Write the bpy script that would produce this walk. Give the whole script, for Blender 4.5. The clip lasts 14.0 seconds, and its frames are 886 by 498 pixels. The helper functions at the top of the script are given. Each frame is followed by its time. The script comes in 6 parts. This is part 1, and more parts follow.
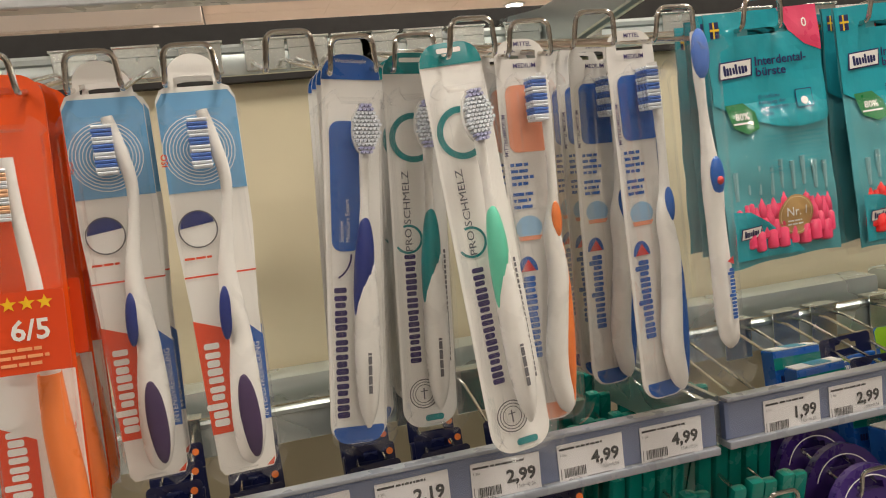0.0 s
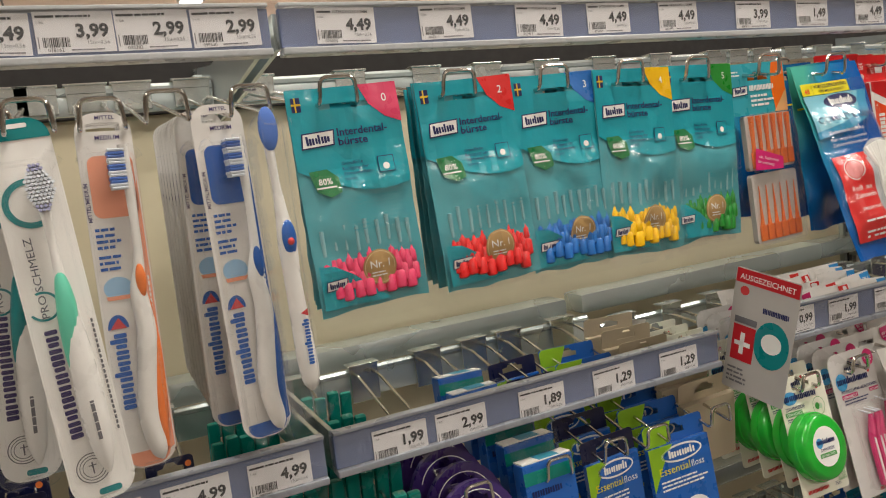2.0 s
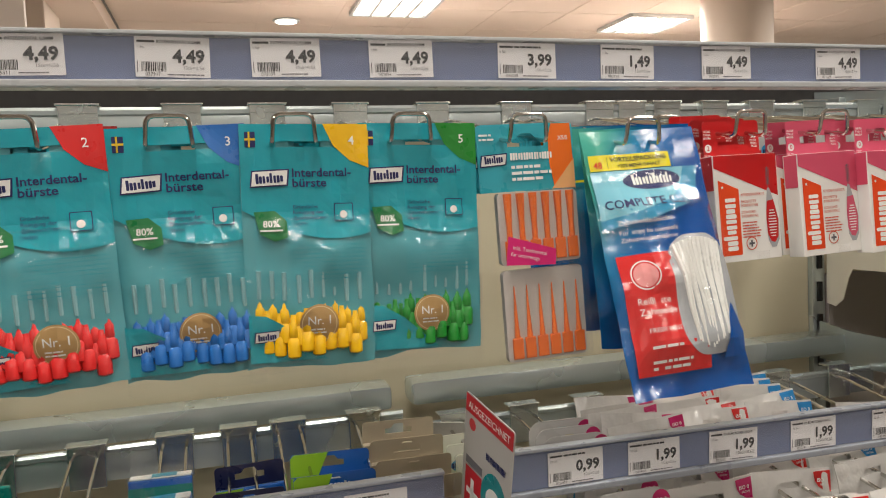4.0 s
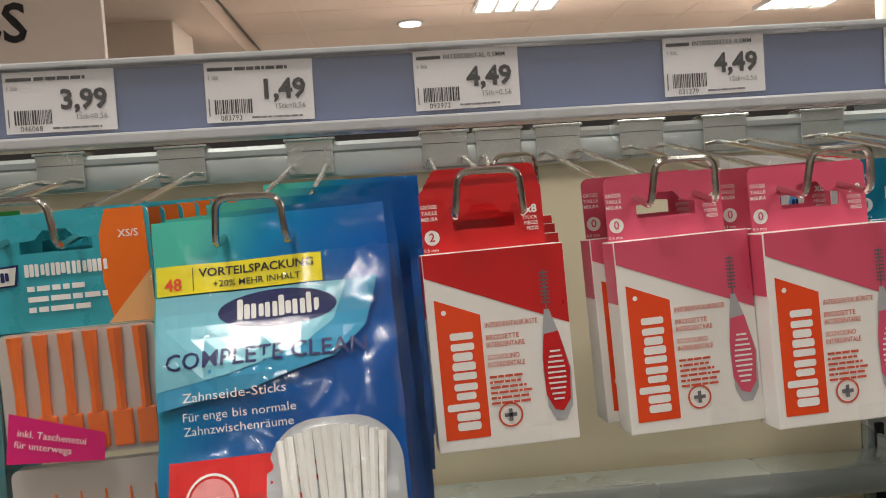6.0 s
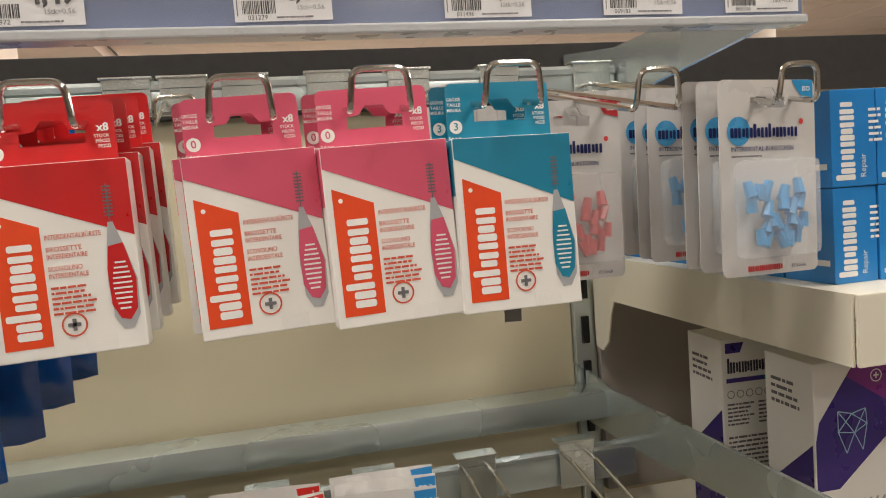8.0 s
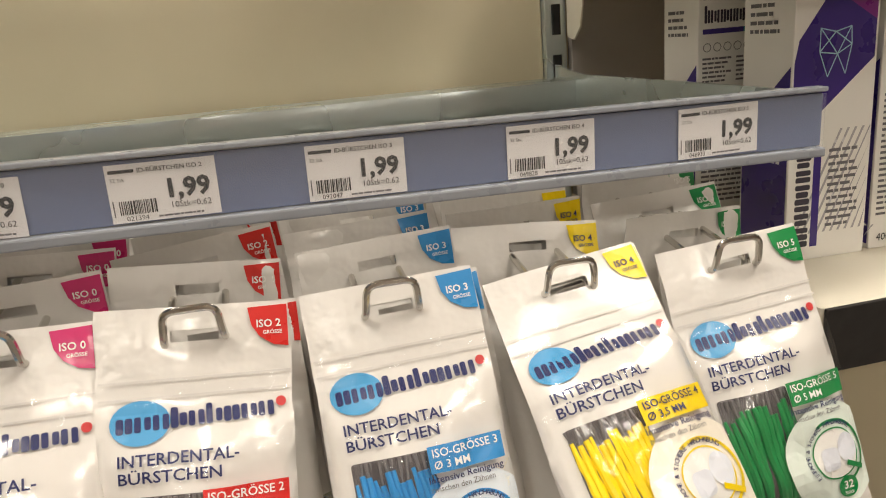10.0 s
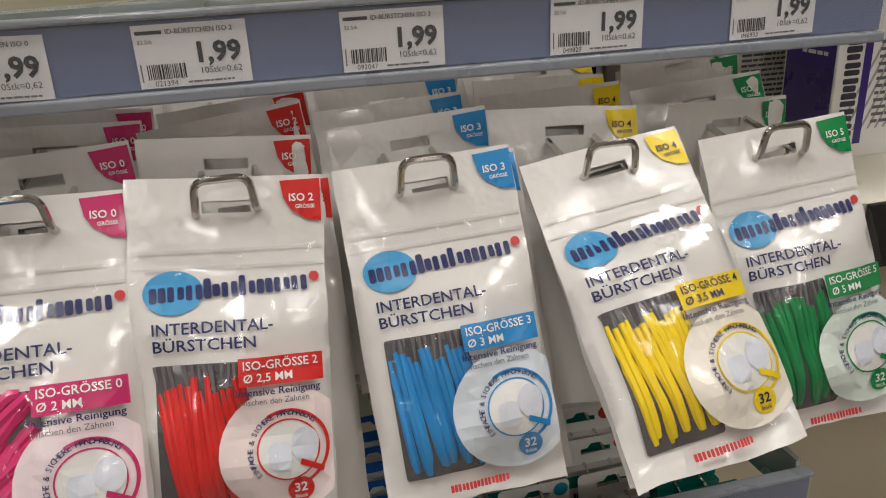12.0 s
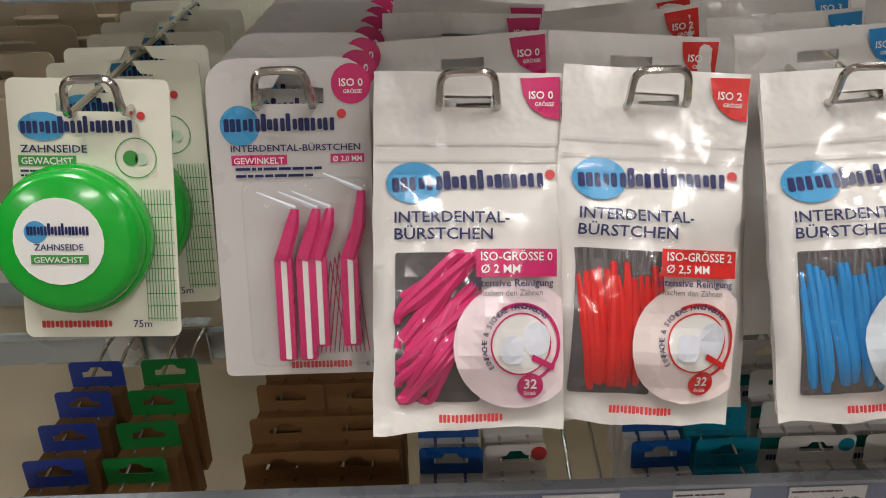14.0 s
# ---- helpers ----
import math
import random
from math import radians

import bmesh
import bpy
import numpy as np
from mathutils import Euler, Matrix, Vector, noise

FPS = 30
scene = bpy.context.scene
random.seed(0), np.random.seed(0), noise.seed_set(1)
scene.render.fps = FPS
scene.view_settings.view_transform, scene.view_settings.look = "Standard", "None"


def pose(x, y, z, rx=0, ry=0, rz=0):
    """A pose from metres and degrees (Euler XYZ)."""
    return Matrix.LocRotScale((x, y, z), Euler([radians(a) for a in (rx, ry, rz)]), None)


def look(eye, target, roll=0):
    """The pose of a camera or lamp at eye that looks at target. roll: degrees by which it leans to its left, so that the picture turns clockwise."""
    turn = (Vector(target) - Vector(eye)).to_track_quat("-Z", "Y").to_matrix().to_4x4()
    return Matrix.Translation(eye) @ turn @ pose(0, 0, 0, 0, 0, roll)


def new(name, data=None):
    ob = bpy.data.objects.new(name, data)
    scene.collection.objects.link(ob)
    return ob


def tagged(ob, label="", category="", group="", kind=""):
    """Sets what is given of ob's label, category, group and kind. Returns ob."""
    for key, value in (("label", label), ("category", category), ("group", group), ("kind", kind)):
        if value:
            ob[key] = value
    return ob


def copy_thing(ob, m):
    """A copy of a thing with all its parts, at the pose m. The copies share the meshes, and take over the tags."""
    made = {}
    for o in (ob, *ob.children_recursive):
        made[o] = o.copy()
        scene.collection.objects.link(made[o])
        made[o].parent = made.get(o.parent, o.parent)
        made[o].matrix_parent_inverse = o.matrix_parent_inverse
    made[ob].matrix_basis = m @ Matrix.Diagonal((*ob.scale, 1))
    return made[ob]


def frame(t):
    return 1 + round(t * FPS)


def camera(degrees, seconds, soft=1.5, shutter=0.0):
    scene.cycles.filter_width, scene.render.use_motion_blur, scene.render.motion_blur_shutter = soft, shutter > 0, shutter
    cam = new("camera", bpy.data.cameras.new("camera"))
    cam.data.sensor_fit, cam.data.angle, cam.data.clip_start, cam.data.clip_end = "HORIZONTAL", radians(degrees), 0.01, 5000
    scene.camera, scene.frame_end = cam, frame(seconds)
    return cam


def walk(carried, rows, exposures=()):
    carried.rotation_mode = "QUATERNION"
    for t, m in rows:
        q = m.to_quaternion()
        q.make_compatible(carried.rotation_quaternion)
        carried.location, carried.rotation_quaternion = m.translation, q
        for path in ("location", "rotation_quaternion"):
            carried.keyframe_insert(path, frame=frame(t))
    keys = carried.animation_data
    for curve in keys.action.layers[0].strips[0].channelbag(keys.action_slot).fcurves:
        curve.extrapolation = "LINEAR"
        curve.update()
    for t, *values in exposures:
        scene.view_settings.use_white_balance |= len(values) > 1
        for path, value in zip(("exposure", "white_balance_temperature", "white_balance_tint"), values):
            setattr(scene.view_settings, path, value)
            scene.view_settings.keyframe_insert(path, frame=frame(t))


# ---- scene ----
cam = camera(61.0, 14.0, soft=1.05)
PATH = [
    (0, (0.032, -0.016, 1.452), (0.528, 1.91, 1.242), -6.4),
    (0.5, (0.087, -0.031, 1.459), (0.721, 1.855, 1.256), -6.8),
    (1, (0.112, -0.039, 1.459), (0.855, 1.808, 1.271), -7.1),
    (1.5, (0.169, -0.048, 1.447), (0.976, 1.771, 1.249), -7.0),
    (2, (0.197, -0.128, 1.465), (1.045, 1.671, 1.251), -6.7),
    (2.5, (0.309, -0.163, 1.474), (1.126, 1.648, 1.241), -5.4),
    (2.7, (0.398, -0.152, 1.468), (1.129, 1.697, 1.25), -4.9),
    (4.8, (0.733, -0.043, 1.488), (1.161, 1.908, 1.381), -0.8),
    (5, (0.796, -0.007, 1.493), (1.135, 1.96, 1.368), -0.1),
    (5.5, (0.949, 0.071, 1.521), (1.082, 2.063, 1.397), -1.5),
    (6, (1.016, 0.096, 1.527), (1.134, 2.089, 1.415), -3.7),
    (6.5, (1.078, 0.084, 1.527), (1.286, 2.071, 1.433), -4.6),
    (7, (1.112, 0.067, 1.53), (1.437, 2.039, 1.453), -4.5),
    (7.5, (1.136, 0.053, 1.51), (1.541, 2.01, 1.415), -4.3),
    (8, (1.156, 0.051, 1.479), (1.607, 1.993, 1.327), -4.2),
    (8.5, (1.17, 0.055, 1.437), (1.639, 1.984, 1.195), -4.0),
    (9, (1.174, 0.052, 1.389), (1.649, 1.963, 1.039), -3.9),
    (9.2, (1.18, 0.056, 1.364), (1.648, 1.959, 0.968), -4.1),
    (11.3, (1.176, 0.08, 1.292), (1.581, 1.905, 0.582), -4.7),
    (11.5, (1.172, 0.082, 1.294), (1.571, 1.901, 0.564), -4.4),
    (12, (1.167, 0.077, 1.29), (1.538, 1.89, 0.531), -3.8),
    (12.5, (1.151, 0.076, 1.287), (1.485, 1.873, 0.475), -3.0),
    (13, (1.118, 0.074, 1.282), (1.389, 1.868, 0.441), -2.2),
    (13.5, (1.076, 0.071, 1.273), (1.22, 1.883, 0.439), -2.1),
    (14, (1.034, 0.076, 1.272), (1.022, 1.884, 0.416), -2.1),
]
walk(cam, [(t, look(eye, target, roll)) for t, eye, target, roll in PATH],
     exposures=((0, 0.12, 6900, 10), (1, 0.08, 6700, 10), (2.7, -0.07, 6700, 10), (5, -0.20, 6500, 10), (5.5, -0.33, 6480, 10), (6, -0.40, 6500, 10), (7, -0.30, 6450, 10), (7.7, -0.10, 6500, 10),
                (8.5, 0.06, 7200, 10), (9.2, 0.26, 7400, 10), (11.3, -0.34, 6300, 10), (12.5, -0.42, 6300, 10), (13.5, -0.32, 6300, 11), (14, -0.22, 6250, 11)))

# ---- light ----
world = bpy.data.worlds.new("store_air")
world.use_nodes = True
world.node_tree.nodes["Background"].inputs[0].default_value = (1.0, 0.93, 0.86, 1)
world.node_tree.nodes["Background"].inputs[1].default_value = 0.02
scene.world = world


def lamp(x, y, z, power, sx, sy, color=(1.0, 0.945, 0.87)):
    data = bpy.data.lights.new("ceiling_tube_light", "AREA")
    data.shape, data.size, data.size_y, data.energy, data.color = "RECTANGLE", sx, sy, power, color
    ob = new("ceiling_tube_light", data)
    ob.location = (x, y, z)
    return ob


# Seen are the lights at y 5.55 and 5.9; the rest are assumed.
# The one at (2.1, -1.1) is added only to brighten the tall cartons.
FIXTURES = ((-1.2, 0.10, 20), (0.6, 0.10, 20), (2.4, 0.10, 20), (-1.6, -2.6, 12), (0.6, -2.6, 12), (2.8, -2.6, 12), (2.1, -1.1, 7), (-1.0, -4.6, 8), (2.2, -4.6, 8),
            (2.0, 5.55, 150), (4.35, 5.9, 150), (-2.2, 4.2, 120), (0.6, 8.4, 110), (6.5, 4.0, 120))
for lx, ly, power in FIXTURES:
    lamp(lx, ly, 2.955, power, 0.5, 0.2 if ly < 0 else 0.52)

# ---- materials ----
MATS = {}


def srgb(r, g, b):
    return tuple(((c / 255) / 12.92 if c <= 10 else ((c / 255 + 0.055) / 1.055) ** 2.4) for c in (r, g, b)) + (1,)


def mat(name, rgb, rough=0.5, metal=0.0, vary=0.06, scale=60, bump=0.0, bscale=200, coat=0.0, emit=0.0, spec=0.5):
    """Procedural surface: colour with two scales of variation, uneven gloss and fine relief."""
    if name in MATS:
        return MATS[name]
    m = bpy.data.materials.new(name)
    m.use_nodes = True
    nt = m.node_tree
    b = nt.nodes["Principled BSDF"]
    c = srgb(*rgb)
    co = nt.nodes.new("ShaderNodeTexCoord")
    n1 = nt.nodes.new("ShaderNodeTexNoise")
    n1.inputs["Scale"].default_value, n1.inputs["Detail"].default_value = scale, 4
    n2 = nt.nodes.new("ShaderNodeTexNoise")
    n2.inputs["Scale"].default_value = scale / 9
    nt.links.new(co.outputs["Object"], n1.inputs["Vector"])
    nt.links.new(co.outputs["Object"], n2.inputs["Vector"])
    mm = nt.nodes.new("ShaderNodeMath")
    mm.operation = "MULTIPLY_ADD"
    mm.inputs[1].default_value = 0.6
    nt.links.new(n1.outputs[0], mm.inputs[0])
    nt.links.new(n2.outputs[0], mm.inputs[2])
    ramp = nt.nodes.new("ShaderNodeMapRange")
    ramp.inputs["From Min"].default_value, ramp.inputs["From Max"].default_value = 0.45, 1.15
    ramp.inputs["To Min"].default_value, ramp.inputs["To Max"].default_value = 1 - vary, 1 + vary
    nt.links.new(mm.outputs[0], ramp.inputs["Value"])
    mul = nt.nodes.new("ShaderNodeVectorMath")
    mul.operation = "SCALE"
    mul.inputs[0].default_value = c[:3]
    nt.links.new(ramp.outputs[0], mul.inputs["Scale"])
    nt.links.new(mul.outputs[0], b.inputs["Base Color"])
    rr = nt.nodes.new("ShaderNodeMapRange")
    rr.inputs["From Min"].default_value, rr.inputs["From Max"].default_value = 0.3, 0.7
    rr.inputs["To Min"].default_value, rr.inputs["To Max"].default_value = rough * 0.8, min(1, rough * 1.2)
    nt.links.new(n1.outputs[0], rr.inputs["Value"])
    nt.links.new(rr.outputs[0], b.inputs["Roughness"])
    b.inputs["Metallic"].default_value = metal
    b.inputs["Coat Weight"].default_value = coat
    b.inputs["Coat Roughness"].default_value = 0.08
    b.inputs["Specular IOR Level"].default_value = spec
    if emit:
        b.inputs["Emission Color"].default_value, b.inputs["Emission Strength"].default_value = c, emit
    if bump:
        n3 = nt.nodes.new("ShaderNodeTexNoise")
        n3.inputs["Scale"].default_value, n3.inputs["Detail"].default_value = bscale, 3
        nt.links.new(co.outputs["Object"], n3.inputs["Vector"])
        bp = nt.nodes.new("ShaderNodeBump")
        bp.inputs["Strength"].default_value, bp.inputs["Distance"].default_value = bump, 0.002
        nt.links.new(n3.outputs[0], bp.inputs["Height"])
        nt.links.new(bp.outputs[0], b.inputs["Normal"])
    MATS[name] = m
    return m


def film(name, tint=(1, 1, 1), ior=1.22, rough=0.05, bump=0.09, bscale=28, haze=0.03):
    """Thin clear plastic: see-through with a wrinkled gloss and a slight milky haze."""
    m = bpy.data.materials.new(name)
    m.use_nodes = True
    nt = m.node_tree
    nt.nodes.remove(nt.nodes["Principled BSDF"])
    out = nt.nodes["Material Output"]
    tr, gl, df = (nt.nodes.new("ShaderNodeBsdf" + k) for k in ("Transparent", "Glossy", "Diffuse"))
    tr.inputs[0].default_value = (*tint, 1)
    df.inputs[0].default_value = (0.8, 0.8, 0.8, 1)
    gl.inputs["Roughness"].default_value = rough
    fr = nt.nodes.new("ShaderNodeFresnel")
    fr.inputs[0].default_value = ior
    co = nt.nodes.new("ShaderNodeTexCoord")
    n = nt.nodes.new("ShaderNodeTexNoise")
    n.inputs["Scale"].default_value, n.inputs["Detail"].default_value = bscale, 2
    n.inputs["Distortion"].default_value = 0.8
    nt.links.new(co.outputs["Object"], n.inputs["Vector"])
    bp = nt.nodes.new("ShaderNodeBump")
    bp.inputs["Strength"].default_value, bp.inputs["Distance"].default_value = bump, 0.006
    nt.links.new(n.outputs[0], bp.inputs["Height"])
    nt.links.new(bp.outputs[0], gl.inputs["Normal"])
    mh = nt.nodes.new("ShaderNodeMixShader")
    mh.inputs[0].default_value = haze
    nt.links.new(tr.outputs[0], mh.inputs[1])
    nt.links.new(df.outputs[0], mh.inputs[2])
    mx = nt.nodes.new("ShaderNodeMixShader")
    cap = nt.nodes.new("ShaderNodeMath")
    cap.operation = "MINIMUM"
    cap.inputs[1].default_value = 0.16
    nt.links.new(fr.outputs[0], cap.inputs[0])
    nt.links.new(cap.outputs[0], mx.inputs[0])
    nt.links.new(mh.outputs[0], mx.inputs[1])
    nt.links.new(gl.outputs[0], mx.inputs[2])
    nt.links.new(mx.outputs[0], out.inputs["Surface"])
    return m


CLEAR = film("clear_film")
CRINKLE = film("crinkled_film", ior=1.42, rough=0.05, bump=0.30, bscale=26, haze=0.012)
BLISTER = film("clear_blister", rough=0.08, bump=0.12, bscale=30, haze=0.022)
FROST = film("frosted_blister", rough=0.14, bump=0.12, bscale=30, haze=0.26)
STRIP = film("clear_label_cover", rough=0.12, bump=0.03, bscale=8, haze=0.05)
PANEL = mat("cream_painted_steel", (212, 202, 174), 0.42, vary=0.05, scale=14, bump=0.02)
SHELFW = mat("white_shelf_steel", (226, 220, 204), 0.4, vary=0.04, scale=20, bump=0.02)
ZINC = mat("galvanised_steel", (204, 214, 214), 0.27, 0.72, vary=0.03, scale=4)
CLIP = mat("bright_zinc_clip", (214, 220, 216), 0.24, 0.9, vary=0.05, scale=40)
CHROME = mat("chromed_wire", (205, 202, 196), 0.16, 1.0, vary=0.05)
DARK = mat("dark_header_strip", (30, 27, 26), 0.6, vary=0.12)
BLACK = mat("black_slot", (14, 14, 14), 0.7)
RAIL = mat("blue_grey_rail_plastic", (104, 118, 154), 0.35, vary=0.05, scale=10, coat=0.2)
# Darker copy of the rail edge; weaker light is painted into the lower lips.
RAILEDGE_DIM = mat("rail_edge_shaded", (150, 155, 164), 0.3, vary=0.05, coat=0.3)
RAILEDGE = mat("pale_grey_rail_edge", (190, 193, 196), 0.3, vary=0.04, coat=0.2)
PAPER = mat("label_paper", (232, 230, 232), 0.65, vary=0.02)
INK = mat("black_ink", (28, 27, 32), 0.6)
GREYINK = mat("grey_ink", (105, 103, 108), 0.6)
WHITE = mat("white_print", (240, 239, 236), 0.35, vary=0.02)
NAVY = mat("navy_print", (26, 36, 92), 0.35)
FILMW = mat("white_bag_film", (226, 223, 219), 0.22, vary=0.03, scale=25, bump=1.0, bscale=40, coat=0.5)
CARDW = mat("white_coated_card", (238, 236, 232), 0.36, vary=0.03, scale=30, coat=0.15)
CLOUD = mat("milky_blister_card", (205, 202, 200), 0.3, vary=0.05, scale=30, coat=0.4)
SLOTG = mat("slot_shadow_grey", (120, 118, 116), 0.6)
ELRED = mat("orange_red_print", (232, 74, 28), 0.34, coat=0.15)
GOLD = mat("gold_seal", (186, 150, 96), 0.4, vary=0.08)
BRISTLE = mat("pale_bristles", (226, 232, 240), 0.5, bump=0.4, bscale=900)

# ---- mesh helpers ----


def part(name, bm, material, parent=None, label=""):
    me = bpy.data.meshes.new(name)
    bmesh.ops.recalc_face_normals(bm, faces=bm.faces[:])
    bm.to_mesh(me)
    bm.free()
    for m in material if isinstance(material, (list, tuple)) else [material]:
        me.materials.append(m)
    ob = new(name, me)
    if parent is not None:
        ob.parent = parent
    if label:
        ob["label"] = label
    return ob


def smooth(ob, angle=40):
    for p in ob.data.polygons:
        p.use_smooth = True
    ob.data.set_sharp_from_angle(angle=radians(angle))
    return ob


def thing(name, label, category, group="", kind="", m=None):
    ob = new(name)
    ob.empty_display_size = 0.02
    tagged(ob, label, category, group, kind)
    if m is not None:
        ob.matrix_basis = m
    return ob


def add_box(bm, x0, y0, z0, x1, y1, z1, bev=0.0, mi=0):
    r = bmesh.ops.create_cube(bm, size=1)
    vs = r["verts"]
    for v in vs:
        v.co = Vector(((x0 + x1) / 2 + v.co.x * (x1 - x0), (y0 + y1) / 2 + v.co.y * (y1 - y0), (z0 + z1) / 2 + v.co.z * (z1 - z0)))
    fs = list({f for v in vs for f in v.link_faces})
    for f in fs:
        f.material_index = mi
    if bev:
        es = list({e for f in fs for e in f.edges})
        r = bmesh.ops.bevel(bm, geom=es, offset=bev, segments=2, profile=0.6, affect="EDGES")
        for f in r["faces"]:
            f.material_index = mi
    return bm


def box(*a, bev=0.0):
    return add_box(bmesh.new(), *a, bev=bev)


def round_path(pts, r, n=5):
    """A polyline with its inner corners rounded."""
    pts = [Vector(p) for p in pts]
    out = [pts[0]]
    for a, b, c in zip(pts, pts[1:], pts[2:]):
        d1, d2 = (a - b), (c - b)
        k = min(r, d1.length * 0.49, d2.length * 0.49)
        p, q = b + d1.normalized() * k, b + d2.normalized() * k
        for i in range(n + 1):
            t = i / n
            out.append(p * (1 - t) ** 2 + b * 2 * t * (1 - t) + q * t ** 2)
    out.append(pts[-1])
    return out


def add_tube(bm, pts, r, n=8):
    pts = [Vector(p) for p in pts]
    rings, up = [], Vector((0.13, 0.31, 0.94))
    for i, p in enumerate(pts):
        d = (pts[min(i + 1, len(pts) - 1)] - pts[max(i - 1, 0)]).normalized()
        s = d.cross(up)
        s = s.normalized() if s.length > 1e-4 else d.orthogonal().normalized()
        u = s.cross(d).normalized()
        up = u
        rr = r[i] if isinstance(r, (list, tuple)) else r
        rings.append([bm.verts.new(p + (s * math.cos(2 * math.pi * k / n) + u * math.sin(2 * math.pi * k / n)) * rr) for k in range(n)])
    for a, b in zip(rings, rings[1:]):
        for k in range(n):
            bm.faces.new((a[k], a[(k + 1) % n], b[(k + 1) % n], b[k]))
    bm.faces.new(rings[0])
    bm.faces.new(rings[-1])
    return bm


def rrect(x0, z0, x1, z1, r, n=5):
    if not isinstance(r, tuple) and r <= 0:
        return [(x0, z0), (x1, z0), (x1, z1), (x0, z1)]
    rs = r if isinstance(r, (list, tuple)) else (r, r, r, r)
    pts = []
    for (cx, cz, a0), q in zip(((x0, z0, 180), (x1, z0, 270), (x1, z1, 0), (x0, z1, 90)), rs):
        if q <= 0:
            pts.append((cx, cz))
            continue
        sx, sz = (1 if cx == x0 else -1), (1 if cz == z0 else -1)
        for i in range(n + 1):
            a = radians(a0 + 90 * i / n)
            pts.append((cx + sx * q + q * math.cos(a), cz + sz * q + q * math.sin(a)))
    return pts


def ellipse(cx, cz, rx, rz, n=28, a0=0, a1=360):
    full = abs(a1 - a0) >= 360
    k = n if full else n + 1
    return [(cx + rx * math.cos(radians(a0 + (a1 - a0) * i / n)), cz + rz * math.sin(radians(a0 + (a1 - a0) * i / n))) for i in range(k)]


def plate(outline, holes=(), y0=0.0, y1=0.0008, mi=0, bm=None):
    """A flat sheet in the xz plane with holes cut through it."""
    bm = bm or bmesh.new()
    loops = []
    edges = []
    for loop in (outline, *holes):
        vs = [bm.verts.new((x, y0, z)) for x, z in loop]
        edges += [bm.edges.new((a, b)) for a, b in zip(vs, vs[1:] + vs[:1])]
        loops.append(vs)
    r = bmesh.ops.triangle_fill(bm, use_beauty=True, edges=edges, normal=(0, -1, 0))
    front = [f for f in r["geom"] if isinstance(f, bmesh.types.BMFace)]
    for f in front:
        f.material_index = mi
    back = {v: bm.verts.new((v.co.x, y1, v.co.z)) for vs in loops for v in vs}
    for f in front:
        bm.faces.new([back[v] for v in reversed(f.verts)]).material_index = mi
    for vs in loops:
        for a, b in zip(vs, vs[1:] + vs[:1]):
            bm.faces.new((a, b, back[b], back[a])).material_index = mi
    return bm


def slot(w=0.03, h=0.006, z=0.0, tongue=True):
    """The outline of a hanging slot with its raised middle."""
    pts = [(-w / 2, z - h / 2), (w / 2, z - h / 2), (w / 2, z + h * 0.4), (w * 0.28, z + h / 2)]
    if tongue:
        pts += [(w * 0.16, z + h * 1.2), (-w * 0.16, z + h * 1.2)]
    return pts + [(-w * 0.28, z + h / 2), (-w / 2, z + h * 0.4)]


FONT = {}


def glyphs(s, heavy=0.0):
    key = (s, heavy)
    if key not in FONT:
        cu = bpy.data.curves.new("lettering", "FONT")
        cu.body, cu.size, cu.resolution_u, cu.offset = s, 1.0, 2, heavy
        ob = bpy.data.objects.new("lettering", cu)
        me = bpy.data.meshes.new_from_object(ob)
        vs = [(v.co.x, v.co.y) for v in me.vertices]
        fs = [tuple(p.vertices) for p in me.polygons]
        bpy.data.objects.remove(ob)
        bpy.data.meshes.remove(me)
        xs = [v[0] for v in vs] or [0, 1]
        FONT[key] = (vs, fs, min(xs), max(xs))
    return FONT[key]


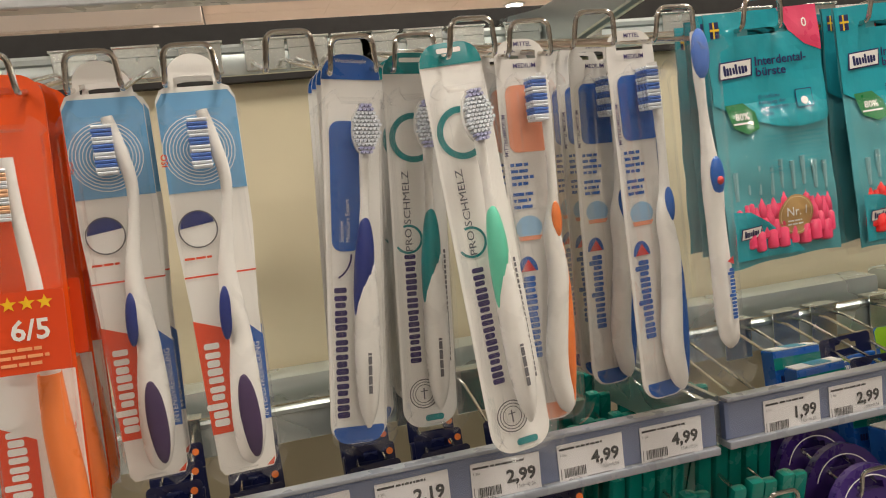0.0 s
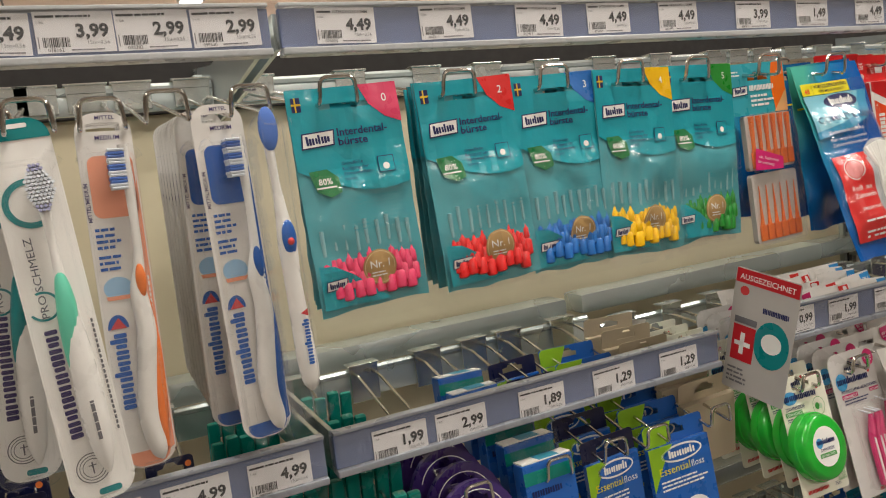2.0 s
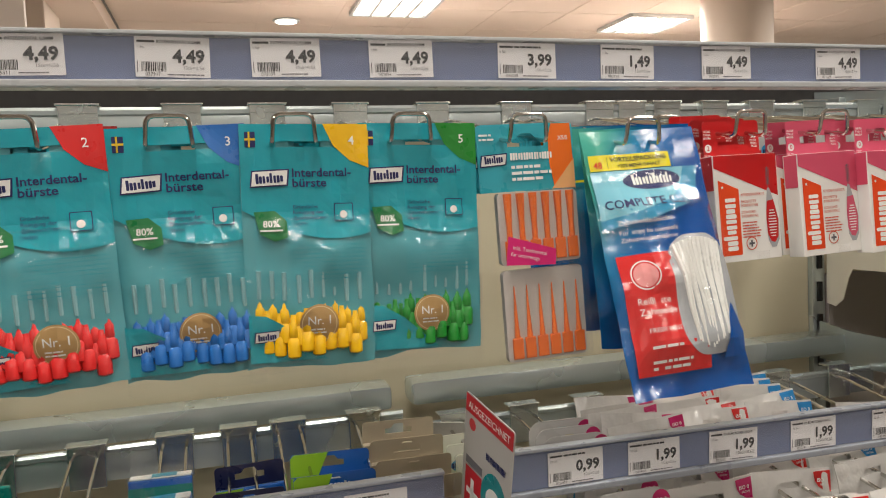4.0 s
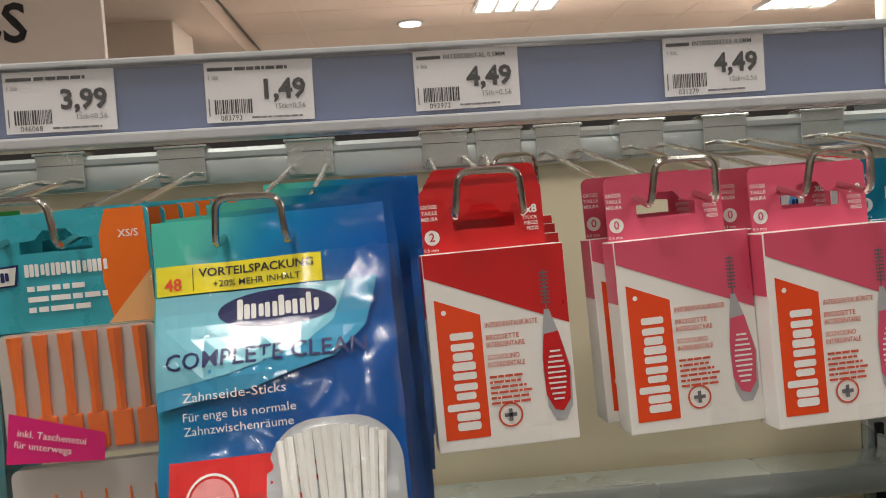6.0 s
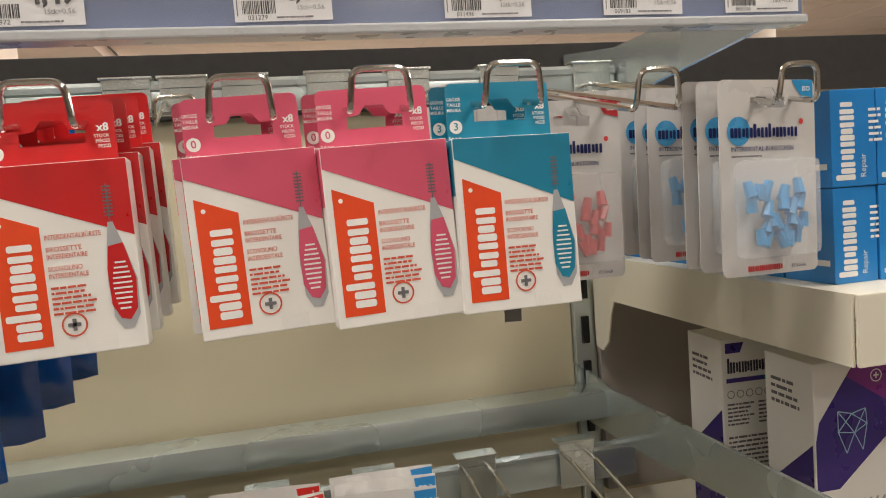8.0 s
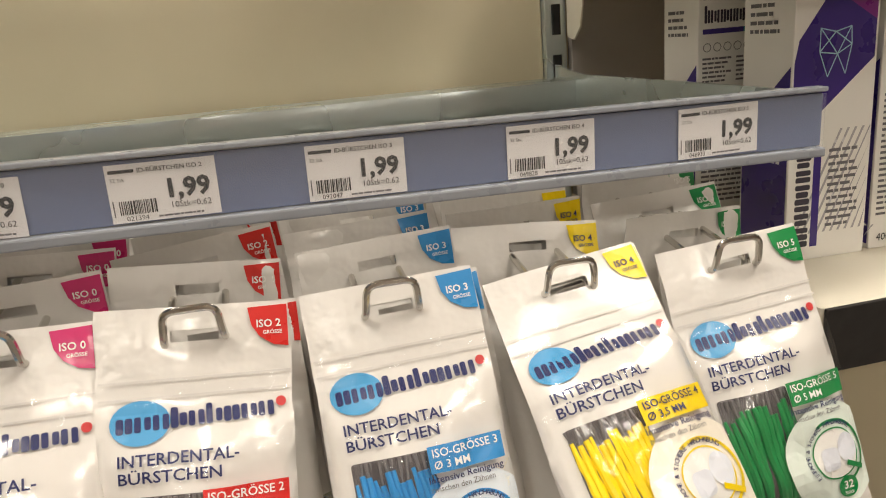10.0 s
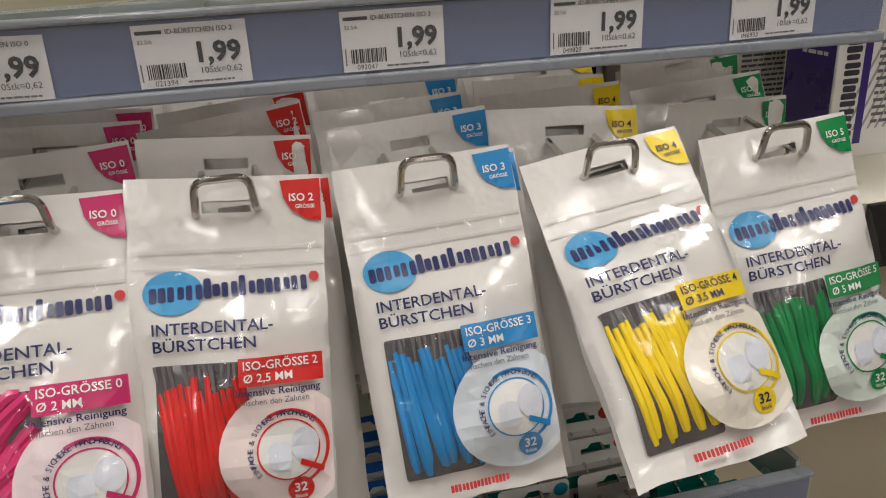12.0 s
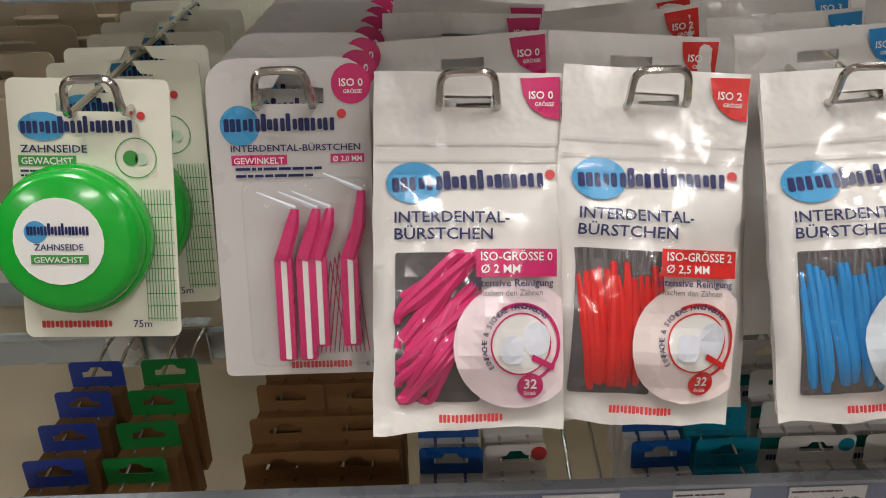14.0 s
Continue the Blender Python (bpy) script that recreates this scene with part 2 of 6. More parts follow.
class Art:
    """Printed shapes of one pack, flat in the xz plane and facing -y, in thin layers."""

    def __init__(self, step=0.00022, base=0.0002):
        self.bm, self.mats, self.step, self.base = bmesh.new(), [], step, base

    def mi(self, m):
        if m not in self.mats:
            self.mats.append(m)
        return self.mats.index(m)

    def poly(self, pts, m, layer=1):
        y = -self.base - layer * self.step
        f = self.bm.faces.new([self.bm.verts.new((x, y, z)) for x, z in pts])
        f.material_index = self.mi(m)

    def rect(self, x0, z0, x1, z1, m, layer=1, r=0):
        self.poly(rrect(x0, z0, x1, z1, r), m, layer)

    def disc(self, cx, cz, rx, m, layer=1, rz=None, n=24):
        self.poly(ellipse(cx, cz, rx, rz or rx, n), m, layer)

    def ring(self, cx, cz, r, t, m, layer=1, a0=0, a1=360, n=32):
        for i in range(n):
            p, q = (radians(a0 + (a1 - a0) * k / n) for k in (i, i + 1))
            self.poly([(cx + r * math.cos(p), cz + r * math.sin(p)), (cx + r * math.cos(q), cz + r * math.sin(q)),
                       (cx + (r - t) * math.cos(q), cz + (r - t) * math.sin(q)), (cx + (r - t) * math.cos(p), cz + (r - t) * math.sin(p))], m, layer)

    def text(self, s, x, z, size, m, layer=3, rot=0, heavy=0.0, width=None, align="l"):
        vs, fs, x0, x1 = glyphs(s, heavy)
        k = size
        kx = width / (x1 - x0) if width else size
        dx = {"l": -x0, "c": -(x0 + x1) / 2, "r": -x1}[align]
        c, sn = math.cos(radians(rot)), math.sin(radians(rot))
        y = -self.base - layer * self.step
        made = []
        for a, b in vs:
            u, w = (a + dx) * kx, b * k
            made.append(self.bm.verts.new((x + u * c - w * sn, y, z + u * sn + w * c)))
        i = self.mi(m)
        for f in fs:
            self.bm.faces.new([made[j] for j in f]).material_index = i

    def arc_text(self, s, cx, cz, r, a0, a1, size, m, layer=3, heavy=0.01):
        for i, ch in enumerate(s):
            if ch == " ":
                continue
            a = a0 + (a1 - a0) * i / (len(s) - 1)
            self.text(ch, cx + r * math.cos(radians(a)), cz + r * math.sin(radians(a)), size, m, layer, rot=a - 90, heavy=heavy, align="c")

    def bars(self, x, z, w, rows, pitch, m, layer=2, h=0.45, seed=1):
        """Small print too fine to read."""
        rnd = random.Random(seed)
        for i in range(rows):
            u, end = x, x + w * rnd.uniform(0.7, 1.0)
            while u < end - pitch * 0.3:
                k = min(pitch * rnd.uniform(0.5, 2.2), end - u)
                self.rect(u, z - i * pitch - pitch * h / 2, u + k, z - i * pitch + pitch * h / 2, m, layer)
                u += k + pitch * 0.22

    def mark(self, x, z, w, h, n, m, layer=3, rot=0, tall=()):
        """A trade mark drawn as a row of plain upright bars."""
        c, sn = math.cos(radians(rot)), math.sin(radians(rot))
        p = w / n

        def put(pts):
            self.poly([(x + a * c - b * sn, z + a * sn + b * c) for a, b in pts], m, layer)
        for i in range(n):
            u0, u1 = i * p + p * 0.05, (i + 1) * p - p * 0.05
            t = (u1 - u0) * (0.40 if i % 3 else 0.46)
            lo = 0.10 * h if i % 2 else 0.0
            put(rrect(u0, 0.0, u0 + t, h * 1.36 if i in tall else h, t * 0.3, 2))
            put(rrect(u1 - t, lo, u1, h - lo * 0.6, t * 0.3, 2))

    def finish(self, name, parent, surf=None, grid=0.006, label=""):
        bm = self.bm
        if surf:
            co = [v.co for v in bm.verts]
            for ax in (0, 2):
                lo, hi = min(c[ax] for c in co), max(c[ax] for c in co)
                k = math.ceil(lo / grid) * grid
                while k < hi:
                    p, n = [0, 0, 0], [0, 0, 0]
                    p[ax], n[ax] = k, 1
                    bmesh.ops.bisect_plane(bm, geom=bm.verts[:] + bm.edges[:] + bm.faces[:], plane_co=p, plane_no=n, dist=1e-6)
                    k += grid
            for v in bm.verts:
                v.co.y += surf(v.co.x, v.co.z)
        me = bpy.data.meshes.new(name)
        for f in bm.faces:
            f.normal_update()
            if f.normal.y > 0:
                f.normal_flip()
        bm.to_mesh(me)
        bm.free()
        for m in self.mats:
            me.materials.append(m)
        ob = new(name, me)
        ob.parent = parent
        if label:
            ob["label"] = label
        return ob


# ---- setting: room ----
def structure(name, bm, material, label, category="structure"):
    return tagged(part(name, bm, material), label, category, kind="structure")


FLOORM = mat("pale_floor_tile", (142, 137, 130), 0.35, vary=0.08, scale=3, bump=0.02)
WALLM = mat("warm_white_wall", (226, 214, 203), 0.7, vary=0.03, scale=2)
CEILM = mat("ceiling_tile", (226, 210, 198), 0.8, vary=0.03, scale=4, bump=0.1, bscale=120)
structure("floor", box(-9, -6.2, -0.05, 13, 10.2, 0), FLOORM, "grey polished shop floor", "floor")
bm = box(-9, -6.2, 3.0, 13, 10.2, 3.1)
for i in range(36):
    add_box(bm, -9 + i * 0.625, -6.2, 2.997, -9 + i * 0.625 + 0.02, 10.2, 3.001)
for i in range(26):
    add_box(bm, -9, -6.2 + i * 0.625, 2.998, 13, -6.2 + i * 0.625 + 0.02, 3.0015)
structure("ceiling", bm, CEILM, "cream suspended ceiling of square tiles", "ceiling")
structure("wall_north", box(-9, 10.2, 0, 13, 10.35, 3.0), WALLM, "warm white back wall of the shop", "wall")
structure("wall_south", box(-9, -6.35, 0, 13, -6.2, 3.0), WALLM, "warm white shop wall behind the aisle", "wall")
structure("wall_west", box(-9.15, -6.35, 0, -9, 10.35, 3.0), WALLM, "warm white side wall of the shop", "wall")
structure("wall_east", box(13, -6.35, 0, 13.15, 10.35, 3.0), WALLM, "warm white far end wall of the shop", "wall")

GLOW = mat("lamp_diffuser", (255, 250, 240), 0.5, emit=6.0)
# One housing for all, including the added lights out of view.
for lx, ly, power in FIXTURES:
    t = thing("ceiling_light", "square recessed ceiling light with bright louvres", "ceiling light", "ceiling lights")
    bm = bmesh.new()
    for k in range(4):
        add_box(bm, lx - 0.30 + k * 0.15 + 0.02, ly - 0.27, 2.978, lx - 0.30 + k * 0.15 + 0.13, ly + 0.27, 2.984, bev=0.002)
    part("diffuser", bm, GLOW, t)
    bm = bmesh.new()
    for k in range(5):
        add_box(bm, lx - 0.312 + k * 0.15, ly - 0.29, 2.966, lx - 0.288 + k * 0.15, ly + 0.29, 2.9965)
    for k in (-0.30, 0.28):
        add_box(bm, lx - 0.287, ly + k, 2.966, lx + 0.287, ly + k + 0.02, 2.9965)
    part("frame", bm, RAILEDGE, t)
for sx, sy in ((1.23, 6.16), (0.95, 4.7), (2.9, 7.2)):
    t = thing("downlight", "small round recessed downlight in the ceiling", "ceiling light", "downlights")
    bm = bmesh.new()
    bmesh.ops.create_cone(bm, cap_ends=True, segments=20, radius1=0.085, radius2=0.085, depth=0.012, matrix=Matrix.Translation((sx, sy, 2.990)))
    part("lens", bm, GLOW, t)
    bm = bmesh.new()
    bmesh.ops.create_cone(bm, cap_ends=True, segments=20, radius1=0.1, radius2=0.11, depth=0.008, matrix=Matrix.Translation((sx, sy, 2.9925)))
    part("rim", bm, RAILEDGE, t)

# ---- setting: the display wall ----
BAYS = ((-0.893, 0.351), (0.351, 1.490), (1.490, 2.70))


def back_panels():
    for i, (a, b) in enumerate(BAYS):
        structure("back_panel_%d" % (i + 1), box(a + 0.012, 0.83, 0.12, b - 0.012, 0.855, 1.60, bev=0.002), PANEL,
                  "cream painted steel back panel of the display wall", "panel")
    structure("header_strip", box(-0.893, 0.818, 1.566, 2.70, 0.8285, 1.628, bev=0.001), DARK,
              "dark strip along the top of the back panels", "strip")
    structure("plinth", box(-0.893, 0.40, 0.0, 2.70, 0.855, 0.118, bev=0.004), DARK, "dark base plinth of the display wall", "plinth")
    for x in (-0.893, 0.351, 1.490, 2.70):
        bm = bmesh.new()
        add_box(bm, x - 0.0115, 0.822, 0.118, x + 0.0115, 0.856, 1.565, bev=0.001)
        up = part("upright", bm, ZINC)
        tagged(up, "galvanised slotted steel upright between back panels", "upright", kind="structure")
        bm = bmesh.new()
        for k in range(27):
            z = 0.2 + k * 0.05
            add_box(bm, x - 0.004, 0.8185, z, x + 0.004, 0.8225, z + 0.03)
        part("slot", bm, BLACK, up)


back_panels()


# ---- label rails, price labels, bars ----
def label_rail(x0, x1, z0, z1, y, label, sag=0.0):
    """A price rail: grey profile with lips, and a clear cover over the strip that holds the labels."""
    t = thing("label_rail", label, "label rail", "label rails", m=pose(x1, y, z0, 0, sag, 0) @ pose(-x1, -y, -z0))
    bm = bmesh.new()
    add_box(bm, x0, y + 0.003, z0 + 0.005, x1, y + 0.009, z1 - 0.003, bev=0.0008)
    part("rail_strip", bm, RAIL, t)
    bm = bmesh.new()
    add_box(bm, x0, y - 0.002, z0 - 0.001, x1, y + 0.014, z0 + 0.0047, bev=0.0012)
    # Low rails get the darker lip colour in place of dimmer light.
    part("lower_lip", bm, RAILEDGE if z1 > 1.4 else RAILEDGE_DIM, t)
    bm = bmesh.new()
    add_box(bm, x0, y - 0.001, z1 - 0.0022, x1, y + 0.0085, z1 + 0.0008, bev=0.0008)
    add_box(bm, x0, y + 0.0093, z0 + 0.006, x1, y + 0.0155, z1 - 0.006)
    part("upper_lip", bm, RAILEDGE if z1 > 1.4 else RAILEDGE_DIM, t)
    cov = part("clear_cover", box(x0 + 0.001, y - 0.0006, z0 + 0.0052, x1 - 0.001, y, z1 - 0.003), STRIP, t, "clear plastic cover")
    cov.visible_shadow = False
    return t


def price_label(x, z, y, price, title="", unit="", code="", w=0.050, h=0.028, seed=1, sag=0.0):
    """A paper price label, its lower left corner at x, z."""
    t = thing("price_label", "white paper shelf label with black price %s" % price, "price label", "price labels", m=pose(x, y, z, 0, sag + random.Random(seed).uniform(-1.2, 1.2), 0))
    part("paper", box(0, 0, 0, w, 0.0005, h), PAPER, t)
    a = Art(0.0001, 0.00005)
    a.rect(0.0015, h - 0.0042, 0.013, h - 0.0026, INK)
    if title:
        a.text(title, 0.0145, h - 0.0044, 0.0031, INK, heavy=0.012)
    else:
        a.bars(0.014, h - 0.0034, 0.026, 1, 0.0026, INK, h=0.6, seed=seed)
    a.text(unit or "1 Stk", 0.0018, h - 0.0082, 0.0026, INK)
    a.text(price, w - 0.0035, 0.0105, 0.0125, INK, heavy=0.035, align="r")
    rnd = random.Random(seed)
    u = 0.004
    while u < 0.0205:
        k = rnd.choice((0.0003, 0.0005, 0.0008))
        a.rect(u, 0.0038, u + k, 0.0105, INK, 1)
        u += k + rnd.choice((0.0003, 0.0005))
    a.text(code or "0%05d" % rnd.randint(20000, 99999), 0.0065, 0.0008, 0.0034, INK)
    a.bars(0.021, 0.0018, 0.025, 1, 0.0020, GREYINK, seed=seed)
    if price == "1,99" and title:
        a.text("10Stk=0,62", w - 0.004, 0.0052, 0.0042, INK, align="r")
    else:
        a.text("1Stk=0,56", w - 0.004, 0.0054, 0.0036, GREYINK, align="r")
    a.rect(0.0012, 0.003, 0.0018, 0.011, GREYINK, 1)
    a.finish("print", t)
    return t


RY = 0.455
label_rail(-0.89, 0.3485, 1.566, 1.604, RY, "blue-grey plastic price rail above the toothbrush packs")
label_rail(0.3565, 1.488, 1.566, 1.604, RY, "blue-grey plastic price rail above the interdental packs")
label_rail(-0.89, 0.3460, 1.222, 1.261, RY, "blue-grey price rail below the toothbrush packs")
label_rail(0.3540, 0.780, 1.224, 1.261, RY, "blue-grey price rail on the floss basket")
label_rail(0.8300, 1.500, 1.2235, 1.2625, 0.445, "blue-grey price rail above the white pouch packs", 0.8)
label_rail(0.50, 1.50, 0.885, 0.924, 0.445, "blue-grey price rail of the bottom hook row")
UP = ((0.385, "4,49"), (0.476, "4,49"), (0.570, "4,49"), (0.649, "4,49"), (0.736, "4,49"), (0.840, "3,99"), (0.931, "1,49"),
      (1.029, "4,49"), (1.150, "4,49"), (1.261, "4,49"), (1.355, "2,29"), (1.434, "2,29"),
      (0.188, "3,99"), (0.239, "2,99"), (0.291, "2,99"), (0.135, "2,49"), (0.074, "2,49"), (0.010, "2,99"), (-0.058, "3,29"))
for i, (x, p) in enumerate(UP):
    price_label(x, 1.573, RY + 0.0015, p, ("INTERDENTAL 0,5MM" if p == "4,49" else ""), seed=i)
LO = ((0.387, 1.225, "1,99"), (0.446, 1.225, "2,99"), (0.531, 1.225, "1,89"), (0.616, 1.2255, "1,29"), (0.699, 1.225, "1,29"),
      (0.090, 1.225, "2,19"), (0.155, 1.225, "2,99"), (0.219, 1.225, "4,99"), (0.283, 1.225, "4,99"), (0.024, 1.225, "3,49"))
for i, (x, z, p) in enumerate(LO):
    price_label(x, z, RY + 0.0015, p, seed=40 + i)
for i, (x, p, n) in enumerate(((0.866, "0,99", ""), (0.940, "1,99", ""), (1.020, "1,99", "0"), (1.107, "1,99", "2"), (1.200, "1,99", "3"), (1.305, "1,99", "4"), (1.406, "1,99", "5"))):
    price_label(x, 1.2300 + (1.47 - x) * 0.0140, 0.4465, p, ("ID-BÜRSTCHEN ISO " + n) if n else "", "32 Stk", seed=60 + i, sag=0.8)
for i, (x, p) in enumerate(((1.250, "6,99"), (1.322, "2,99"), (1.175, "3,99"), (1.09, "3,99"), (0.95, "2,49"))):
    price_label(x, 0.8895, 0.4465, p, seed=80 + i)


def hook_frame(x0, x1, z, front_y, label, arms=(1, 1), splay=0.0, drop=0.043):
    """A hanging frame: rear box bar, side arms that run forward to the price rail, and a flat bar that carries the hooks."""
    t = thing("hook_frame", label, "hook frame", "hook frames")
    bm = box(x0 + 0.012, 0.770, z - 0.030, x1 - 0.012, 0.8175, z, bev=0.007)
    smooth(part("rear_bar", bm, ZINC, t))
    for s, x, have in ((1, x0 + 0.006, arms[0]), (-1, x1 - 0.006, arms[1])):
        if not have:
            continue
        bm = bmesh.new()
        vs = []
        prof = [(0.8175, z + 0.012), (0.8175, z - 0.045), (0.72, z - 0.045), (front_y + 0.016, z - 0.034), (front_y + 0.016, z + 0.002), (0.76, z + 0.004)]
        for dx in (-0.002, 0.002):
            vs.append([bm.verts.new((x + dx + (splay if s < 0 else 0) * (a - front_y) / 0.37, a, b)) for a, b in prof])
        bm.faces.new(vs[0])
        bm.faces.new(vs[1])
        for i in range(len(prof)):
            j = (i + 1) % len(prof)
            bm.faces.new((vs[0][i], vs[0][j], vs[1][j], vs[1][i]))
        arm = part("side_arm", bm, ZINC, t)
        x += (splay if s < 0 else 0) * 0.93
        part("bolt", box(x + s * 0.0025 - 0.003, 0.784, z - 0.022, x + s * 0.0025 + 0.003, 0.798, z - 0.008, bev=0.002), BLACK, arm)
    bm = box(x0 + 0.010, 0.728, z - drop - 0.032, x1 - 0.010, 0.734, z - drop - 0.002, bev=0.0015)
    add_tube(bm, [(x0 + 0.010, 0.731, z - drop), (x1 - 0.010, 0.731, z - drop)], 0.0048, 8)
    smooth(part("hook_bar", bm, ZINC, t))
    return t


hook_frame(-0.893, 0.351, 1.257, RY, "galvanised hanging frame below the toothbrush packs", drop=0.024)
hook_frame(0.351, 0.820, 1.257, RY, "galvanised hanging frame of the floss basket", (1, 0), drop=0.024)
hook_frame(0.821, 1.506, 1.258, 0.445, "galvanised hanging frame above the white pouch packs", (0, 1), -0.012)
hook_frame(0.49, 1.506, 0.922, 0.445, "galvanised hanging frame of the bottom hook row", (1, 1), -0.012)


def top_frame(x0, x1, label):
    t = thing("hook_frame", label, "hook frame", "hook frames")
    bm = box(x0 + 0.010, 0.697, 1.556, x1 - 0.010, 0.703, 1.578, bev=0.0015)
    add_tube(bm, [(x0 + 0.010, 0.700, 1.579), (x1 - 0.010, 0.700, 1.579)], 0.0055, 8)
    smooth(part("hook_bar", bm, ZINC, t))
    for x in (x0 + 0.006, x1 - 0.006):
        bm = bmesh.new()
        prof = [(0.8175, 1.615), (0.8175, 1.545), (0.70, 1.550), (RY + 0.017, 1.572), (RY + 0.017, 1.600), (0.70, 1.600)]
        vs = [[bm.verts.new((x + dx, a, b)) for a, b in prof] for dx in (-0.002, 0.002)]
        bm.faces.new(vs[0])
        bm.faces.new(vs[1])
        for i in range(len(prof)):
            j = (i + 1) % len(prof)
            bm.faces.new((vs[0][i], vs[0][j], vs[1][j], vs[1][i]))
        arm = part("side_arm", bm, ZINC, t)
        part("bracket", box(x - 0.012, 0.76, 1.565, x + 0.012, 0.817, 1.600, bev=0.002), ZINC, arm)
    return t


top_frame(-0.893, 0.351, "galvanised top hanging frame for toothbrush packs")
top_frame(0.351, 1.490, "galvanised top hanging frame for interdental packs")


def hook(x, y_front, z_front, y_bar=0.697, z_bar=1.5545, w=0.031, h=0.021, label="chromed double display hook with an upright end loop", lean=0.0, r=0.0017, wire_z=None):
    """A double wire hook, clipped over the bar, whose wire turns up into a closed loop at the front."""
    t = thing("display_hook", label, "display hook", "display hooks")
    zb = wire_z or z_bar + 0.010
    a, b = x - w / 2, x + w / 2
    pts = [(a + 0.002, y_bar, zb), (a + 0.002, y_bar - 0.02, zb), (a, y_front, z_front), (a + 0.002, y_front - lean, z_front + h), (b - 0.002, y_front - lean, z_front + h), (b, y_front, z_front), (b - 0.002, y_bar - 0.02, zb), (b - 0.002, y_bar, zb)]
    smooth(part("wire", add_tube(bmesh.new(), round_path(pts, 0.006), r, 8), CHROME, t))
    bm = box(x - 0.018, y_bar - 0.003, z_bar - 0.014 if wire_z else z_bar + 0.004, x + 0.018, y_bar - 0.0005, z_bar + 0.024, bev=0.001)
    add_box(bm, x - 0.020, y_bar - 0.0045, z_bar + 0.0305, x + 0.020, y_bar + 0.014, z_bar + 0.0328, bev=0.0008)
    add_box(bm, x - 0.018, y_bar - 0.003, z_bar + 0.0225, x + 0.018, y_bar - 0.0008, z_bar + 0.0310)
    part("clip_plate", bm, CLIP, t)
    return t


# ---- packs ----
def tube_brush(color, parent, pts, r, name="brush"):
    """A coloured interdental brush handle."""
    return smooth(part(name, add_tube(bmesh.new(), round_path(pts, 0.01, 4), r, 8), color, parent))


def pouch_shape(w, top, bottom, depth, z_flat, seed, rumple=1.0):
    """The front surface of a filled pouch: y at x, z."""
    def surf(x, z):
        a = max(0.0, 1 - (2 * x / w) ** 2) ** 0.7
        t = min(1.0, max(0.0, (z_flat - z) / 0.030))
        b = min(1.0, max(0.0, (z - bottom - 0.010) / 0.030))
        t, b = t * t * (3 - 2 * t), b * b * (3 - 2 * b)
        n = noise.noise(Vector((x * 38 + seed * 3.1, seed, z * 30))) * 0.0030 + noise.noise(Vector((x * 95 + seed, seed, z * 60))) * 0.0009
        n *= rumple
        curl = (rumple - 1) * 0.004 * math.sin(x * 34 + seed * 2.1) * min(1.0, max(0.0, (z - top + 0.05) / 0.05))
        return -depth * a * t * b - n * (0.5 + a * t) + curl
    return surf


def pouch(name, parent, w, top, bottom, surf, material, hole=None, nx=16, nz=30, thick=0.004, seed=1):
    """A sealed bag: two sheets that meet at the rim, with a wavy lower edge."""
    bm = bmesh.new()
    rnd = random.Random(seed)
    g = {}
    for s in (0, 1):
        for i in range(nx + 1):
            for k in range(nz + 1):
                x = -w / 2 + w * i / nx
                z = bottom + (top - bottom) * k / nz
                wob = noise.noise(Vector((x * 40, seed * 7.3, 0))) * 0.0035 * max(0, 1 - k / 5)
                xe = x + noise.noise(Vector((seed * 5.1, z * 45, 0))) * 0.0010 * abs(2 * x / w)
                y = surf(x, z)
                if s:
                    y = -y * 0.5 + 0.0009 + thick * max(0.0, 1 - (2 * x / w) ** 2)
                    if i in (0, nx) or k in (0, nz):
                        y = surf(x, z) + 0.0006
                g[s, i, k] = bm.verts.new((xe, y, z + wob))
    for i in range(nx):
        for k in range(nz):
            if hole:
                cx, cz = -w / 2 + w * (i + 0.5) / nx, bottom + (top - bottom) * (k + 0.5) / nz
                if abs(cx) < hole[0] and abs(cz) < hole[1]:
                    continue
            for s in (0, 1):
                q = (g[s, i, k], g[s, i + 1, k], g[s, i + 1, k + 1], g[s, i, k + 1])
                bm.faces.new(q if s == 0 else q[::-1])
    for i in range(nx):
        for k in (0, nz):
            bm.faces.new((g[0, i, k], g[0, i + 1, k], g[1, i + 1, k], g[1, i, k]))
    for k in range(nz):
        for i in (0, nx):
            bm.faces.new((g[0, i, k], g[0, i, k + 1], g[1, i, k + 1], g[1, i, k]))
    return smooth(part(name, bm, material, parent), 60)


def film_sheet(name, parent, w, top, bottom, surf, material, lift=0.0022, nx=22, nz=40, crease=0.0008):
    """Loose clear film over a pack's front, with sharp random creases."""
    bm = bmesh.new()
    flat, sd = surf, len(bpy.data.meshes) * 0.37

    def surf(x, z):
        a = noise.noise(Vector((x * 55 + z * 30 + sd, sd, z * 34 - x * 20)))
        b = noise.noise(Vector((x * 120 - sd, z * 60 + x * 50, sd)))
        return flat(x, z) - crease * (1 - min(1.0, abs(a) * 5)) - crease * 0.5 * (1 - min(1.0, abs(b) * 4))
    vs = [[bm.verts.new((-w / 2 + w * i / nx, surf(-w / 2 + w * i / nx, bottom + (top - bottom) * k / nz) - lift, bottom + (top - bottom) * k / nz)) for k in range(nz + 1)] for i in range(nx + 1)]
    for i in range(nx):
        for k in range(nz):
            bm.faces.new((vs[i][k], vs[i + 1][k], vs[i + 1][k + 1], vs[i][k + 1]))
    ob = smooth(part(name, bm, material, parent, "clear glossy film"), 60)
    ob.visible_shadow = False
    return ob


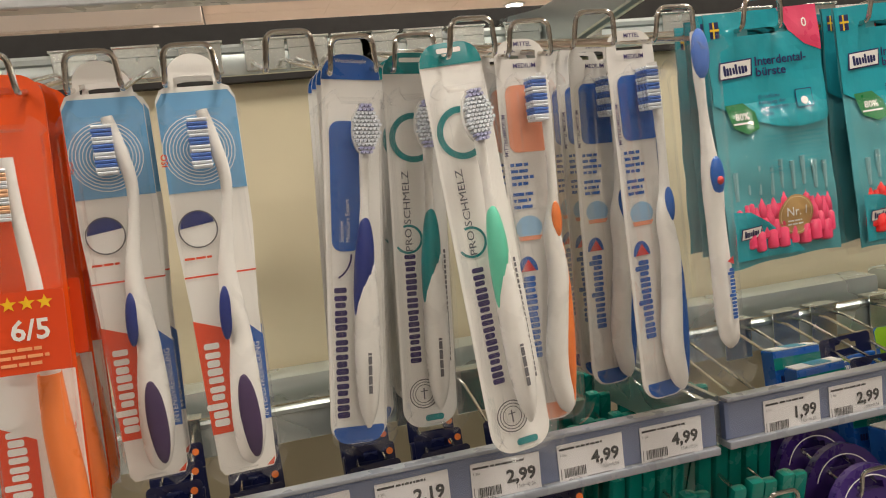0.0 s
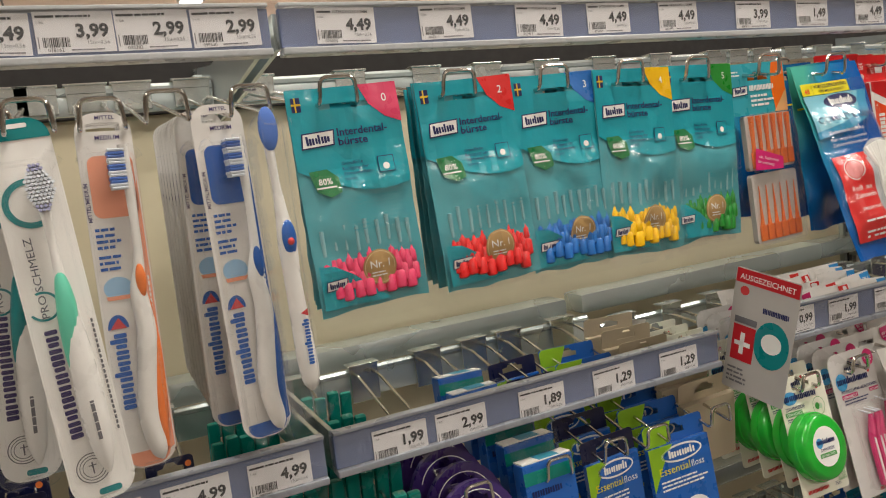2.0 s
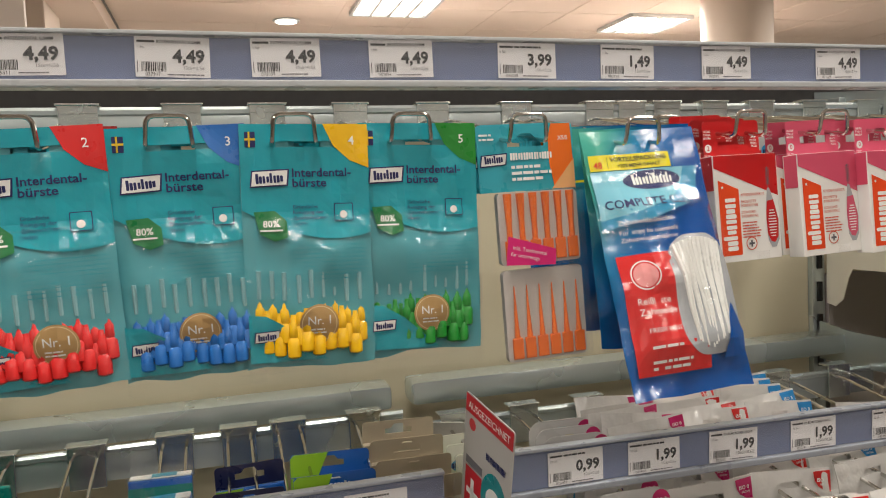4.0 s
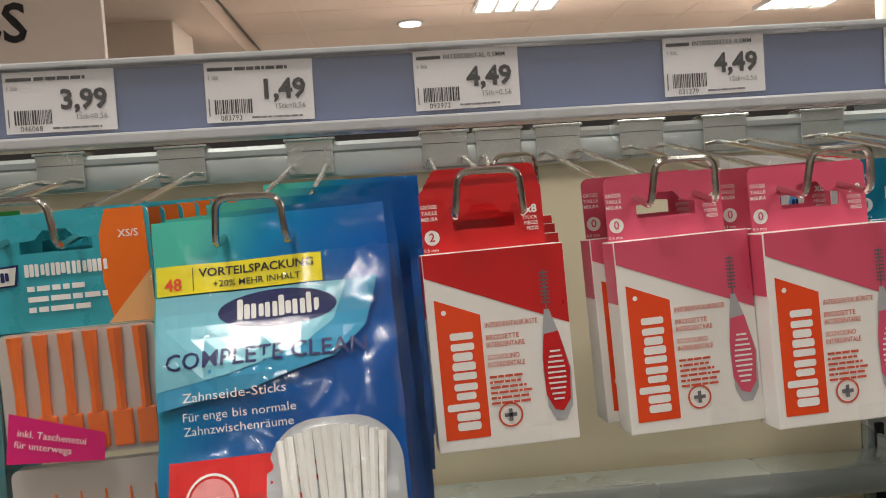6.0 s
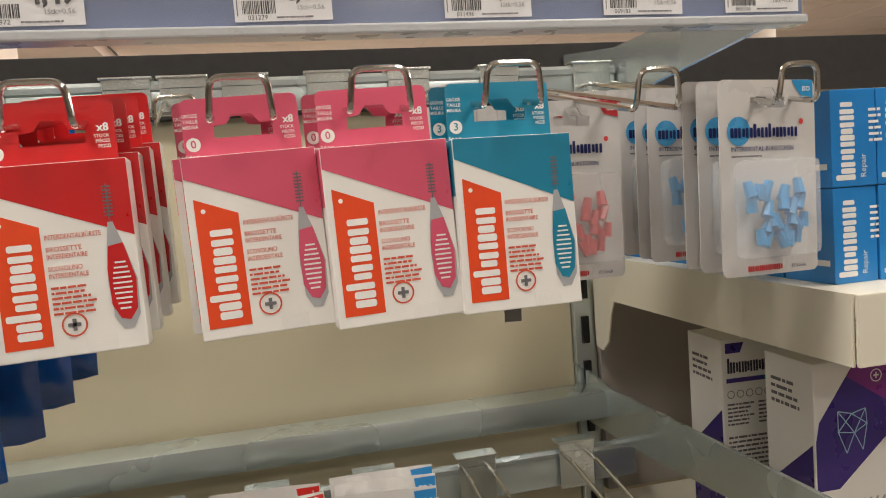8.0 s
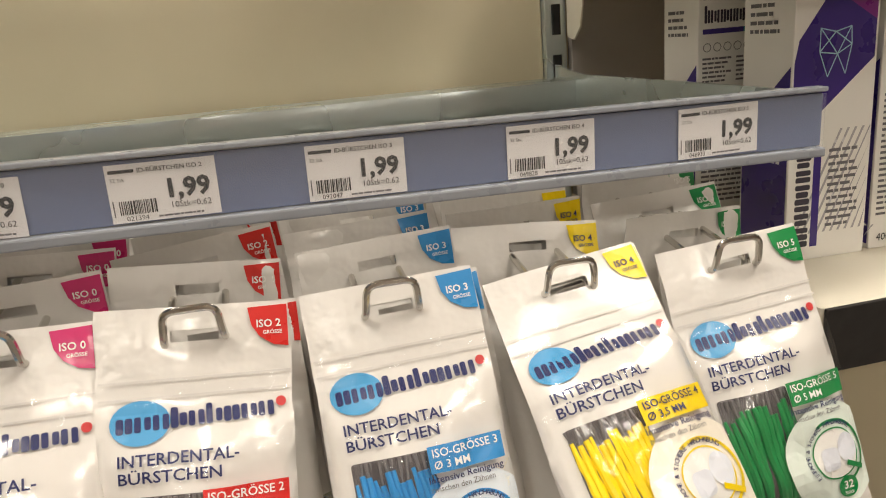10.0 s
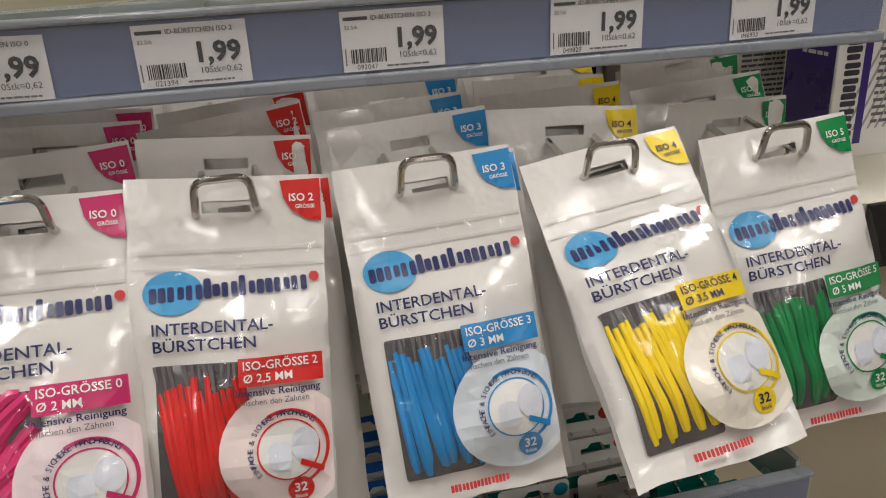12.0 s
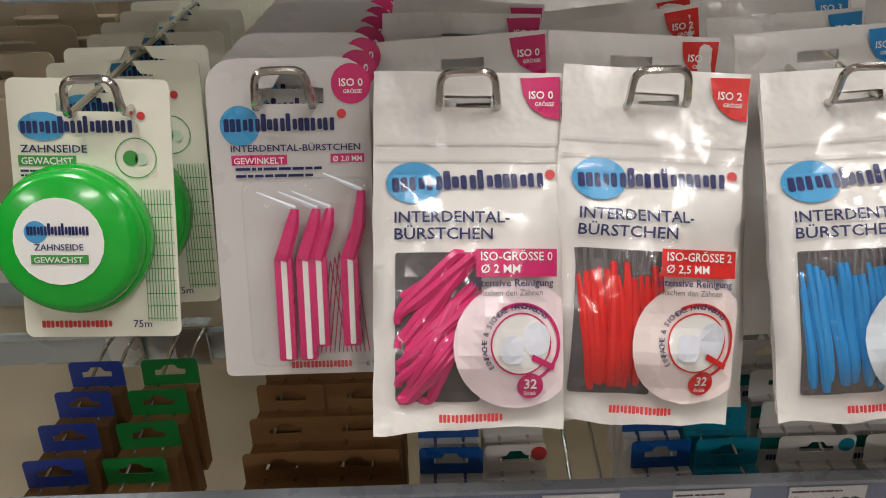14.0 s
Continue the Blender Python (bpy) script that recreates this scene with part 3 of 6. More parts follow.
# white pouch of interdental brushes, one size a colour
BAGW, BAGT, BAGB = 0.090, 0.0135, -0.1570


def brush_bag(color, pale, ink, num, mm, front, seed):
    t = thing("brush_pouch", "white plastic pouch of %s interdental brushes hanging on a hook" % color, "pouch pack", "white pouch packs")
    surf = pouch_shape(BAGW, BAGT, BAGB, 0.010, -0.030, seed, 1.0 if front else 1.8)
    pouch("pouch", t, BAGW, BAGT, BAGB, surf, FILMW, hole=(0.014, 0.003), seed=seed)
    cm = mat("%s_print" % color, ink, 0.3, coat=0.2)
    s = 0.000268

    def X(p):
        return (p - 811) * s

    def Z(p):
        return -(p - 183) * s
    a = Art(base=0.0008)
    a.poly([(X(905), Z(143)), (X(976), Z(140)), (X(976), Z(217)), (X(950), Z(213)), (X(925), Z(197)), (X(911), Z(175))], cm, 1)
    dark = NAVY if color == "yellow" else WHITE
    a.text("ISO " + num, X(942), Z(180), 0.0052, dark, heavy=0.02, align="c")
    a.text("GRÖSSE", X(948), Z(193), 0.0026, dark, heavy=0.02, align="c")
    if not front:
        a.finish("print", t, surf)
        return t
    a.rect(X(648), Z(262), X(978), Z(259), SLOTG_L, 1)
    a.rect(X(648), Z(292), X(978), Z(289), SLOTG_L, 1)
    a.disc(X(716), Z(332), 50 * s, mat("mark_blue", (72, 156, 208), 0.3, coat=0.2), 1, 38 * s)
    a.mark(X(676), Z(349), 270 * s, 26 * s, 9, NAVY, 2, rot=2.2, tall=(3, 5))
    a.disc(X(957), Z(316), 9 * s, mat("mark_red", (206, 60, 62), 0.4), 1)
    a.text("INTERDENTAL-", X(681), Z(403), 28 * s, NAVY, 2, heavy=0.012, width=200 * s)
    a.text("BÜRSTCHEN", X(681), Z(432), 28 * s, NAVY, 2, heavy=0.012, width=170 * s)
    win = mat("clear_window_grey", (84, 80, 82), 0.25, vary=0.2, scale=90, coat=0.4)
    a.rect(X(682), Z(716), X(830), Z(455), win, 1, r=6 * s)
    pl = mat("%s_pale_print" % color, pale, 0.3, vary=0.03, scale=20, coat=0.2)
    a.finish("window_print", t, surf)
    a = Art(base=0.0048)
    a.poly([(min(p, X(974)), q) for p, q in ellipse(X(893), Z(615), 112 * s, 112 * s, 32)], pl, 1)
    a.rect(X(820), Z(497), X(963), Z(449), cm, 3)
    a.text("ISO-GRÖSSE " + num, X(828), Z(469), 21 * s, dark, 5, heavy=0.012, width=126 * s)
    a.text("Ø " + mm + " MM", X(828), Z(490), 20 * s, dark, 5, heavy=0.012)
    a.text("Intensive Reinigung", X(814), Z(513), 17 * s, NAVY, 4, heavy=0.012, width=142 * s)
    a.text("zwischen den Zähnen", X(814), Z(529), 15 * s, GREYINK, 4, width=122 * s)
    a.disc(X(897), Z(612), 52 * s, WHITE, 3)
    a.ring(X(897), Z(612), 71 * s, 6 * s, cm, 3, -60, 120)
    a.ring(X(897), Z(612), 54 * s, 3 * s, cm, 4)
    a.arc_text("EINFACHE & SICHERE HANDHABUNG", X(897), Z(612), 60 * s, 218, 48, 13 * s, NAVY, 4)
    tooth = mat("tooth_print", (222, 226, 236), 0.3)
    a.poly(rrect(X(862), Z(645), X(902), Z(598), 12 * s), tooth, 5)
    a.disc(X(925), Z(605), 24 * s, tooth, 5, 30 * s)
    a.poly([(X(915), Z(640)), (X(955), Z(660)), (X(958), Z(650)), (X(918), Z(630))], cm, 6)
    a.disc(X(915), Z(686), 23 * s, cm, 5)
    a.text("32", X(915), Z(690), 24 * s, dark, 7, heavy=0.02, align="c")
    a.text("Stück", X(915), Z(702), 10 * s, dark, 7, heavy=0.01, align="c")
    a.mark(X(757), Z(749), 112 * s, 14 * s, 8, mat("mark_red", (206, 60, 62), 0.4), 2)
    a.finish("print", t, surf)
    bright = mat("%s_handles" % color, ink, 0.35, vary=0.1, scale=40, coat=0.1)
    rnd = random.Random(seed)
    steep = num == "0"
    for i in range(19 if steep else 13):
        if steep:
            ang, ln = rnd.uniform(24, 50) + i * 1.2, 165 * s
            cx, cz = 752 + rnd.uniform(-22, 22), 492 + i * 10.8
            ca, sa = math.cos(radians(ang)), math.sin(radians(ang))
            p0, p1 = (X(cx) - ca * ln / 2, Z(cz) - sa * ln / 2), (X(cx) + ca * ln / 2, Z(cz) + sa * ln / 2)
        else:
            u = X(688 + i * 11.4)
            k = 10 + rnd.uniform(0, 26)
            zt = 488 + rnd.uniform(-12, 16)
            p0, p1 = (u, Z(zt)), (u + k * s, Z(709 - rnd.uniform(0, 22)))
        n = 10
        pts = []
        for j in range(n + 1):
            f = j / n
            x, z = p0[0] * (1 - f) + p1[0] * f, p0[1] * (1 - f) + p1[1] * f
            x, z = min(max(x, X(687)), X(836)), min(max(z, Z(712)), Z(459))
            pts.append((x, surf(x, z) + 0.0003 - 0.0007 * ((i * 7) % 3), z))
        rr = [(0.0021 if steep else 0.0016) + 0.0010 * min(1, j / 5) + (0.0004 if j in (2, 4) else 0) - (0.0007 if j == n else 0) for j in range(n + 1)]
        smooth(part("brush", add_tube(bmesh.new(), pts, rr, 8), bright, t, "%s brush handle" % color))
        if not steep:
            q0 = pts[0]
            q1 = (q0[0] + rnd.uniform(-0.002, 0.001), q0[1] - 0.0002, min(q0[2] + 0.013, Z(456)))
            part("bristles", add_tube(bmesh.new(), [q0, q1], [0.0008, 0.0012], 6), mat("grey_bristles", (120, 116, 118), 0.7, bump=0.6, bscale=1500), t)
    film_sheet("clear_front", t, BAGW - 0.004, Z(255), Z(735), surf, CRINKLE, lift=0.0058)
    return t


SLOTG_L = mat("seal_line_grey", (214, 211, 208), 0.25)
MY, MB = 0.431, dict(y_bar=0.726, z_bar=1.1955, wire_z=1.214)
BAGS = (("pink", (244, 226, 230), (206, 42, 110), "0", "2", 1.046, 3, -27, 2, 1.182), ("red", (244, 228, 225), (216, 40, 36), "2", "2,5", 1.136, 5.5, -23, 0, 1.180),
        ("blue", (224, 233, 242), (44, 140, 206), "3", "3", 1.233, -3, -24, -3, 1.178), ("yellow", (243, 236, 222), (246, 214, 20), "4", "3,5", 1.330, -7, -39, 2, 1.174),
        ("green", (226, 237, 229), (22, 136, 74), "5", "5", 1.431, -4, -22, 0, 1.172))
for i, (color, pale, ink, num, mm, x, lean, tilt, turn, MZ) in enumerate(BAGS):
    hook(x, MY - 0.004, MZ - 0.004, **MB, lean=0.003, w=0.0285, h=0.0190, r=0.0020)
    b = brush_bag(color, pale, ink, num, mm, True, i + 1)
    b.matrix_basis = pose(x, MY, MZ, tilt, lean, turn)
    backs = [brush_bag(color, pale, ink, num, mm, False, i + 11 + 9 * q) for q in range(3)]
    rnd = random.Random(i)
    n = (9, 9, 9, 6, 5)[i]
    for k in range(n):
        if k < 4:
            y = MY + 0.022 + k * 0.030 + rnd.uniform(-0.004, 0.004)
        else:
            y = (0.590, 0.600, 0.610, 0.560, 0.545)[i] + (k - 4) * 0.020 + rnd.uniform(-0.004, 0.004)
        z = MZ + (0.004 if k < 4 else 0.015) + 0.050 * ((y - MY) / 0.36) + rnd.uniform(-0.002, 0.004)
        if k == 0:
            y, z = MY + 0.012, MZ - 0.003
        m = pose(x + (rnd.uniform(-0.004, 0.004) if k else 0.006), y, z - 0.004, rnd.uniform(-26, -2) if k else tilt + 4, rnd.uniform(-6, 6) if k else lean - 3, rnd.uniform(-9, 9))
        if k < 3:
            backs[k].matrix_basis = m
        else:
            copy_thing(backs[k % 3], m)


# teal pouch of interdental brushes
def teal_pouch(color, ink, num, front, seed):
    t = thing("teal_pouch", "teal and clear pouch of %s interdental brushes on a hook" % color, "pouch pack", "teal pouch packs")
    w, top, bot = 0.092, 0.0150, -0.160
    surf = pouch_shape(w, top, bot, 0.005, -0.045, seed + 40)
    teal = mat("teal_print", (34, 162, 178), 0.2, vary=0.08, scale=20, coat=0.4, bump=0.6, bscale=30)
    tealc = mat("teal_tinted_window", (84, 164, 174), 0.22, vary=0.14, scale=35, coat=0.5, bump=0.5, bscale=30)
    pouch("pouch", t, w, top, bot, surf, [tealc], hole=(0.012, 0.003), seed=seed, thick=0.006)
    cm = mat("teal_pack_%s" % color, ink, 0.3, coat=0.3, vary=0.06)
    a = Art(base=0.0009)
    s = 0.000307

    def X(p):
        return (p - 195) * s

    def Z(p):
        return -(p - 262) * s
    # header in pieces round the slot
    a.poly([(X(46), Z(214)), (X(344), Z(214)), (X(344), Z(254)), (X(46), Z(254))], teal, 1)
    a.poly([(X(46), Z(254)), (X(128), Z(254)), (X(128), Z(268)), (X(46), Z(268))], teal, 1)
    a.poly([(X(262), Z(254)), (X(344), Z(254)), (X(344), Z(268)), (X(262), Z(268))], teal, 1)
    low = [(X(46), Z(268)), (X(46), Z(420))] + [(X(46 + 298 * k / 12), Z(420 + 85 * math.sin(math.pi * (0.05 + 0.62 * k / 12)) - 20)) for k in range(13)] + [(X(344), Z(268))]
    a.poly(low, teal, 1)
    a.poly([(X(238), Z(213)), (X(345), Z(213)), (X(345), Z(318)), (X(300), Z(300)), (X(262), Z(265))], cm, 2)
    a.text(num, X(305), Z(262), 30 * s, WHITE, 4, heavy=0.01, align="c")
    a.rect(X(58), Z(268), X(82), Z(232), NAVY, 2)
    a.rect(X(58), Z(252), X(82), Z(247), mat("flag_yellow", (226, 190, 40), 0.4), 3)
    a.rect(X(66), Z(268), X(70), Z(232), mat("flag_yellow", (226, 190, 40), 0.4), 3)
    def small_mark(a, bx, bz, k):
            a.poly([(X(bx), Z(bz)), (X(bx + 88 * k), Z(bz - 4 * k)), (X(bx + 92 * k), Z(bz - 44 * k)), (X(bx + 5 * k), Z(bz - 40 * k))], NAVY, 4)
            a.poly([(X(bx + 4 * k), Z(bz - 3.5 * k)), (X(bx + 84 * k), Z(bz - 7 * k)), (X(bx + 88 * k), Z(bz - 40.5 * k)), (X(bx + 8 * k), Z(bz - 37 * k))], WHITE, 5)
            a.mark(X(bx + 14 * k), Z(bz - 9 * k), 64 * k * s, 17 * k * s, 4, NAVY, 6, rot=3, tall=(0, 2))
    if front:
        small_mark(a, 65, 362, 1.0)
        a.text("Interdental-", X(163), Z(337), 28 * s, NAVY, 4, heavy=0.02, width=138 * s)
        a.text("bürste", X(163), Z(361), 28 * s, NAVY, 4, heavy=0.02, width=80 * s)
        for i, line in enumerate(("Gründliche", "Reinigung der", "Zahnzwischen-", "räume")):
            a.text(line, X(162), Z(412 + i * 13), 13 * s, NAVY, 4, heavy=0.005)
        a.rect(X(258), Z(444), X(304), Z(401), NAVY, 4, r=3 * s)
        a.rect(X(260), Z(442), X(302), Z(403), teal, 5, r=3 * s)
        a.disc(X(280), Z(428), 9 * s, WHITE, 6)
        green = mat("leaf_green_print", (22, 120, 66), 0.3, coat=0.3)
        a.poly([(X(72), Z(418)), (X(120), Z(416)), (X(146), Z(440)), (X(148), Z(478)), (X(118), Z(488)), (X(84), Z(470))], green, 4)
        a.text("80%", X(110), Z(454), 22 * s, WHITE, 6, heavy=0.02, align="c")
        a.rect(X(84), Z(464), X(136), Z(460), WHITE, 6)
        for i in range(9):
            a.rect(X(150), Z(500 + i * 10), X(330), Z(498.4 + i * 10), teal, 2)
        hold = [(X(50), Z(655)), (X(90), Z(660)), (X(140), Z(690)), (X(190), Z(735)), (X(230), Z(768)), (X(52), Z(768))]
        a.finish("print", t, surf)
        a = Art(base=0.0048)
        a.poly(hold, teal, 1)
        small_mark(a, 60, 722, 0.66)
        a.disc(X(210), Z(683), 46 * s, GOLD, 1)
        a.ring(X(210), Z(683), 42 * s, 2 * s, mat("gold_pale", (226, 204, 160), 0.4), 2)
        a.text("Nr. 1", X(210), Z(684), 28 * s, WHITE, 3, heavy=0.01, align="c")
        a.bars(X(185), Z(696), 50 * s, 2, 8 * s, WHITE, 3)
    a.finish("print", t, surf)
    if front:
        rnd = random.Random(seed)
        tip = mat("clear_tip", (140, 188, 194), 0.25, coat=0.4)
        for i in range(17):
            back = i >= 9
            x = X((78 + i * 29) if not back else (92 + (i - 9) * 29)) + rnd.uniform(-0.0008, 0.0008)
            zt = Z((626 if not back else 652) + rnd.uniform(-8, 10))
            y = surf(x, zt) + (0.0010 if back else 0.0024)
            pts = [(x, y, zt - d) for d in (0.0, 0.006, 0.0075, 0.015, 0.0165, 0.0185, 0.030, 0.0312)]
            smooth(part("brush", add_tube(bmesh.new(), pts, [0.0020, 0.0028, 0.0038, 0.0042, 0.0036, 0.0051, 0.0050, 0.0032], 10), cm, t, "%s brush handle" % color))
            if not back:
                part("bristles", add_tube(bmesh.new(), [(x, y - 0.0016, zt), (x, y - 0.0026, zt + 0.020)], [0.0016, 0.0018], 8), tip, t, "clear brush cap")
    film_sheet("clear_front", t, w, -0.052, bot - 0.010, surf, CRINKLE, lift=0.0052)
    return t


TZ = 1.522
TEAL = (("pink", (228, 70, 110), "0", 0.394, 0.441, 0.388, -2, 0, 3), ("red", (224, 44, 44), "2", 0.503, 0.443, 0.494, -2.5, -1, 3), ("blue", (36, 110, 190), "3", 0.595, 0.445, 0.590, -1.5, 0, 2),
        ("yellow", (242, 190, 20), "4", 0.682, 0.442, 0.674, 1, 0, 4), ("green", (34, 140, 50), "5", 0.768, 0.446, 0.761, 1, 1, 2))
for i, (color, ink, num, x, y, hx, lean, tilt, n) in enumerate(TEAL):
    hook(hx, y - 0.008, TZ, lean=0.003)
    p = teal_pouch(color, ink, num, True, i + 1)
    p.matrix_basis = pose(x, y, TZ, tilt - 2, lean, 0)
    q = teal_pouch(color, ink, num, False, i + 20)
    for k in range(n):
        m = pose(x + 0.006 * (k + 1), y + 0.02 + 0.022 * k, TZ + 0.002, -1 + k, lean * 0.3, 2)
        if k == 0:
            q.matrix_basis = m
        else:
            copy_thing(q, m)


# carton of interdental brushes with a hanging tab
def brush_carton(color, ink, num, mm, deep=0.017):
    t = thing("brush_carton", "%s and white carton of interdental brushes with hanging tab" % color, "carton", "brush cartons")
    s = 0.00029
    cm = mat("carton_%s" % color, ink, 0.34, coat=0.15, vary=0.04)

    def X(p):
        return (p - 790) * s

    def Z(p):
        return -(p - 345) * s
    part("hanging_tab", plate(rrect(X(685), Z(408), X(890), Z(290), (0, 0, 12 * s, 12 * s)), [slot(0.030, 0.007, Z(350))], 0.0, 0.0008), cm, t)
    bm = box(X(677), -0.0005 - deep + 0.004, Z(716), X(907), 0.004, Z(397), bev=0.0006)
    part("box", bm, CARDW, t)
    f = -0.0005 - deep + 0.004
    a = Art(0.00012, 0.00005)
    a.poly([(X(678), Z(398)), (X(906), Z(398)), (X(906), Z(527)), (X(678), Z(434))], cm, 1)
    a.poly([(X(690), Z(470)), (X(762), Z(500)), (X(762), Z(696)), (X(690), Z(696))], ELRED, 1)
    a.mark(X(748), Z(684), 160 * s, 38 * s, 5, WHITE, 2, rot=90, tall=(1,))
    a.disc(X(704), Z(492), 4 * s, WHITE, 2)
    red = mat("carton_text_red", (206, 84, 60), 0.4)
    for k, line in enumerate(("INTERDENTALBÜRSTE", "BROSSETTE", "INTERDENTAIRE", "SCOVOLINO", "INTERDENTALE")):
        a.text(line, X(768), Z(522 + (0, 20, 32, 52, 64)[k]), 11.5 * s, red, 2, heavy=0.006, width=(86, 54, 62, 52, 60)[k] * s)
    a.bars(X(768), Z(602), 70 * s, 6, 8.5 * s, red, 2, seed=3)
    a.ring(X(797), Z(665), 20 * s, 3 * s, red, 2)
    for r in ((-10, -3, 10, 3), (-3, -10, 3, 10)):
        a.rect(X(797) + r[0] * s, Z(665) + r[1] * s, X(797) + r[2] * s, Z(665) + r[3] * s, GREYINK, 3)
    grey = mat("carton_brush_grey", (170, 172, 176), 0.35)
    a.poly([(X(866), Z(502)), (X(874), Z(502)), (X(888), Z(545)), (X(902), Z(600)), (X(900), Z(660)), (X(888), Z(682)), (X(872), Z(682)), (X(860), Z(660)), (X(856), Z(600)), (X(860), Z(545))], grey, 2)
    a.poly([(X(862), Z(542)), (X(886), Z(538)), (X(900), Z(600)), (X(897), Z(650)), (X(884), Z(668)), (X(870), Z(664)), (X(858), Z(640)), (X(857), Z(580))], cm, 3)
    for k in range(10):
        h = 6 + 9 * math.sin(math.pi * (k + 1) / 11)
        a.rect(X(878 - h), Z(572 + k * 8.6), X(878 + h), Z(569 + k * 8.6), WHITE, 4)
    a.rect(X(869), Z(503), X(871), Z(438), GREYINK, 2)
    for k in range(9):
        a.rect(X(863), Z(492 - k * 6), X(877), Z(489.5 - k * 6), GREYINK, 3)
    pr = a.finish("print", t)
    pr.location = (0, f, 0)
    b, d = Art(0.00012, 0.00005), Art(0.00012, 0.00005)
    b.disc(X(701), Z(371), 12.5 * s, WHITE, 1)
    b.text(num, X(701), Z(377), 20 * s, cm, 3, heavy=0.01, align="c")
    for k, line in enumerate(("GRÖSSE", "TAILLE", "MISURA")):
        b.text(line, X(686), Z(323 + k * 10), 9 * s, WHITE, 2, heavy=0.01, width=27 * s)
        d.text(("STÜCK", "PIÈCES", "PEZZI")[k], X(880), Z(354 + k * 9), 8 * s, WHITE, 2, heavy=0.01, align="r")
    d.text("x8", X(880), Z(343), 19 * s, WHITE, 2, heavy=0.03, align="r")
    b.text(mm + " mm", X(686), Z(394), 8 * s, WHITE, 2)
    b.finish("size_print", t)
    d.finish("count_print", t)
    tape = Art(0.0001, 0.0)
    tape.rect(X(812), Z(716), X(860), Z(690), STRIP, 1)
    tp = tape.finish("tape_seal", t, label="clear round of sealing tape")
    tp.location = (0, f - 0.0006, 0)
    tp.visible_shadow = False
    # narrow printed side
    bm = bmesh.new()
    add_box(bm, X(676.2), f + 0.001, Z(500), X(677.2), f + deep - 0.001, Z(399))
    part("side_print", bm, cm, t)
    return t


CARTONS = (("red", (200, 26, 30), "2", "0,5", 1.058, 0.447, 3, -1.5, 7, 0.021), ("pink", (214, 84, 112), "0", "0,4", 1.149, 0.451, 1, -2.0, 0, 0.02),
           ("pink", (214, 84, 112), "0", "0,4", 1.217, 0.441, 1, -1.5, 0, 0.02), ("blue", (10, 128, 162), "3", "0,6", 1.286, 0.439, 1, 0.0, 3, 0.019))
made = {}
for color, ink, num, mm, x, y, n, lean, dx, step in CARTONS:
    hook(x, y - 0.014, 1.521, lean=0.003)
    for k in range(n + 1):
        m = pose(x + 0.0012 * dx * k * 0.35 - (0.006 * k if color != "red" else 0), y + 0.010 + step * k, 1.5205 + (0.004 * k if color == "red" else 0.001 * k), -2.5, lean, 2)
        if color not in made:
            made[color] = brush_carton(color, ink, num, mm)
            made[color].matrix_basis = m
        else:
            copy_thing(made[color], m)
hook(1.101, 0.62, 1.539, label="empty chromed display hook")
tab = thing("plastic_tab", "small grey plastic tab hanging below the blue carton", "tab", m=pose(1.287, 0.452, 1.4085, 0, 2, 0))
part("tab_sheet", box(-0.005, 0, -0.0055, 0.005, 0.0008, 0.014, bev=0.0003), mat("grey_tab", (120, 118, 116), 0.5), tab)


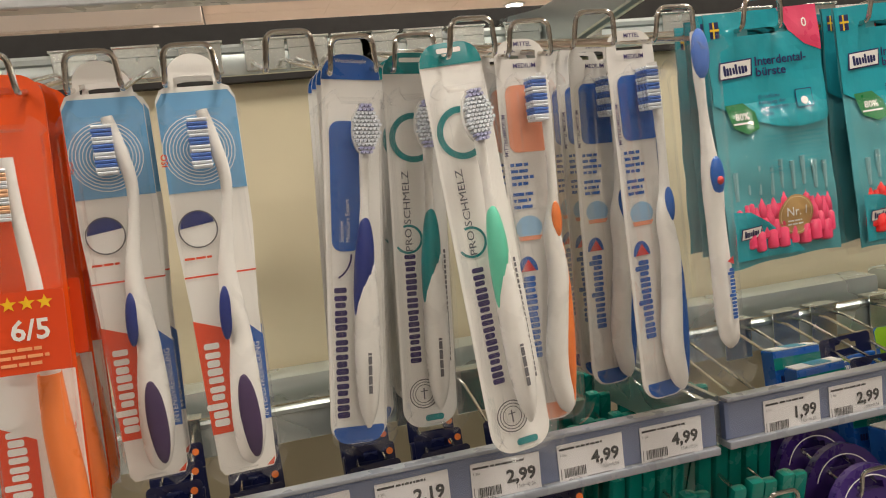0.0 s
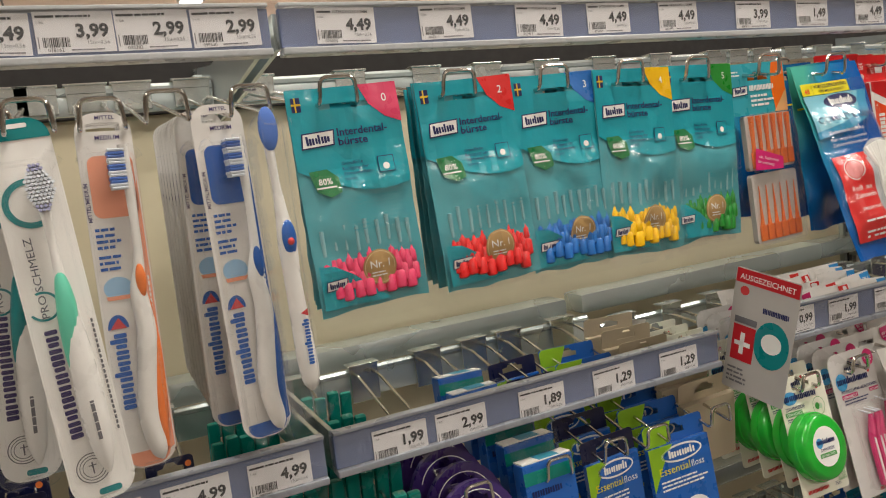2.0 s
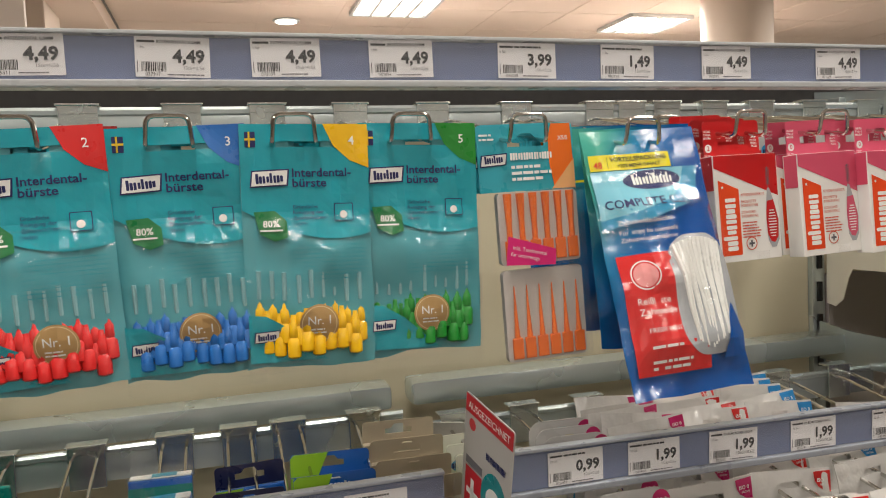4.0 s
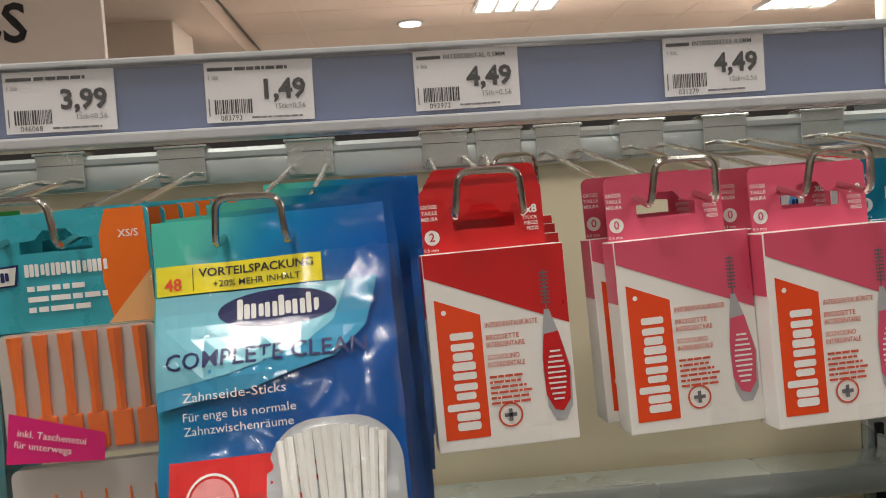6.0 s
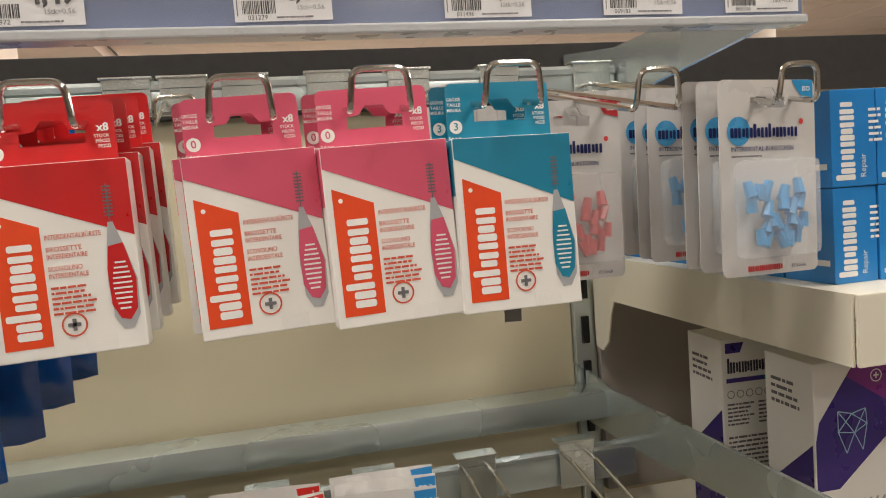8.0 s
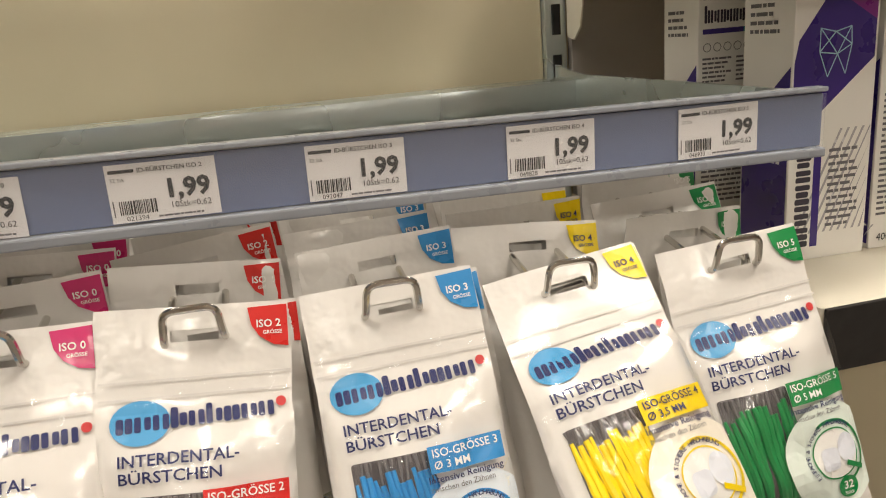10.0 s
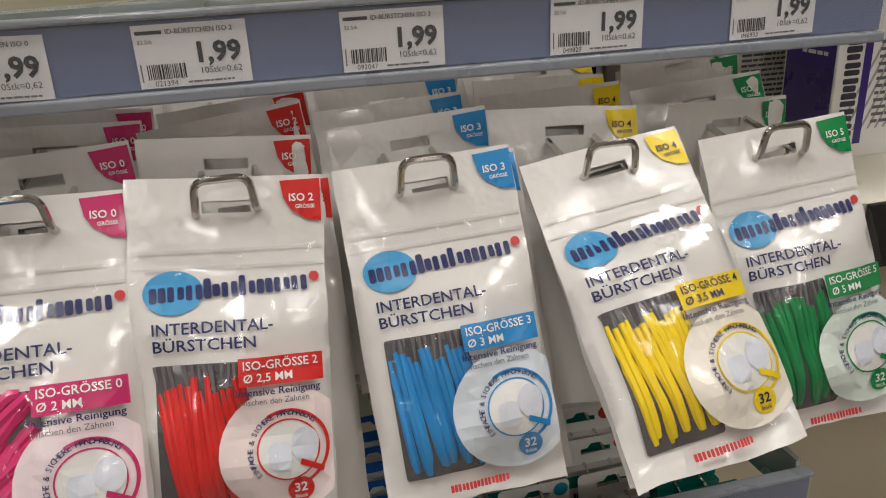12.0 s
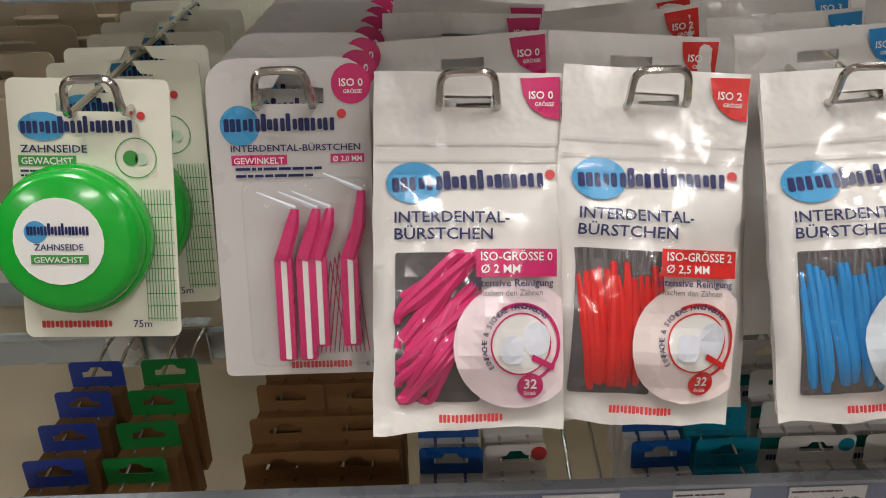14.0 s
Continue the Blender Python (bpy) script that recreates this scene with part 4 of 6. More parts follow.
# pick card with two trays
def pick_card(front=True):
    t = thing("pick_card", "teal and orange card with clear trays of orange soft picks", "blister pack", "pick cards")
    s = 0.000345
    teal = mat("pick_teal", (52, 168, 186), 0.3, coat=0.3)
    orange = mat("pick_orange", (238, 112, 22), 0.35, vary=0.06, coat=0.2)

    def X(p):
        return (p - 733) * s

    def Z(p):
        return -(p - 278) * s
    part("header_card", plate(rrect(X(610), Z(390), X(856), Z(234), (0.001, 0.001, 0.004, 0.004)), [slot(0.032, 0.006, 0.0)], 0, 0.001), teal, t)
    a = Art()
    a.poly([(X(800), Z(236)), (X(850), Z(236)), (X(854), Z(390)), (X(800), Z(388)), (X(790), Z(330)), (X(790), Z(270))], orange, 1)
    a.poly([(X(792), Z(389)), (X(854), Z(389)), (X(854), Z(320))], mat("pick_sand", (232, 178, 120), 0.35), 2)
    a.poly([(X(614), Z(332)), (X(680), Z(328)), (X(684), Z(300)), (X(618), Z(304))], NAVY, 2)
    a.poly([(X(617), Z(329)), (X(677), Z(326)), (X(681), Z(303)), (X(621), Z(306))], WHITE, 3)
    a.mark(X(626), Z(324), 46 * s, 13 * s, 4, NAVY, 4, rot=3, tall=(0, 2))
    a.mark(X(690), Z(318), 108 * s, 17 * s, 8, WHITE, 2)
    a.bars(X(692), Z(334), 105 * s, 3, 14 * s, WHITE, 2, h=0.5, seed=4)
    a.text("XS/S", X(828), Z(275), 14 * s, WHITE, 3, heavy=0.01, align="c")
    a.bars(X(616), Z(258), 40 * s, 2, 10 * s, WHITE, 2, seed=8)
    a.finish("print", t)
    if not front:
        return t
    tray = mat("pick_tray_card", (196, 190, 184), 0.4, vary=0.04, coat=0.3)
    for z0, z1, up in ((560, 392, 1), (785, 572, 0)):
        part("tray", plate(rrect(X(648), Z(z0), X(852), Z(z1), 0.004), (), -0.002, 0.004), tray, t)
        for i in range(6):
            x = X(672 + i * 32)
            zt, zb = (Z(395), Z(553)) if up else (Z(608), Z(778))
            zm = zb + 0.017
            bm = bmesh.new()
            add_tube(bm, [(x, -0.003, zt), (x, -0.003, zm + 0.012), (x, -0.003, zm)], [0.0035 if up else 0.0004, 0.0022 if up else 0.0016, 0.0024], 6)
            add_box(bm, x - 0.0045, -0.0045, zb, x + 0.0045, -0.0021, zm, bev=0.001)
            part("soft_pick", bm, orange, t)
        bm = plate(rrect(X(640), Z(z0 + 6), X(860), Z(z1 - 4), 0.006), (), -0.0075, -0.007)
        part("clear_tray_cover", bm, BLISTER, t).visible_shadow = False
    b = Art(base=0.0078)
    pink = mat("pick_magenta", (222, 40, 122), 0.35)
    b.poly([(X(662), Z(492)), (X(780), Z(530)), (X(776), Z(566)), (X(652), Z(558))], pink, 1)
    b.text("inkl. Taschenetui", X(670), Z(522), 13 * s, WHITE, 3, rot=-14)
    b.text("für unterwegs", X(664), Z(536), 13 * s, WHITE, 3, rot=-14)
    b.finish("flash_print", t)
    return t


hook(0.853, 0.432, 1.520, lean=0.003)
pc = pick_card()
pc.matrix_basis = pose(0.859, 0.452, 1.521, -2, -1.5, 2)
pk = pick_card(False)
for k in range(6):
    m = pose(0.861 + 0.004 * k, 0.470 + 0.017 * k, 1.521 + 0.001 * k, -1, -1, 3)
    if k == 0:
        pk.matrix_basis = m
    else:
        copy_thing(pk, m)


# blue pouch of floss sticks
def pouch_gradient():
    """Printed film that runs from sea green over turquoise to deep blue."""
    if "pouch_blue" in MATS:
        return MATS["pouch_blue"]
    m = mat("pouch_blue", (0, 84, 168), 0.18, vary=0.08, scale=18, coat=0.5, bump=0.7, bscale=30)
    nt = m.node_tree
    co = nt.nodes.new("ShaderNodeTexCoord")
    dot = nt.nodes.new("ShaderNodeVectorMath")
    dot.operation = "DOT_PRODUCT"
    dot.inputs[1].default_value = (11.0, 0, -5.5)
    nt.links.new(co.outputs["Object"], dot.inputs[0])
    ramp = nt.nodes.new("ShaderNodeValToRGB")
    for pos, rgb in ((0.35, (16, 124, 170)), (0.62, (0, 100, 168))):
        ramp.color_ramp.elements.new(pos).color = srgb(*rgb)
    ramp.color_ramp.elements[0].color, ramp.color_ramp.elements[-1].color = srgb(72, 176, 158), srgb(0, 80, 158)
    add = nt.nodes.new("ShaderNodeMath")
    add.inputs[1].default_value = 0.42
    nt.links.new(dot.outputs["Value"], add.inputs[0])
    nt.links.new(add.outputs[0], ramp.inputs[0])
    nt.links.new(ramp.outputs[0], nt.nodes["Principled BSDF"].inputs["Base Color"])
    return m


def floss_stick_pouch(front, seed):
    t = thing("floss_stick_pouch", "blue glossy pouch of white floss sticks with red panel", "pouch pack", "floss stick pouches")
    w, top, bot = 0.106, 0.014, (-0.205 if front else -0.168)
    s = 0.000347
    blue = pouch_gradient()
    surf = pouch_shape(w, top, bot, 0.010, -0.03, seed, 1.2 if front else 2.2)
    pouch("pouch", t, w, top, bot, surf, blue, hole=(0.015, 0.003), seed=seed)

    def X(p):
        return (p - 1015) * s

    def Z(p):
        return -(p - 288) * s
    a = Art(base=0.0022)
    pale = mat("pouch_pale_blue", (122, 188, 206), 0.2, coat=0.4, vary=0.2, scale=14)
    if not front:
        a.rect(-w / 2 + 0.004, -0.0345, 0.01, -0.0325, mat("flash_yellow", (240, 226, 30), 0.3, coat=0.3), 3)
    if front:
        a.poly([(X(866), Z(350)), (X(1110), Z(350)), (X(1090), Z(400)), (X(1050), Z(432)), (X(960), Z(458)), (X(866), Z(470))], pale, 2)
        a.poly([(X(866), Z(350)), (X(1150), Z(350)), (X(1130), Z(412)), (X(1090), Z(448)), (X(985), Z(478)), (X(866), Z(494))], mat("pouch_mid_blue", (60, 148, 188), 0.2, coat=0.4, vary=0.12, scale=14), 1)
        a.rect(X(868), Z(348), X(1080), Z(310), mat("flash_yellow", (240, 226, 30), 0.3, coat=0.3), 3)
        a.text("VORTEILSPACKUNG", X(922), Z(327), 15.5 * s, INK, 4, heavy=0.02, width=148 * s)
        a.text("+20% MEHR INHALT", X(940), Z(342), 12 * s, INK, 4, heavy=0.01, width=112 * s)
        a.text("48", X(878), Z(342), 22 * s, ELRED, 4, heavy=0.02)
        a.rect(X(914), Z(344), X(915), Z(314), INK, 4)
        a.disc(X(1020), Z(378), 76 * s, NAVY, 3, 25 * s)
        a.mark(X(968), Z(389), 106 * s, 20 * s, 6, WHITE, 4, tall=(0, 3, 5))
        a.text("COMPLETE CLEAN", X(880), Z(446), 30 * s, NAVY, 3, heavy=0.012, width=250 * s)
        a.text("Zahnseide-Sticks", X(900), Z(486), 16 * s, WHITE, 3, width=130 * s)
        a.text("Für enge bis normale", X(900), Z(509), 15 * s, WHITE, 3, width=140 * s)
        a.text("Zahnzwischenräume", X(900), Z(526), 15 * s, WHITE, 3, width=136 * s)
        red = mat("pouch_red", (214, 44, 44), 0.22, coat=0.4, vary=0.06)
        a.rect(X(880), Z(828), X(1064), Z(556), red, 1)
        a.ring(X(935), Z(606), 34 * s, 3 * s, WHITE, 2)
        a.disc(X(935), Z(606), 28 * s, mat("pouch_rose", (230, 150, 150), 0.3), 2)
        a.text("Reißfeste", X(905), Z(672), 22 * s, WHITE, 2)
        a.text("Zahnseide", X(905), Z(696), 22 * s, WHITE, 2)
        for i, line in enumerate(("FRESH MINT", "", "")):
            if line:
                a.text(line, X(918), Z(736), 15 * s, WHITE, 2)
            else:
                a.bars(X(918), Z(736 + 32 * i), 95 * s, 2 if i == 2 else 1, 14 * s, WHITE, 2, seed=i)
        a.poly(rrect(X(1000), Z(800), X(1162), Z(522), 62 * s, 8), mat("window_silver", (178, 182, 186), 0.25, vary=0.2, coat=0.4), 2)
        a.poly([(X(1095), Z(812)), (X(1150), Z(812)), (X(1162), Z(760)), (X(1140), Z(690)), (X(1122), Z(720)), (X(1108), Z(770))], blue, 9)
    a.finish("print", t, surf)
    if front:
        stick = mat("white_floss_sticks", (236, 236, 232), 0.3, coat=0.2)
        rnd = random.Random(7)
        for i in range(12):
            x0, x1 = X(1018 + i * 11), X(1040 + i * 8 + rnd.uniform(-6, 6))
            z0, z1 = Z(545 - 14 * math.sin(i / 11 * 3.1)), Z(785 - 30 * abs(i - 4) / 6)
            pts = [(x0 * (1 - f) + x1 * f, surf(x0 * (1 - f) + x1 * f, z0 * (1 - f) + z1 * f) - 0.0028, z0 * (1 - f) + z1 * f) for f in (0, 0.33, 0.66, 1)]
            smooth(part("floss_stick", add_tube(bmesh.new(), pts, [0.0022, 0.0018, 0.0014, 0.0008], 6), stick, t, "white plastic floss stick"))
        film_sheet("clear_front", t, w + 0.006, top - 0.022, bot - 0.006, surf, CRINKLE, lift=0.0062)
    else:
        film_sheet("clear_front", t, w, top - 0.05, bot - 0.004, surf, CRINKLE, lift=0.0026)
    return t


hook(0.952, 0.430, 1.516, lean=0.003)
fp = floss_stick_pouch(True, 31)
fp.matrix_basis = pose(0.958, 0.444, 1.516, -17, -2, 0)
fq = floss_stick_pouch(False, 32)
for k in range(4):
    m = pose(0.962 + 0.006 * k, 0.455 + 0.055 * k, 1.518 + 0.006 * k, -3, -3 + k, 2)
    if k == 0:
        fq.matrix_basis = m
    else:
        copy_thing(fq, m)


# small clear blister of refill heads
def refill_blister(color, ink):
    t = thing("refill_blister", "clear blister card of %s refill brush heads" % color, "blister pack", "refill blisters")
    w, top, bot = 0.071, 0.013, -0.103
    part("card", plate(rrect(-w / 2, bot, w / 2, top, 0.004), [slot(0.026, 0.007, 0.0)], 0, 0.0009), CLOUD, t)
    bm = bmesh.new()
    add_box(bm, -0.028, -0.013, -0.092, 0.028, -0.0003, -0.034, bev=0.005)
    smooth(part("blister", bm, FROST, t, "frosted moulded blister")).visible_shadow = False
    cm = mat("refill_%s" % color, ink, 0.35, coat=0.2)
    rnd = random.Random(3)
    for i in range(24):
        x, z = rnd.uniform(-0.022, 0.020), -0.086 + (i // 6) * 0.009 + rnd.uniform(0, 0.004)
        d = rnd.uniform(-0.7, 0.7)
        bm = add_tube(bmesh.new(), [(x, -0.005 - rnd.uniform(0, 0.003), z), (x + 0.008 * d, -0.006, z + 0.009)], [0.0036, 0.0026], 7)
        smooth(part("brush_head", bm, cm, t, "%s plastic brush head" % color))
    a = Art()
    a.disc(-0.022, -0.017, 0.0085, mat("mark_blue", (72, 156, 208), 0.3), 1)
    a.mark(-0.0285, -0.021, 0.050, 0.006, 9, NAVY, 2, tall=(3, 5))
    a.disc(0.0245, -0.012, 0.0017, mat("mark_red", (206, 60, 62), 0.4), 1)
    a.text("INTERDENTAL-BÜRSTCHEN", -0.028, -0.0288, 0.0038, NAVY, 2, heavy=0.01, width=0.046)
    a.bars(-0.028, -0.0318, 0.03, 1, 0.002, GREYINK)
    a.poly([(0.018, 0.0128), (0.034, 0.0128), (0.034, 0.002), (0.024, 0.004)], cm, 1)
    a.text("ISO", 0.0285, 0.0062, 0.004, WHITE, 3, heavy=0.02, align="c")
    a.mark(-0.018, -0.1005, 0.026, 0.0035, 8, mat("mark_red", (206, 60, 62), 0.4), 1)
    a.text("10 Stück", 0.015, -0.100, 0.0032, NAVY, 2)
    a.finish("print", t)
    return t


for color, ink, x, y, n, hx, hy in (("red", (200, 52, 60), 1.352, 0.505, 13, 1.368, 0.425), ("blue", (44, 146, 204), 1.452, 0.446, 11, 1.456, 0.425)):
    hook(hx, hy, 1.515, w=0.026, lean=0.003)
    rb = refill_blister(color, ink)
    for k in range(n):
        m = pose(x - 0.003 * k, y + 0.0145 * k + (0.02 if k > 2 else 0), 1.518 + 0.0018 * k, 0, 1, 6 - 5 * (k % 2))
        if k == 0:
            rb.matrix_basis = m
        else:
            copy_thing(rb, m)


# angled brush blister and floss dispenser card of the white pouch row
def angled_blister():
    t = thing("angled_brush_blister", "clear blister card of pink and white angled brushes", "blister pack", "angled brush blisters")
    s = 0.000284
    pk_ = mat("pink_print", (206, 42, 110), 0.3)

    def X(p):
        return (p - 510) * s

    def Z(p):
        return -(p - 180) * s
    part("card", plate(rrect(X(366), Z(680), X(642), Z(118), (0.003, 0.003, 0.014, 0.014)), [slot(0.031, 0.008, 0.0)], 0, 0.0009), CLOUD, t)
    a = Art()
    a.disc(X(612), Z(162), 34 * s, pk_, 1)
    a.text("ISO 0", X(612), Z(166), 18 * s, WHITE, 2, heavy=0.02, align="c")
    a.text("GRÖSSE", X(614), Z(178), 9 * s, WHITE, 2, heavy=0.02, align="c")
    a.disc(X(420), Z(230), 34 * s, mat("mark_blue", (72, 156, 208), 0.3), 1)
    a.mark(X(392), Z(240), 190 * s, 22 * s, 9, NAVY, 2, tall=(3, 5))
    a.disc(X(594), Z(212), 8 * s, mat("mark_red", (206, 60, 62), 0.4), 1)
    a.text("INTERDENTAL-BÜRSTCHEN", X(402), Z(274), 16 * s, NAVY, 2, heavy=0.012, width=222 * s)
    a.rect(X(402), Z(297), X(497), Z(280), pk_, 1)
    a.text("GEWINKELT", X(406), Z(295), 15 * s, WHITE, 2, heavy=0.012, width=86 * s)
    a.rect(X(572), Z(295), X(630), Z(280), pk_, 1)
    a.text("Ø 2,0 MM", X(576), Z(293), 13 * s, WHITE, 2, heavy=0.01, width=50 * s)
    a.bars(X(408), Z(304), 150 * s, 2, 12 * s, NAVY, 2, h=0.4, seed=2)
    for i in range(6):
        for q in (1, -1):
            x0 = X(562 + i * 8)
            a.poly([(x0, Z(470 - i * 8)), (x0 + 2 * s, Z(470 - i * 8)), (x0 + q * 24 * s + 2 * s, Z(640)), (x0 + q * 24 * s, Z(640))], pk_, 1)
    a.mark(X(484), Z(668), 110 * s, 13 * s, 8, mat("mark_red", (206, 60, 62), 0.4), 1)
    a.text("6 Stück", X(620), Z(667), 14 * s, NAVY, 2)
    a.finish("print", t)
    wht = mat("brush_white_plastic", (232, 230, 226), 0.3)
    for i, x in enumerate((485, 522, 545, 600)):
        ht = 372 if i < 3 else 342
        bm = bmesh.new()
        add_box(bm, X(x - 17), -0.009, Z(645 if i < 2 else 620), X(x + 15), -0.004, Z(455), bev=0.0018)
        o = smooth(part("brush_handle", bm, pk_, t, "pink and white angled brush handle"))
        bm = bmesh.new()
        add_box(bm, X(x - 4), -0.0098, Z(640 if i < 2 else 614), X(x + 6), -0.0088, Z(460), bev=0.0004)
        part("grip_stripe", bm, wht, o)
        bm = add_tube(bmesh.new(), [(X(x - 2), -0.0065, Z(460)), (X(x + 18), -0.0065, Z(400)), (X(x + 24), -0.0065, Z(ht))], [0.0042, 0.0036, 0.0022], 8)
        smooth(part("neck", bm, pk_, t))
        part("bristles", add_tube(bmesh.new(), [(X(x + 24), -0.0065, Z(ht)), (X(x - 40), -0.0062, Z(ht - 30))], [0.0016, 0.0004], 6), BRISTLE, t)
    bm = bmesh.new()
    add_box(bm, X(420), -0.0125, Z(655), X(640), -0.0004, Z(318), bev=0.007)
    smooth(part("blister", bm, BLISTER, t, "clear moulded blister")).visible_shadow = False
    return t


MZ = 1.180
hook(0.959, MY - 0.006, MZ + 0.002, **MB, w=0.027, h=0.0185, r=0.0020)
ab = angled_blister()
for k in range(11):
    m = pose(0.961 + 0.0012 * k, 0.437 + 0.021 * k, MZ + 0.006 + 0.0024 * k, -14 + k, 1.5, 2)
    if k == 0:
        ab.matrix_basis = m
    else:
        copy_thing(ab, m)


def floss_card():
    t = thing("floss_card", "cream and green card with round green floss dispenser", "floss pack", "floss cards")
    s = 0.000245
    gr = mat("floss_green", (30, 176, 52), 0.22, coat=0.5, vary=0.05)
    cream = mat("floss_card_cream", (232, 230, 214), 0.4, coat=0.2)

    def X(p):
        return (p - 172) * s

    def Z(p):
        return -(p - 160) * s
    part("card", plate(rrect(X(18), Z(632), X(326), Z(116), 0.004), [slot(0.030, 0.009, 0.0)], 0, 0.0009), cream, t)
    a = Art()
    a.disc(X(82), Z(208), 46 * s, mat("mark_blue", (72, 156, 208), 0.3), 1, 28 * s)
    a.mark(X(40), Z(222), 214 * s, 24 * s, 9, NAVY, 2, rot=1, tall=(3, 5))
    a.disc(X(270), Z(186), 8 * s, mat("mark_red", (206, 60, 62), 0.4), 1)
    a.text("ZAHNSEIDE", X(38), Z(258), 21 * s, NAVY, 2, heavy=0.01, width=126 * s)
    dg = mat("floss_dark_green", (64, 152, 70), 0.35)
    a.rect(X(32), Z(284), X(142), Z(264), dg, 1)
    a.text("GEWACHST", X(38), Z(281), 19 * s, WHITE, 2, heavy=0.015, width=98 * s)
    a.bars(X(35), Z(294), 160 * s, 2, 9 * s, NAVY, 2, seed=5)
    a.ring(X(256), Z(268), 40 * s, 2 * s, dg, 1)
    a.disc(X(246), Z(268), 15 * s, dg, 1)
    a.disc(X(266), Z(270), 12 * s, mat("leaf_pale", (190, 214, 190), 0.4), 1)
    for i in range(10):
        a.rect(X(262 + i * 6), Z(600), X(263.5 + i * 6), Z(330), dg, 1)
        a.rect(X(262), Z(360 + i * 26), X(322), Z(358.5 + i * 26), dg, 2)
    a.mark(X(50), Z(612), 140 * s, 15 * s, 8, mat("mark_red", (206, 60, 62), 0.4), 1)
    a.text("75m", X(232), Z(612), 22 * s, NAVY, 2)
    a.finish("print", t)
    cx, cz = X(140), Z(425)
    bm = bmesh.new()
    prof = ((0.0, 0.0355), (0.004, 0.0365), (0.009, 0.0360), (0.0095, 0.0345), (0.0150, 0.0340), (0.0180, 0.0325), (0.0195, 0.0295), (0.0198, 0.0))
    rings = []
    for dep, rad in prof:
        rings.append([bm.verts.new((cx + max(rad, 0.0001) * math.cos(2 * math.pi * k / 44), -0.0003 - dep, cz + max(rad, 0.0001) * math.sin(2 * math.pi * k / 44))) for k in range(44)])
    for p, q in zip(rings, rings[1:]):
        for k in range(44):
            bm.faces.new((p[k], p[(k + 1) % 44], q[(k + 1) % 44], q[k]))
    d = smooth(part("dispenser", bm, gr, t, "round glossy green plastic floss dispenser"))
    b = Art(base=0.0203)
    b.disc(cx - 0.002, cz + 0.001, 0.0205, WHITE, 1)
    b.disc(cx - 0.012, cz + 0.0055, 0.0052, mat("mark_blue", (72, 156, 208), 0.3), 2)
    b.mark(cx - 0.016, cz + 0.004, 0.028, 0.0042, 9, NAVY, 3, tall=(3, 5))
    b.text("ZAHNSEIDE", cx - 0.013, cz - 0.0030, 0.0042, NAVY, 3, heavy=0.01, width=0.022)
    b.rect(cx - 0.015, cz - 0.0095, cx + 0.011, cz - 0.0052, dg, 2)
    b.text("GEWACHST", cx - 0.0135, cz - 0.0088, 0.0038, WHITE, 4, heavy=0.01, width=0.022)
    b.finish("dispenser_label", t)
    return t


hook(0.872, MY - 0.010, MZ + 0.003, **MB, w=0.027, h=0.0175, r=0.0020)
fc = floss_card()
for k in range(10):
    m = pose(0.866 + (0.0 if k == 0 else 0.006 + 0.002 * (k % 2)), 0.430 + 0.026 * k, MZ + 0.008 + 0.0026 * k, -15 + 2 * k, 3.5 if k == 0 else 1, 3)
    if k == 0:
        fc.matrix_basis = m
    else:
        copy_thing(fc, m)


# ---- toothbrush packs ----
def limb(name, t, keys, material, y=-0.0085, label="", n=12, steps=5):
    """A smooth round bar through (x, z, radius) keys."""
    pts, rr = [], []
    ks = [keys[0]] + list(keys) + [keys[-1]]
    for a, b, c, d in zip(ks, ks[1:], ks[2:], ks[3:]):
        for q in range(steps):
            f = q / steps
            v = [0.5 * (2 * b[k] + (c[k] - a[k]) * f + (2 * a[k] - 5 * b[k] + 4 * c[k] - d[k]) * f * f + (3 * b[k] - a[k] - 3 * c[k] + d[k]) * f ** 3) for k in range(3)]
            pts.append((v[0], y, v[1]))
            rr.append(max(0.0004, v[2]))
    pts.append((keys[-1][0], y, keys[-1][1]))
    rr.append(max(0.0004, keys[-1][2]))
    return smooth(part(name, add_tube(bmesh.new(), pts, rr, n), material, t, label), 60)


def inlay(name, t, cx, cz, rx, rz, material, y, tilt=0, label=""):
    """A shallow oval cushion set into a handle."""
    bm = bmesh.new()
    bmesh.ops.create_uvsphere(bm, u_segments=16, v_segments=10, radius=1.0)
    bmesh.ops.transform(bm, matrix=pose(cx, y, cz, 0, tilt, 0) @ Matrix.Diagonal((rx, 0.0026, rz, 1)), verts=bm.verts)
    return smooth(part(name, bm, material, t, label), 60)


